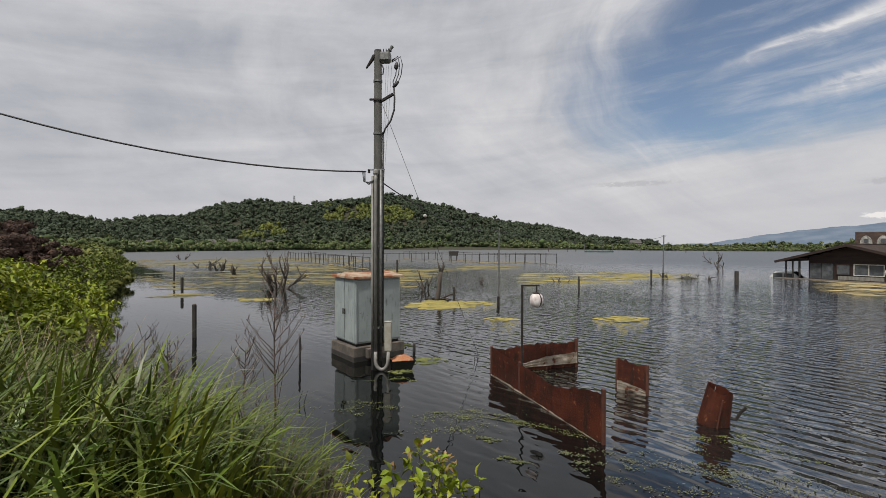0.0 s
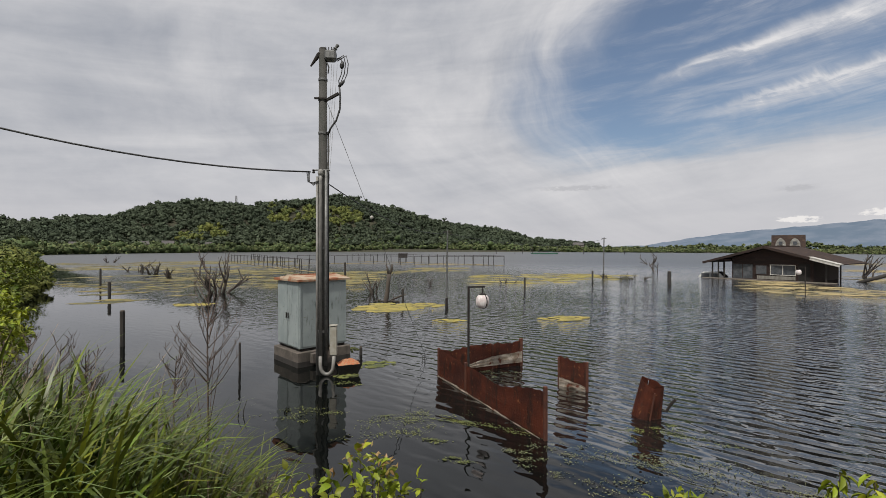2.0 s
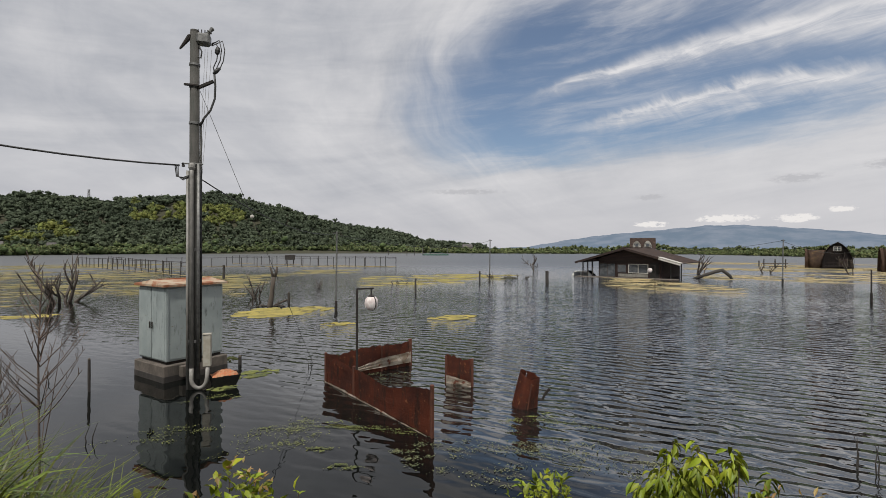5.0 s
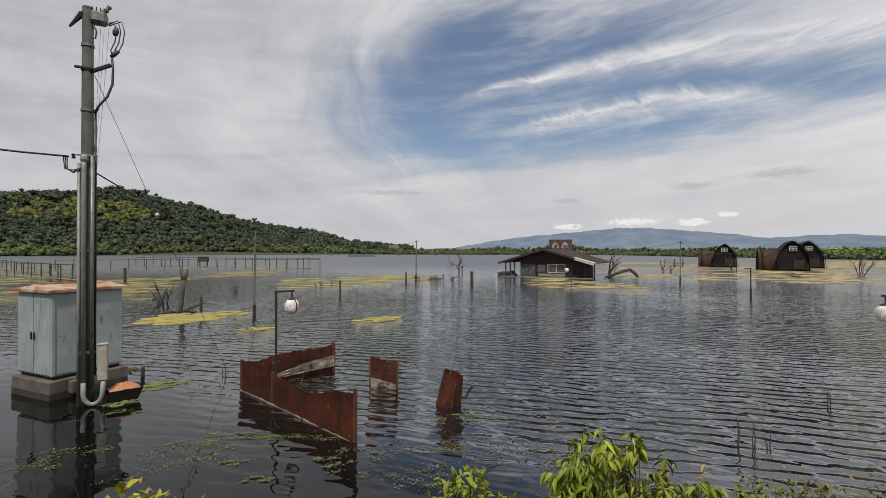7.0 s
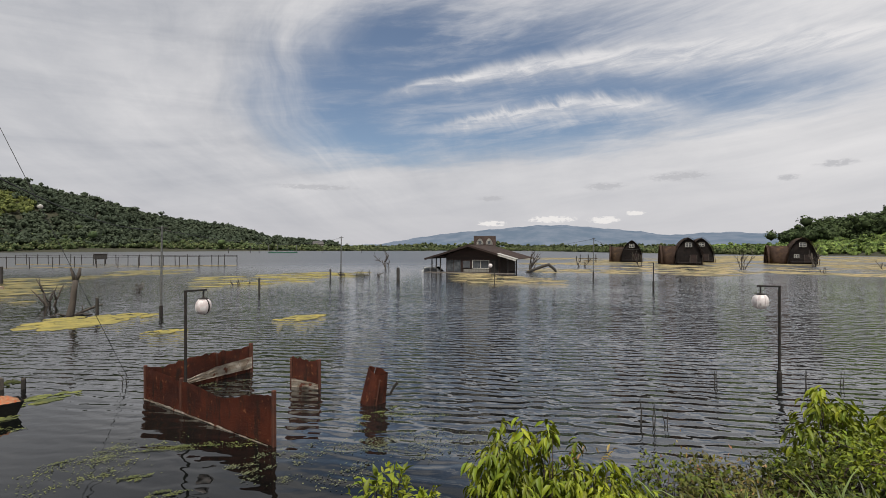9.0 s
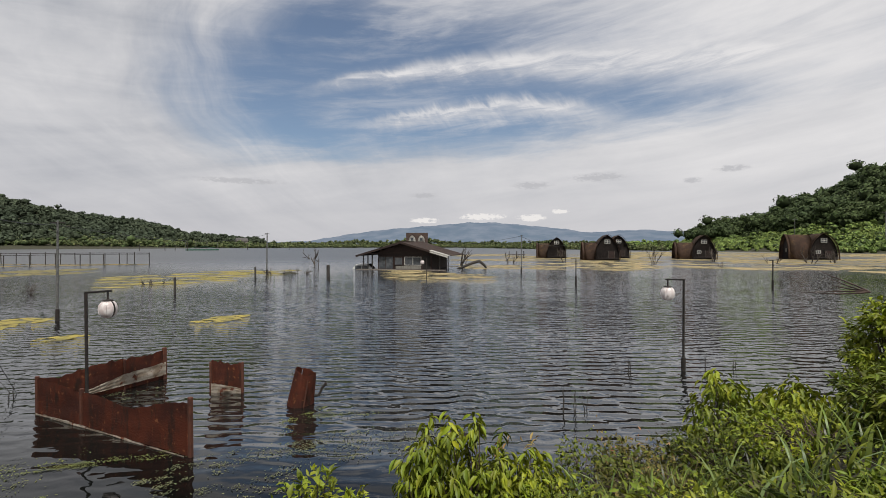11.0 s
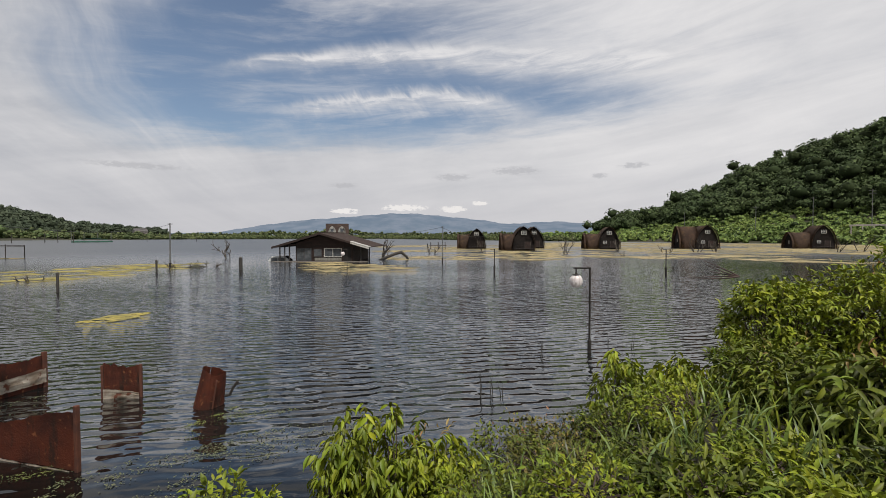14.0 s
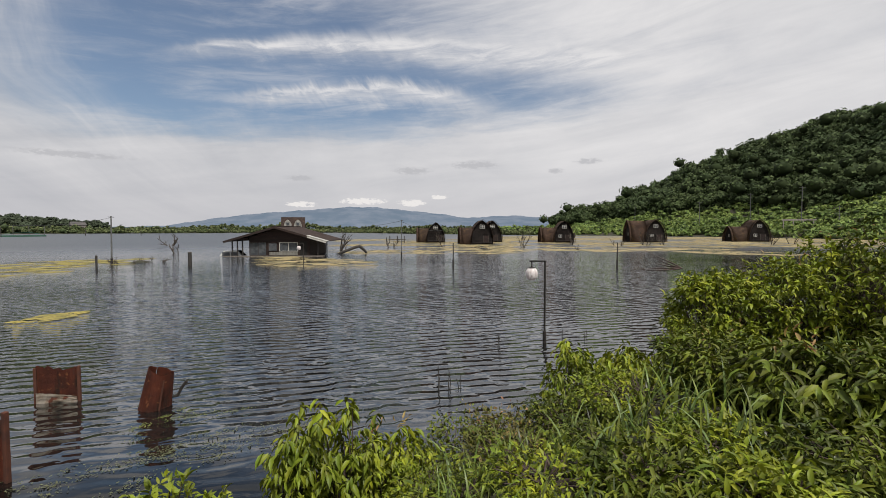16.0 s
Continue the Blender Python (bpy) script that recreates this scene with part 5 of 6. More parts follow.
def far_woods():
    az, r, x, y, g = sample(41, 7000, -28, 49, 402, 690)
    z = height(x, y)
    tan = (z + 6 - 3.2) / r
    bamboo = (az > 6.5) & (az < 17) & (tan > 0.058) & (tan < 0.092) & (wobble(x, y, 0.05) > -0.5)
    bamboo |= (az > 22) & (az < 26.5) & (tan > 0.02) & (tan < 0.05) & (wobble(x, y, 0.07) > -0.3)
    keep = z > 3.0
    rad = g.uniform(0, 1, len(x)) ** 1.6 * 3.6 + 2.6
    rad *= np.where(az < -13, 0.7, 1)
    pos = np.stack([x, y, z + rad * 0.35 + 2.0], 1)
    a = keep & ~bamboo
    crowns("far_wood", pos[a], rad[a], (M["hazed_forest"], M["hazed_leaf"]), 1, 3, 42, 1.9, 0.8, False, "dark green broadleaf wood covering the far hill", "wood")
    b = keep & bamboo
    crowns("bamboo_grove", pos[b], rad[b] * 0.9, (M["bamboo"], M["bamboo"]), 2, 3, 60, 1.4, 1.0, False, "yellow-green bamboo grove on the far hillside", "bamboo")


def near_woods():
    az, r, x, y, g = sample(43, 3200, -107, -66, 150, 350)
    z = height(x, y)
    shore = table(SHORE, az)
    base = np.maximum(shore - 5, 140)
    up = (r - base) / (R_R - base)
    wood = (up > np.interp(az, [-98, -84, -74], [0.30, 0.42, 0.58]) + 0.07 * wobble(x, y, 0.06)) & (z > 2.5) & ~((np.abs(az + 81.4) < 0.7) & (z / r > 0.062))
    rad = g.uniform(0, 1, len(x)) ** 1.8 * 3.8 + 2.9
    pos = np.stack([x, y, z + rad * 0.5 + 0.8], 1)
    crowns("hillside_wood", pos[wood], rad[wood], (M["forest_core"], M["forest_leaf"]), 3, 6, 252, 1.0, 0.85, False, "dense dark green broadleaf wood on the near hillside", "wood")
    az, r, x, y, g = sample(44, 5000, -107, -64, 140, 300)
    z = height(x, y)
    shore = table(SHORE, az)
    base = np.maximum(shore - 5, 140)
    up = (r - base) / (R_R - base)
    low = (up < np.interp(az, [-98, -84, -74], [0.42, 0.56, 0.75])) & (z > 0.1) & (r > shore - 14)
    rad = g.uniform(1.1, 2.5, len(x))
    pos = np.stack([x, y, z + rad * 0.35], 1)
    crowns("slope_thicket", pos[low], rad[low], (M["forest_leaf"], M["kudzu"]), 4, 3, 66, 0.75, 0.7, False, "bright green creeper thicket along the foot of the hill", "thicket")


def shore_scrub():
    g = np.random.default_rng(45)
    n = 4200
    az = g.uniform(-70, 62, n)
    r = table(SHORE, az) * 1.0 + g.uniform(0, 1, n) ** 1.9 * 55 - 14
    x, y = polar(az, r)
    rad = g.uniform(1.3, 2.9, n) * np.where(g.uniform(0, 1, n) > 0.95, 1.6, 1) * np.interp(az, [-40, -24, -12], [0.6, 0.75, 1.5])
    pos = np.stack([x, y, np.maximum(height(x, y), 0.2) + rad * 0.5], 1)
    crowns("shore_scrub", pos, rad, (M["forest_leaf"], M["shore_leaf"]), 6, 2, 28, 1.0, 0.8, False, "band of green scrub along the far shore", "scrub")
    # low trees and green knolls on the far plain
    n = 900
    az = g.uniform(-70, -12, n)
    r = g.uniform(480, 760, n)
    x, y = polar(az, r)
    knoll = np.exp(-((az + 41) / 3.0) ** 2) * 7 + np.exp(-((az + 33) / 2.0) ** 2) * 4 + np.exp(-((az + 57) / 1.2) ** 2) * 3
    rad = g.uniform(2.0, 4.5, n)
    pos = np.stack([x, y, 1.4 + rad * 0.3 + knoll * g.uniform(0.5, 1, n)], 1)
    crowns("plain_trees", pos, rad, (M["forest_core"], M["shore_leaf"]), 7, 3, 36, 1.3, 0.8, False, "scattered low trees and knolls on the far plain", "wood")


far_woods()
near_woods()
shore_scrub()


def bank_scrub():
    g = np.random.default_rng(47)
    n = 900
    leg = g.uniform(0, 1, n) ** 1.5
    ax, ay = np.interp(leg, [0, 0.25, 1.0], [-23.0, -46.0, -190.0]), np.interp(leg, [0, 0.25, 1.0], [28.5, 60.0, 235.0])
    back = g.uniform(-0.2, 1, n) ** 2 * (5 + 40 * leg)
    x, y = ax - back, ay - back * 0.55
    on = bank_side(x, y) > -0.2
    x, y, leg, n = x[on], y[on], leg[on], int(on.sum())
    rad = g.uniform(0.3, 0.62, n) * (1 + 3.5 * leg)
    pos = np.stack([x, y, np.maximum(height(x, y), 0.1) + rad * 0.35], 1)
    crowns("bank_scrub", pos, rad, (M["forest_leaf"], M["bamboo"]), 9, 3, 66, 0.42, 0.75, False, "green scrub along the receding bank", "scrub")


bank_scrub()


def brown_heap():
    g = np.random.default_rng(46)
    n = 260
    x, y = -26.6 + g.normal(size=n) * 1.3, 25.4 + g.normal(size=n) * 1.2
    on = bank_side(x, y) > 0.3
    x, y, n = x[on], y[on], int(on.sum())
    rad = g.uniform(0.25, 0.6, n)
    top = 3.2 * np.exp(-((x + 27.4) / 2.6) ** 2)
    pos = np.stack([x, y, 1.4 + top * g.uniform(0.1, 1, n)], 1)
    crowns("dead_thicket", pos, rad, (M["red_soil"], M["red_soil"]), 8, 3, 170, 0.16, 0.9, False, "brown thicket of dead brush on the bank", "thicket")


brown_heap()


# ---- floating weed ----
def weed_patch(cx, cy, rx, ry, turn, seed, bm=None, lift=0.02, seg=46, ragged=0.38):
    bm = bm or bmesh.new()
    ca, sa = math.cos(radians(turn)), math.sin(radians(turn))
    rings = []
    for q, zz in ((1.0, 0.004), (0.86, lift * 0.7), (0.55, lift), (0.25, lift * 1.1)):
        ring = []
        for k in range(seg):
            a = 2 * math.pi * k / seg
            e = 1 + ragged * noise.noise(Vector((math.cos(a) * 1.4 + seed, math.sin(a) * 1.4, seed * 0.7))) + 0.55 * ragged * noise.noise(Vector((math.cos(a) * 5 + seed, math.sin(a) * 5, 3.3)))
            x, y = math.cos(a) * rx * q * e, math.sin(a) * ry * q * e
            z = zz * (0.7 + 0.6 * noise.noise(Vector((x * 3 + seed, y * 3, 0)))) if q < 1 else zz
            ring.append(bm.verts.new((cx + x * ca - y * sa, cy + x * sa + y * ca, max(z, 0.003))))
        rings.append(ring)
    for a, b in zip(rings, rings[1:]):
        for k in range(seg):
            bm.faces.new((a[k], a[(k + 1) % seg], b[(k + 1) % seg], b[k]))
    bm.faces.new(rings[-1])
    return bm


def weed_mat(cx, cy, rx, ry, turn, seed, mat="algae", label="yellow algae mat floating on the water", n=34):
    """A ragged mat grown together from many small patches."""
    rng = random.Random(seed)
    bm = bmesh.new()
    ca, sa = math.cos(radians(turn)), math.sin(radians(turn))
    for k in range(n):
        a, q = rng.uniform(0, 6.283), rng.random() ** 0.6 * 0.86
        x, y = math.cos(a) * q * rx, math.sin(a) * q * ry
        size = rng.uniform(0.07, 0.24) * (1.15 - 0.6 * q)
        weed_patch(cx + x * ca - y * sa, cy + x * sa + y * ca, rx * size * 1.25, ry * size, turn + rng.uniform(-15, 15), rng.uniform(0, 90), bm, 0.012 + 0.003 * (k % 9), 18, 0.6)
    return tagged(link("algae_mat", bm, M[mat], True), label, "algae mat", "floating algae mats")


for k, row in enumerate(((-1.2, 24.9, 2.2, 2.2, 0, 80), (0.6, 25.6, 1.5, 1.1, 10, 30), (1.65, 20.1, 0.85, 0.60, 0, 30), (6.95, 20.5, 1.4, 0.85, 15, 40), (-12.3, 26.7, 1.5, 0.75, 0, 36))):
    weed_mat(*row[:5], k * 3.7 + 1, n=row[5])
for k, row in enumerate(((-1.15, 12.7, 0.8, 0.5, 0), (-1.6, 11.6, 0.40, 0.28, 10), (-2.0, 14.6, 0.4, 0.4, 0))):
    weed_mat(*row, k * 2.9 + 30, "algae_green", "green algae mat floating round the pole's foot", 26)


def weed_field(name, n, region, sizes, mat, seed, label):
    """Many streaks of floating weed inside a stretch of the lake, region: azimuth and distance limits."""
    rng = random.Random(seed)
    V, F, base = [], [], 0
    seg = 22
    made = 0
    while made < n:
        az = rng.uniform(region[0], region[1])
        r = math.sqrt(rng.uniform(region[2] ** 2, region[3] ** 2))
        x, y = -math.sin(radians(az)) * r, math.cos(radians(az)) * r
        if noise.noise(Vector((x * 0.07 + seed, y * 0.07, 0.5))) < region[4]:
            continue
        if bank_side(np.array([x]), np.array([y]))[0] > -1.0:
            continue
        made += 1
        rx = rng.uniform(*sizes) * (0.6 + r / 90)
        ry = rx * rng.uniform(0.14, 0.42)
        turn = radians(az + rng.uniform(-25, 25))
        s = rng.uniform(0, 99)
        ring = []
        for q, z in ((1.0, 0.003), (0.7, 0.022), (0.3, 0.028)):
            for k in range(seg):
                a = 2 * math.pi * k / seg
                e = 1 + 0.5 * noise.noise(Vector((math.cos(a) * 1.7 + s, math.sin(a) * 1.7, s))) + 0.3 * noise.noise(Vector((math.cos(a) * 5 + s, math.sin(a) * 5, 1)))
                px, py = math.cos(a) * rx * q * e, math.sin(a) * ry * q * e
                V.append((x + px * math.cos(turn) - py * math.sin(turn), y + px * math.sin(turn) + py * math.cos(turn), z + made % 7 * 0.002))
        for i in range(2):
            for k in range(seg):
                a0, a1 = base + i * seg + k, base + i * seg + (k + 1) % seg
                F.append((a0, a1, a1 + seg, a0 + seg))
        V.append((x, y, 0.03 + made % 7 * 0.002))
        for k in range(seg):
            a0, a1 = base + 2 * seg + k, base + 2 * seg + (k + 1) % seg
            F.append((a0, a1, base + 3 * seg, base + 3 * seg))
        base += 3 * seg + 1
    quads = [f for f in F if f[2] != f[3]]
    tris = [f[:3] for f in F if f[2] == f[3]]
    allf = [(a, b, c) for a, b, c, d in quads] + [(a, c, d) for a, b, c, d in quads] + tris
    return tagged(raw(name, V, allf, M[mat], True), label, "floating weed", kind="stuff")


weed_field("weed_field", 430, (13, 36, 33, 125, -0.12), (0.35, 1.7), "algae_dull", 3, "streaks of yellow algae drifting round drowned trees")
weed_field("weed_field", 160, (-6, 12, 36, 75, 0.0), (0.35, 1.6), "algae_dull", 4, "thin yellow algae streaks near old net frames")
weed_field("weed_field", 60, (-26, -8, 41, 60, 0.0), (0.6, 1.5), "algae", 5, "yellow algae streaks by a steel mast")
weed_field("weed_field", 60, (-50, -38, 40, 62, -0.2), (0.6, 1.5), "algae_dry", 6, "straw-coloured weed before the bungalow")
weed_field("weed_field", 380, (-68, -46, 58, 135, -0.3), (0.5, 2.2), "algae_dry", 7, "straw-coloured weed among drowned stumps")
weed_field("weed_field", 950, (-112, -66, 66, 185, -0.40), (0.6, 2.4), "algae_dry", 8, "straw-coloured weed spread before vaulted cottages")


def floating_bits(name, spots, seed, size, mat, label):
    """Loose leaves and strands of pondweed at the surface."""
    g = np.random.default_rng(seed)
    V = []
    for cx, cy, sx, sy, turn, n in spots:
        n = int(n * 1.5)
        seeds = g.normal(size=(max(4, n // 28), 2))
        drift = g.normal(size=(n, 2)) * np.array([[0.34, 0.26]]) * g.uniform(0.3, 1.3, (n, 1))
        p = (seeds[g.integers(0, len(seeds), n)] + drift) * np.array([sx, sy])
        ca, sa = math.cos(radians(turn)), math.sin(radians(turn))
        x, y = cx + p[:, 0] * ca - p[:, 1] * sa, cy + p[:, 0] * sa + p[:, 1] * ca
        c = np.stack([x, y, g.uniform(0.004, 0.02, n)], 1)
        a = g.uniform(0, 6.28, n)
        w = np.stack([np.cos(a), np.sin(a), 0.15 * g.normal(size=n)], 1) * size * g.uniform(0.5, 1.5, (n, 1))
        u = np.stack([-np.sin(a), np.cos(a), 0.15 * g.normal(size=n)], 1) * size * g.uniform(0.25, 0.6, (n, 1))
        V.append(np.stack([c - w, c + u, c + w, c - u], 1).reshape(-1, 3))
    V = np.vstack(V)
    return tagged(raw(name, V, np.arange(len(V)).reshape(-1, 4), M[mat]), label, "pondweed", kind="stuff")


floating_bits("pondweed", [(0.1, 8.3, 0.55, 0.28, 20, 420), (-0.2, 8.7, 0.4, 0.12, 10, 160), (0.45, 7.6, 0.16, 0.10, -20, 120), (0.75, 6.9, 0.14, 0.07, -20, 130), (1.25, 8.2, 0.42, 0.07, -25, 420), (4.25, 7.75, 0.22, 0.16, 0, 220),
                           (-1.9, 9.0, 0.45, 0.25, 10, 260), (-1.4, 10.9, 0.3, 0.15, 0, 160), (4.9, 7.3, 0.5, 0.15, -25, 120)], 51, 0.017, "algae_green", "green pondweed strands at the water surface")
floating_bits("pondweed", [(3.6, 6.5, 0.55, 0.28, -25, 520), (4.5, 6.3, 0.55, 0.25, -25, 260), (2.5, 6.5, 0.30, 0.25, 0, 200), (5.3, 5.5, 0.4, 0.25, -30, 160), (3.3, 5.9, 0.5, 0.2, 0, 130), (2.3, 11.7, 0.3, 0.2, 0, 120), (1.9, 7.1, 0.22, 0.2, 0, 160)], 52, 0.018, "pond_leaf", "olive pondweed leaves at the water surface")


# ---- bank plants ----
def blades(name, mat, seed, spots, label, bend=(0.35, 1.25), seg=5):
    """Arching grass blades. spots: x, y, spreads, count, length range, width range."""
    g = np.random.default_rng(seed)
    V, F, base = [], [], 0
    for cx, cy, sx, sy, n, (l0, l1), (w0, w1) in spots:
        x, y = cx + g.uniform(-1, 1, n) * sx, cy + g.uniform(-1, 1, n) * sy
        keep = (bank_side(x, y) > -0.15) & (np.hypot(x, y) > 1.1)
        x, y = x[keep], y[keep]
        n = len(x)
        z = height(x, y) - 0.04
        ln, wd = g.uniform(l0, l1, n), g.uniform(w0, w1, n)
        a = g.normal(-0.25, 1.5, n)
        lean, curl = g.uniform(0.05, 0.5, n), g.uniform(*bend, n)
        q = np.linspace(0, 1, seg + 1)
        ang = lean[:, None] + curl[:, None] * q[None] ** 1.5 * 1.7
        step = ln[:, None] / seg
        dx, dz = np.sin(ang) * step, np.cos(ang) * step
        hx = np.concatenate([np.zeros((n, 1)), np.cumsum(dx[:, :-1], 1)], 1)
        hz = np.concatenate([np.zeros((n, 1)), np.cumsum(dz[:, :-1], 1)], 1)
        px, py, pz = x[:, None] + hx * np.cos(a)[:, None], y[:, None] + hx * np.sin(a)[:, None], z[:, None] + hz
        w = wd[:, None] * (1 - q[None] ** 2.2) * (0.5 + 0.5 * np.minimum(1, q[None] * 5)) + 0.0008
        sxv, syv = -np.sin(a)[:, None] * w, np.cos(a)[:, None] * w
        left = np.stack([px - sxv, py - syv, pz], -1)
        right = np.stack([px + sxv, py + syv, pz], -1)
        v = np.stack([left, right], 2).reshape(n, -1, 3)
        k = v.shape[1]
        f = np.array([(2 * i, 2 * i + 1, 2 * i + 3, 2 * i + 2) for i in range(seg)])
        F.append((f[None] + (np.arange(n) * k)[:, None, None] + base).reshape(-1, 4))
        V.append(v.reshape(-1, 3))
        base += n * k
    return tagged(raw(name, np.vstack(V), np.vstack(F), M[mat], True), label, "grass", kind="stuff")


blades("tall_grass", "grass", 61, [(-3.4, 3.3, 1.7, 1.8, 2300, (0.65, 1.35), (0.008, 0.019)), (-6.5, 6.0, 2.6, 2.4, 2300, (0.55, 1.15), (0.010, 0.024)), (-2.4, 4.4, 0.7, 0.7, 420, (0.6, 1.1), (0.007, 0.015)),
                                    (-4.5, 2.2, 2.2, 2.0, 1700, (0.5, 0.95), (0.008, 0.017)), (-12, 11, 4, 4, 2500, (0.5, 1.0), (0.012, 0.02))], "tall arching green grass on the bank", (0.55, 1.6))
blades("short_grass", "grass", 62, [(0.5, 2.6, 3.0, 1.6, 2600, (0.15, 0.38), (0.004, 0.008)), (4.5, 0.4, 2.6, 1.6, 1300, (0.18, 0.36), (0.005, 0.009)), (8.0, -2.5, 4, 3, 2500, (0.3, 0.6), (0.006, 0.012)),
                                     (0, -6, 12, 5, 1500, (0.2, 0.5), (0.010, 0.018))], "short green grass and weeds on the bank")
blades("dry_grass", "straw", 63, [(-3.7, 5.1, 1.1, 0.8, 200, (0.8, 1.5), (0.003, 0.005)), (-5.6, 6.6, 1.2, 0.9, 200, (0.8, 1.4), (0.003, 0.006)), (-2.3, 4.6, 1.0, 0.8, 360, (0.5, 1.1), (0.002, 0.004)), (-3.8, 3.6, 1.8, 1.4, 420, (0.7, 1.3), (0.002, 0.004)), (0.5, 3.6, 1.5, 0.6, 260, (0.3, 0.7), (0.002, 0.004)), (5.2, 1.9, 1.2, 0.8, 220, (0.3, 0.6), (0.002, 0.004)),
                                   (-9.3, 9.6, 1.2, 1.2, 700, (0.4, 0.9), (0.004, 0.006))], "dry straw-coloured stems among the grass", (0.05, 0.35))
blades("broad_grass", "leaf_mid", 64, [(-2.9, 3.6, 1.6, 1.4, 1100, (0.6, 1.3), (0.012, 0.024)), (-5.5, 5.0, 2.0, 1.6, 700, (0.5, 1.0), (0.016, 0.030)), (5.0, 0.6, 1.6, 1.2, 300, (0.22, 0.42), (0.010, 0.018))], "broad green reed leaves on the bank", (0.3, 1.2))

blades("pale_grass", "grass_pale", 65, [(-3.4, 3.4, 1.8, 1.7, 700, (0.7, 1.2), (0.005, 0.010)), (-6.0, 5.6, 2.2, 2.0, 460, (0.6, 1.1), (0.006, 0.012)), (5.0, 0.8, 1.8, 1.4, 50, (0.4, 0.6), (0.006, 0.012))], "long pale grass blades bent by the wind", (0.7, 1.5))
blades("straw_tuft", "straw", 66, [(-1.65, 3.9, 0.55, 0.5, 1100, (0.35, 0.85), (0.002, 0.0045)), (-0.9, 3.7, 0.7, 0.4, 600, (0.25, 0.6), (0.002, 0.0045))], "tuft of dry straw at the water's edge", (0.1, 0.6))

LEAF = np.array([(0, 0, 0), (-0.42, 0.28, 0.10), (0, 0.30, 0.0), (0.42, 0.28, 0.10), (-0.40, 0.62, 0.03), (0, 0.64, -0.09), (0.40, 0.62, 0.03), (0, 1.0, -0.30)])
LEAF_F = np.array([(0, 2, 1), (0, 3, 2), (1, 2, 4), (2, 5, 4), (2, 3, 6), (2, 6, 5), (4, 5, 7), (5, 6, 7)])


SMALL_LEAF = np.array([(0, 0, 0), (-0.5, 0.42, 0.10), (0.5, 0.42, 0.10), (0, 0.46, -0.02), (0, 1.0, -0.16)])
SMALL_LEAF_F = np.array([(0, 3, 1), (0, 2, 3), (1, 3, 4), (3, 2, 4)])


def leaf_mesh(at, way, length, width, g, droop):
    """Leaves at the given points, each pointing along way, sagging by droop."""
    shape, sides = (SMALL_LEAF, SMALL_LEAF_F) if length < 0.07 else (LEAF, LEAF_F)
    n = len(at)
    d = way / np.linalg.norm(way, axis=1, keepdims=True)
    d[:, 2] -= droop
    d /= np.linalg.norm(d, axis=1, keepdims=True)
    up = np.tile([0.0, 0.0, 1.0], (n, 1)) + g.normal(size=(n, 3)) * 0.35
    s = np.cross(d, up)
    s /= np.linalg.norm(s, axis=1, keepdims=True) + 1e-9
    u = np.cross(s, d)
    ln = length * g.uniform(0.6, 1.2, n)
    wd = ln * width * g.uniform(0.8, 1.2, n)
    v = at[:, None, :] + shape[None, :, 0:1] * s[:, None] * wd[:, None, None] + shape[None, :, 1:2] * d[:, None] * ln[:, None, None] + shape[None, :, 2:3] * u[:, None] * ln[:, None, None]
    f = sides[None] + (np.arange(n) * len(shape))[:, None, None]
    return v.reshape(-1, 3), f.reshape(-1, 3)


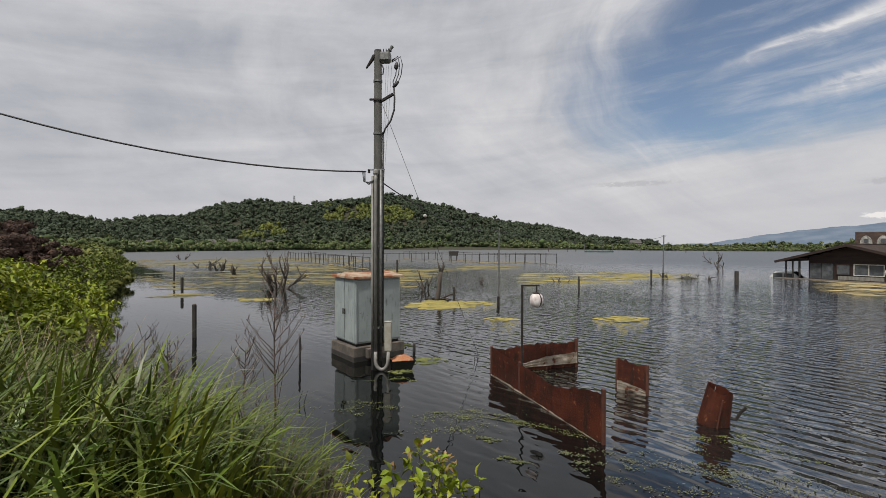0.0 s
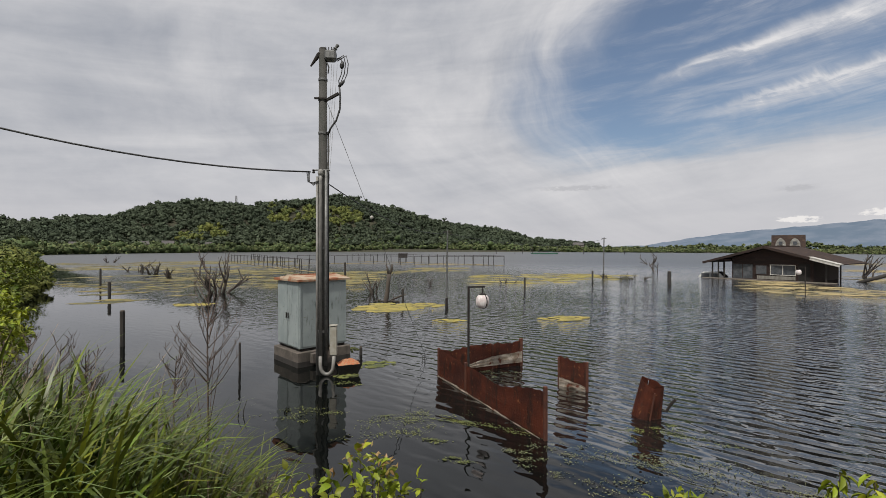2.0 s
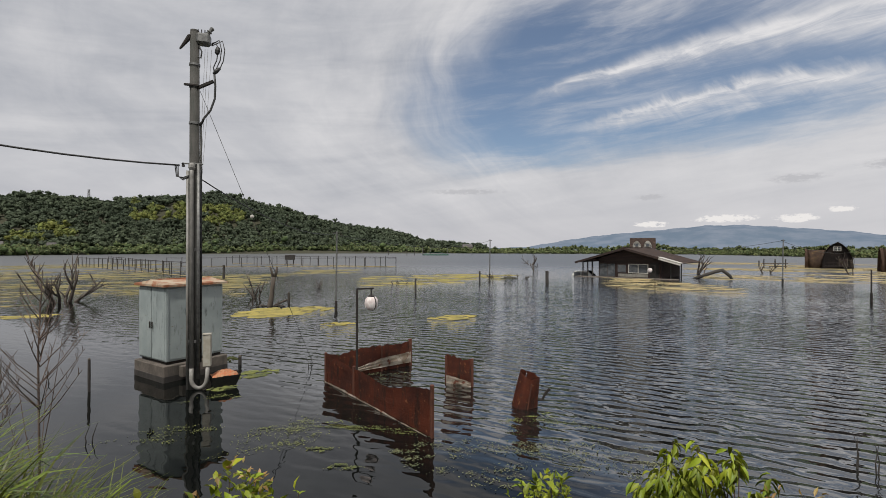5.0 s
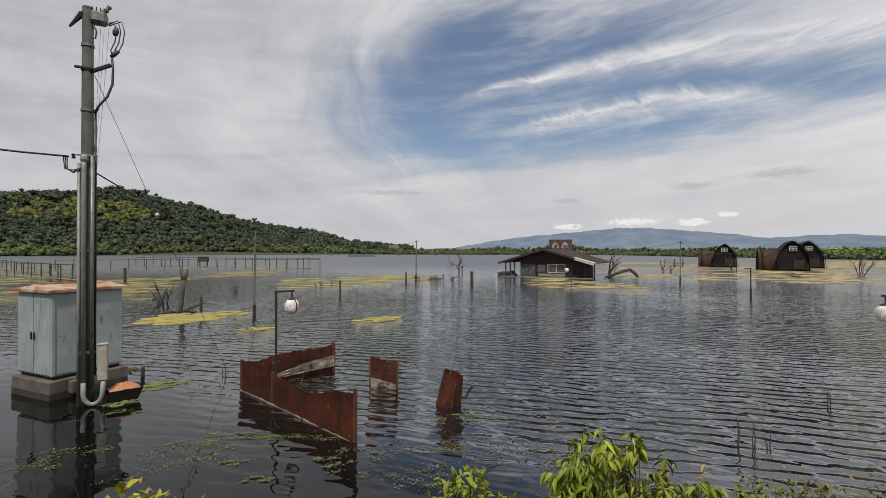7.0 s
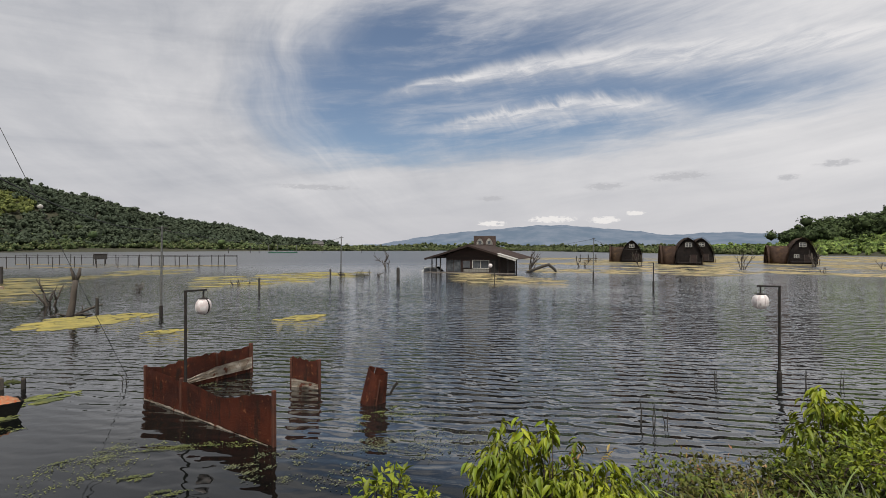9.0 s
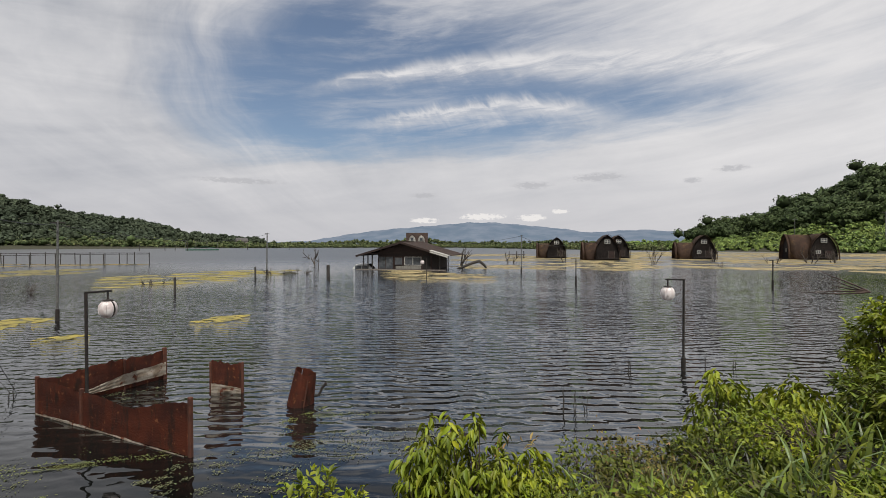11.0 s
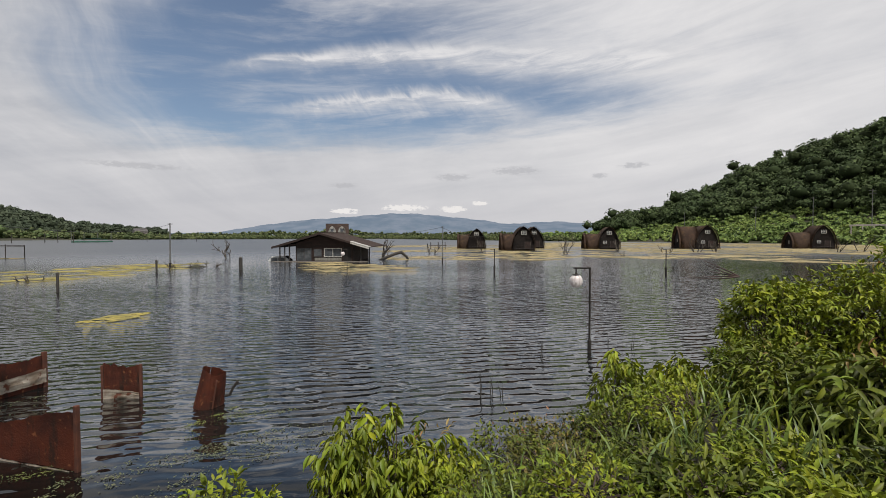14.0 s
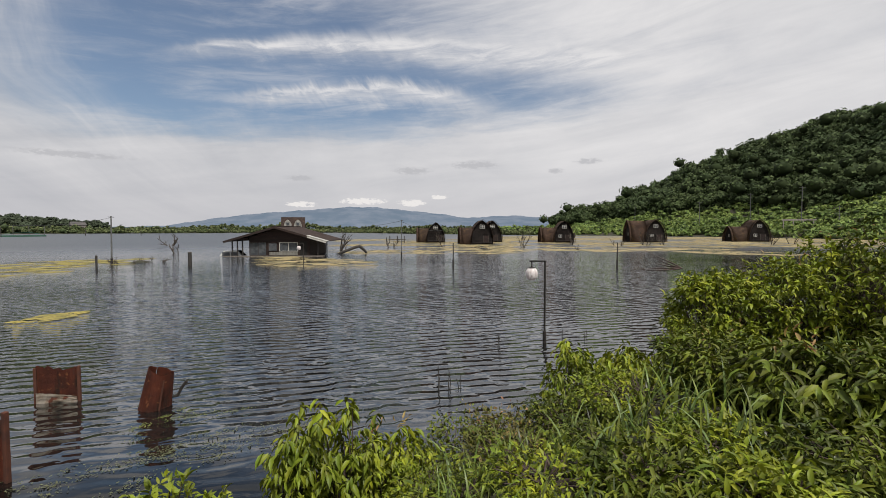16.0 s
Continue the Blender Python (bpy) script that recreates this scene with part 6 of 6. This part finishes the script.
def shrub(x, y, tall, wide, clusters, per, length, width, mat, seed, droop=0.25, label="", deep=1.0, young=0.0, lean=(0.0, 0.0), fill=0.5, z=None, twig=0.006, cluster=0.10):
    """A shrub: stems fan out from the base to leaf clusters spread through an uneven crown."""
    g = np.random.default_rng(seed)
    z0 = float(height(np.array([x]), np.array([y]))[0]) if z is None else z
    t = thing("shrub", label, "shrub", pose(x, y, z0 - 0.05), "bank shrubs")
    u = g.normal(size=(clusters, 3))
    u /= np.linalg.norm(u, axis=1, keepdims=True)
    rad = g.uniform(fill, 1.0, (clusters, 1)) ** 0.6
    c = u * rad * np.array([wide, wide * deep, tall * 0.46]) + np.array([lean[0], lean[1], tall * 0.56])
    bump = 1 + 0.22 * np.array([noise.noise(Vector(p) * 1.6 + Vector((seed, 0, 0))) for p in c.tolist()])
    c = c * bump[:, None]
    c[:, 2] = np.maximum(c[:, 2], 0.06)
    bm = bmesh.new()
    for k in range(clusters):
        if k % 2 and clusters > 60:
            continue
        p = Vector(c[k])
        base = Vector((lean[0] * 0.1 + g.normal() * wide * 0.12, g.normal() * wide * 0.12, 0))
        mid = base.lerp(p, 0.5) + Vector((0, 0, 0.10 * tall))
        tube([base, mid, p], [twig * 1.7, twig * 1.2, twig * 0.5], 4, bm, False)
    part("stem", bm, M["bark"], t)
    # each shoot carries its leaves in a spiral, the outermost upright, the rest spreading and sagging
    axis = u * np.array([1, 1, 0.5]) + np.array([0, 0, 0.55]) + g.normal(size=(clusters, 3)) * 0.35
    axis /= np.linalg.norm(axis, axis=1, keepdims=True)
    side = np.cross(axis, g.normal(size=(clusters, 3)))
    side /= np.linalg.norm(side, axis=1, keepdims=True)
    over = np.cross(axis, side)
    q = (np.arange(per) + 0.5) / per
    phi = np.arange(per) * 2.4
    ring = side[:, None] * np.cos(phi)[None, :, None] + over[:, None] * np.sin(phi)[None, :, None]
    run = max(length * 1.5, cluster * 2.2)
    at = (c[:, None] + axis[:, None] * ((q - 0.7) * run)[None, :, None] + g.normal(size=(clusters, per, 3)) * cluster * 0.22).reshape(-1, 3)
    way = (ring * (1.15 - 0.6 * q)[None, :, None] + axis[:, None] * (0.25 + 0.7 * q)[None, :, None] + g.normal(size=(clusters, per, 3)) * 0.28).reshape(-1, 3)
    v, f = leaf_mesh(at, way, length, width, g, droop)
    ob = raw("foliage", v, f, M[mat])
    ob.parent = t
    if young:
        k = max(1, int(clusters * young))
        pick = np.argsort(-c[:, 2])[:k]
        at = np.repeat(c[pick], 4, 0) + g.normal(size=(k * 4, 3)) * cluster * 0.5 + np.array([0, 0, cluster])
        v, f = leaf_mesh(at, g.normal(size=(k * 4, 3)) + np.array([0, 0, 0.8]), length * 0.7, width * 0.8, g, 0.0)
        ob = raw("young_foliage", v, f, M["leaf_red"])
        ob.parent = t
        ob["label"] = "reddish young leaves"
    return t


def bush(az, r, top, wide, *rest, **more):
    """A shrub set by its bearing and distance from the path, with its crown's top at that height over the water."""
    x, y = polar(az, r)
    ground = float(height(np.array([x]), np.array([y]))[0])
    return shrub(round(x, 2), round(y, 2), (top - max(ground, -0.1) + 0.05) * 0.83, wide * 0.88, *rest, z=max(ground, -0.1), **more)


LIGHT, MID = "leaf_light", "leaf_mid"
# saplings in front of the eye
bush(11.5, 3.3, 2.02, 0.32, 36, 5, 0.09, 0.52, LIGHT, 71, 0.1, "sparse yellow-green sapling with rounded leaves", 0.8, 0.0, fill=0.15, cluster=0.05)
bush(4.5, 3.3, 2.1, 0.40, 64, 6, 0.095, 0.58, LIGHT, 72, 0.1, "leafy yellow-green sapling with red young leaves", 0.8, 0.15, fill=0.15, cluster=0.05)
bush(-1.5, 3.4, 1.8, 0.25, 18, 5, 0.08, 0.5, LIGHT, 70, 0.1, "small leafy sapling by the water", 0.8, 0.0, fill=0.15, cluster=0.05)
bush(-31.5, 3.5, 1.84, 0.55, 85, 7, 0.085, 0.45, LIGHT, 73, -0.15, "bright green sapling with upright leaves", 0.8, 0.0, fill=0.2, cluster=0.05)
bush(-45.0, 4.0, 1.93, 0.40, 80, 13, 0.115, 0.34, LIGHT, 74, 1.1, "shrub with drooping pale green leaves over the water", 0.8, 0.0, fill=0.3, cluster=0.06)
bush(-50.5, 4.1, 2.0, 0.58, 110, 13, 0.115, 0.34, LIGHT, 75, 1.1, "drooping shrub with long pale green leaves", 0.8, 0.0, fill=0.3, cluster=0.06)
bush(-56.0, 4.2, 1.62, 0.45, 90, 12, 0.105, 0.34, LIGHT, 69, 1.0, "low shrub with drooping pale green leaves", 0.8, 0.06, fill=0.3, cluster=0.06)
# thicket on the bank
bush(-64.5, 4.6, 1.48, 0.55, 150, 13, 0.055, 0.5, MID, 76, 0.2, "fine-leaved green shrub by the water's edge", 1.0, 0.05)
bush(-70.5, 4.8, 1.56, 0.65, 190, 13, 0.055, 0.5, "leaf_bronze", 77, 0.2, "dense fine-leaved shrub turning bronze", 1.0, 0.03)
bush(-77.5, 4.9, 1.62, 0.70, 200, 13, 0.06, 0.45, MID, 78, 0.2, "dense green shrub on the bank", 1.0)
bush(-76.5, 6.3, 2.0, 0.50, 90, 12, 0.125, 0.34, LIGHT, 79, 1.1, "shrub with long drooping leaves reaching over the water", 0.8, 0.0)
bush(-82.5, 6.2, 1.95, 0.60, 110, 12, 0.125, 0.34, LIGHT, 68, 1.1, "long-leaved drooping shrub over the bank", 0.8, 0.0)
bush(-91.0, 7.4, 2.95, 0.75, 230, 13, 0.10, 0.40, LIGHT, 80, 0.35, "tall leafy bush of bright green leaves", 1.0, 0.0)
bush(-89.4, 7.2, 3.0, 0.55, 150, 12, 0.10, 0.40, LIGHT, 58, 0.35, "tall leafy bush at the edge of the thicket", 1.0, 0.0)
bush(-89.5, 6.6, 2.25, 0.55, 150, 12, 0.06, 0.40, MID, 67, 0.2, "grey-green fine-leaved bush beside taller one", 1.0, 0.0)
bush(-95.0, 7.8, 2.95, 0.85, 240, 13, 0.095, 0.38, LIGHT, 81, 0.35, "tall bright green bush in full leaf", 1.0, 0.02)
bush(-100.0, 8.2, 3.25, 1.05, 260, 13, 0.10, 0.38, LIGHT, 82, 0.3, "tall spreading bush of bright green leaves", 1.0, 0.02)
bush(-105.0, 8.4, 3.45, 1.25, 260, 13, 0.10, 0.38, MID, 84, 0.3, "tall green bush behind others", 1.0)
bush(-92.0, 5.6, 2.20, 0.75, 200, 13, 0.10, 0.32, MID, 83, 0.5, "bush with long green leaves", 1.0, 0.01)
bush(-99.0, 5.3, 2.25, 0.80, 170, 13, 0.16, 0.32, MID, 87, 0.9, "bush with large pointed leaves and reddish tips", 1.0, 0.025)
bush(-107.0, 5.6, 2.5, 0.95, 200, 13, 0.115, 0.32, MID, 88, 0.4, "large-leaved dark green bush", 1.0)
bush(-84.0, 5.0, 1.75, 0.70, 200, 13, 0.06, 0.42, LIGHT, 85, 0.2, "bright fine-leaved shrub amid grass", 1.0)
bush(-72.0, 3.9, 1.42, 0.60, 170, 13, 0.055, 0.40, "leaf_bronze", 86, 0.2, "low bronze-green weeds and shrub on the bank", 1.0, 0.04)
bush(-83.0, 3.9, 1.58, 0.60, 170, 13, 0.06, 0.40, MID, 66, 0.2, "low leafy shrub on the bank", 1.0)
bush(-94.0, 4.1, 1.75, 0.65, 180, 13, 0.08, 0.36, LIGHT, 65, 0.3, "low bright shrub with narrow leaves", 1.0)
bush(-62.0, 3.7, 1.30, 0.50, 120, 12, 0.06, 0.36, LIGHT, 64, 0.2, "low yellow-green weeds by the water", 1.0)
bush(-104.0, 4.2, 1.95, 0.65, 160, 13, 0.10, 0.30, MID, 63, 0.3, "low dark leafy shrub", 1.0)
bush(-66.0, 3.0, 1.62, 0.40, 90, 12, 0.06, 0.40, MID, 62, 0.2, "low green weeds on top of the bank", 1.0)
bush(-76.0, 3.1, 1.78, 0.45, 110, 12, 0.06, 0.40, LIGHT, 61, 0.2, "low bright green weeds beside the path", 1.0)
bush(-87.0, 3.2, 1.85, 0.45, 110, 12, 0.09, 0.30, MID, 60, 0.3, "low narrow-leaved weeds beside the path", 1.0)
bush(-97.0, 3.4, 1.9, 0.45, 110, 12, 0.09, 0.32, LIGHT, 59, 0.3, "bright narrow-leaved weeds beside the path", 1.0)
# the other way along the bank
for k, (x, y, h, w, m) in enumerate(((-8.2, 8.6, 1.6, 1.1, LIGHT), (-9.6, 9.9, 1.8, 1.2, LIGHT), (-10.8, 11.5, 1.7, 1.3, LIGHT), (-7.9, 7.4, 1.2, 1.0, MID), (-12.6, 13.8, 1.7, 1.5, LIGHT), (-9.8, 8.4, 1.5, 1.2, LIGHT), (-11.8, 11.0, 1.8, 1.4, LIGHT))):
    shrub(x, y, h, w, 170, 10, 0.17, 0.5, m, 90 + k, 0.3, "broad-leaved green shrub overhanging the shore", 1.0)
for k, (x, y, h, w) in enumerate(((-16.5, 18.0, 1.7, 1.8), (-19.5, 21.5, 1.6, 1.9), (-23.5, 27.0, 1.5, 2.0), (-27.5, 32.5, 1.5, 2.2), (-33, 39.5, 1.4, 2.4), (-20.5, 18.5, 1.0, 2.2))):
    shrub(x, y, h, w, 150, 10, 0.22, 0.6, MID, 110 + k, 0.3, "green shrub farther along the shore", 1.0, twig=0.012, cluster=0.2)


def dry_weed(x, y, tall, seed, arms=7):
    rng = random.Random(seed)
    z = float(height(np.array([x]), np.array([y]))[0])
    t = thing("dry_weed", "tall dry brown weed stalk with bare branching head", "dry weed", pose(x, y, max(z, 0) - 0.05), "dry weed stalks")
    bm = tube([(0, 0, 0), (0.02, 0, tall * 0.4), (0.0, 0.02, tall * 0.75), (0.04, 0, tall)], [0.013, 0.010, 0.007, 0.003], 5)
    part("stalk", bm, M["dry_stalk"], t)
    bm = bmesh.new()
    for k in range(arms * 4):
        q = rng.uniform(0.5, 0.98)
        a = rng.uniform(0, 6.28)
        ln = tall * 0.26 * (1.15 - q) + 0.12
        p = Vector((0.03 * q, 0, tall * q))
        d = Vector((math.cos(a), math.sin(a), 1.3)).normalized()
        e = p + d * ln
        tube([p, p.lerp(e, 0.5) + Vector((0, 0, -0.02)), e], [0.005, 0.004, 0.002], 4, bm, False)
        for j in range(3):
            s = p.lerp(e, rng.uniform(0.5, 1))
            tube([s, s + Vector((rng.uniform(-.04, .04), rng.uniform(-.04, .04), 0.06))], [0.003, 0.002], 3, bm, False)
    for k in range(arms // 2):
        a = rng.uniform(0, 6.28)
        p = Vector((0.01, 0, tall * rng.uniform(0.2, 0.4)))
        e = p + Vector((math.cos(a) * 0.28, math.sin(a) * 0.28, tall * 0.42))
        tube([p, p.lerp(e, 0.5) + Vector((0, 0, -0.06)), e], [0.005, 0.004, 0.002], 4, bm, False)
    part("seed_head", bm, M["dry_stalk"], t)


for row in ((-1.95, 4.6, 2.72, 1, 9), (-2.42, 4.9, 1.95, 2), (-3.3, 5.0, 1.5, 3), (-1.3, 4.3, 0.9, 4), (-4.1, 5.3, 1.4, 5), (-0.6, 4.0, 0.7, 6), (0.9, 3.9, 0.8, 7), (-2.9, 4.3, 1.35, 8), (-3.7, 5.1, 1.7, 9, 4), (-4.5, 5.7, 1.9, 10, 4), (-5.2, 6.2, 1.6, 11, 4), (-3.2, 4.7, 1.2, 12, 5), (-6.0, 7.0, 1.8, 13, 4)):
    dry_weed(*row)


def water_twig(x, y, h, seed):
    rng = random.Random(seed)
    t = thing("water_twig", "thin dark twig poking out of the water", "twig", pose(x, y, -0.1), "twigs in the water")
    for k in range(2):
        dx = rng.uniform(-0.1, 0.1)
        part("stem", tube([(dx, 0, 0), (dx + rng.uniform(-.05, .05), 0, h * 0.6), (dx + rng.uniform(-.12, .12), 0, h + 0.1)], [0.012, 0.009, 0.003], 5), M["post_wood"], t)


for k, row in enumerate(((8.08, 4.41, 0.43), (8.30, 4.32, 0.23), (11.32, 4.84, 0.35), (11.59, 4.96, 0.30), (12.9, 3.6, 0.45), (7.9, 4.6, 0.5), (13.8, 3.2, 0.3), (-3.2, 9.0, 0.3), (0.35, 13.05, 0.35), (-5.6, 13.2, 0.3))):
    water_twig(*row, 200 + k)


def bare_branch():
    t = thing("dead_branch", "bare dark branches sticking out of the bush", "branch", pose(6.97, 0.30, 2.16))
    rng = random.Random(5)
    for k in range(5):
        bm = bmesh.new()
        branch(bm, (0, 0, 0.5), (-0.1 - 0.06 * k, 1.0, 0.5 - 0.17 * k), rng.uniform(0.35, 0.6), 0.010, rng, 0, 0.12, 2)
        part("branch", bm, M["bark"], t)


bare_branch()


# ---- far small things ----
def roadside_pole(az, r, h, arms=2):
    x, y = polar(az, r)
    z = float(height(np.array([x]), np.array([y]))[0])
    t = thing("utility_pole", "grey utility pole with crossarms at the foot of the hill", "utility pole", pose(x, y, z, 0, 0, az), "hillside utility poles")
    part("shaft", tube([(0, 0, -0.5), (0, 0, h)], [0.15, 0.10], 8), M["steel"], t)
    for k in range(arms):
        part("crossarm", box(1.8, 0.1, 0.1, (0, 0, h - 0.5 - 0.9 * k)), M["steel"], t)


for row in ((-96.8, 196, 13.5), (-92.6, 206, 13.0, 1), (-88.0, 215, 11.0, 1), (-81.5, 232, 10.5, 1), (-99.6, 190, 6.0, 1)):
    roadside_pole(*row)


def culvert():
    x, y = polar(-96.6, 190)
    z = float(height(np.array([x]), np.array([y]))[0])
    t = thing("guard_rail", "pale concrete guard rail at the foot of the hill", "guard rail", pose(x, y, z + 2.5, 0, 0, -96))
    part("rail", box(9, 0.25, 0.5, (0, 0, 0.9), 0.03), M["house_wall"], t)
    for k in range(4):
        part("post", box(0.3, 0.25, 3.2, (-4 + 2.6 * k, 0, -2.3)), M["house_wall"], t)


culvert()


def far_house(az, r, w, h, roof="far_roof"):
    x, y = polar(az, r)
    t = thing("far_house", "small pale house with grey roof on the far shore", "house", pose(x, y, 1.2, 0, 0, az + 10), "houses on the far shore")
    part("wall", box(w, w * 0.7, h, (0, 0, 0)), M["house_wall"], t)
    bm = bmesh.new()
    v = [bm.verts.new(p) for p in ((-w * .55, -w * .42, h), (w * .55, -w * .42, h), (w * .55, w * .42, h), (-w * .55, w * .42, h), (-w * .5, 0, h * 1.5), (w * .5, 0, h * 1.5))]
    for f in ((0, 1, 5, 4), (2, 3, 4, 5), (1, 2, 5), (3, 0, 4), (0, 3, 2, 1)):
        bm.faces.new([v[i] for i in f])
    part("roof", bm, M[roof], t)
    for k in (-0.25, 0.25):
        part("window", box(w * 0.18, 0.1, h * 0.35, (k * w, -w * 0.35 - 0.03, h * 0.35)), M["dark"], t)


for k, (az, r, w, h) in enumerate(((38.6, 352, 6, 3.6), (35.2, 372, 5, 4), (29.5, 384, 6, 4.6), (27.3, 398, 8, 5), (26.2, 392, 4, 3.4), (23.4, 410, 5, 4.6), (-20.2, 440, 9, 5), (7.0, 450, 6, 3.5))):
    far_house(az, r, w, h)


def hill_tower():
    x, y = polar(20.6, R_L)
    z = float(height(np.array([x]), np.array([y]))[0])
    t = thing("radio_tower", "thin grey radio tower on the wooded ridge", "tower", pose(x, y, z))
    for sx, sy in ((-1, -1), (1, -1), (1, 1), (-1, 1)):
        part("leg", tube([(sx * 1.2, sy * 1.2, 0), (sx * 0.6, sy * 0.6, 18)], 0.22, 5), M["steel"], t)
    for k in range(6):
        part("brace", box(2.2 - 0.2 * k, 2.2 - 0.2 * k, 0.35, (0, 0, 4 + 2.6 * k)), M["steel"], t)


hill_tower()


def green_barge():
    t = thing("net_barge", "green netted work barge moored far out on the lake", "barge", pose(74, 254, 0, 0, 0, -15))
    part("hull", box(15, 4, 0.8, (0, 0, -0.2), 0.1), M["net"], t)
    bm = bmesh.new()
    bmesh.ops.create_grid(bm, x_segments=16, y_segments=5, size=0.5)
    for v in bm.verts:
        v.co = Vector((v.co.x * 14, v.co.y * 3.6, 0.7 + 1.4 * (1 - (2 * v.co.x) ** 2) * (0.7 + 0.5 * noise.noise(v.co * 9))))
    part("net_heap", bm, M["net"], t, "heap of green nets")
    for x in (-7.5, -3, 2, 7):
        part("mast", tube([(x, 0, 0), (x, 0, 4.5)], 0.12, 5), M["steel"], t)


green_barge()
for k, (x, y, h) in enumerate(((62, 256, 4.5), (66, 250, 4.0), (95, 250, 3.0), (58, 258, 4.0), (48, 262, 3.4), (112, 236, 2.4))):
    stake(x, y, h, 0.14)
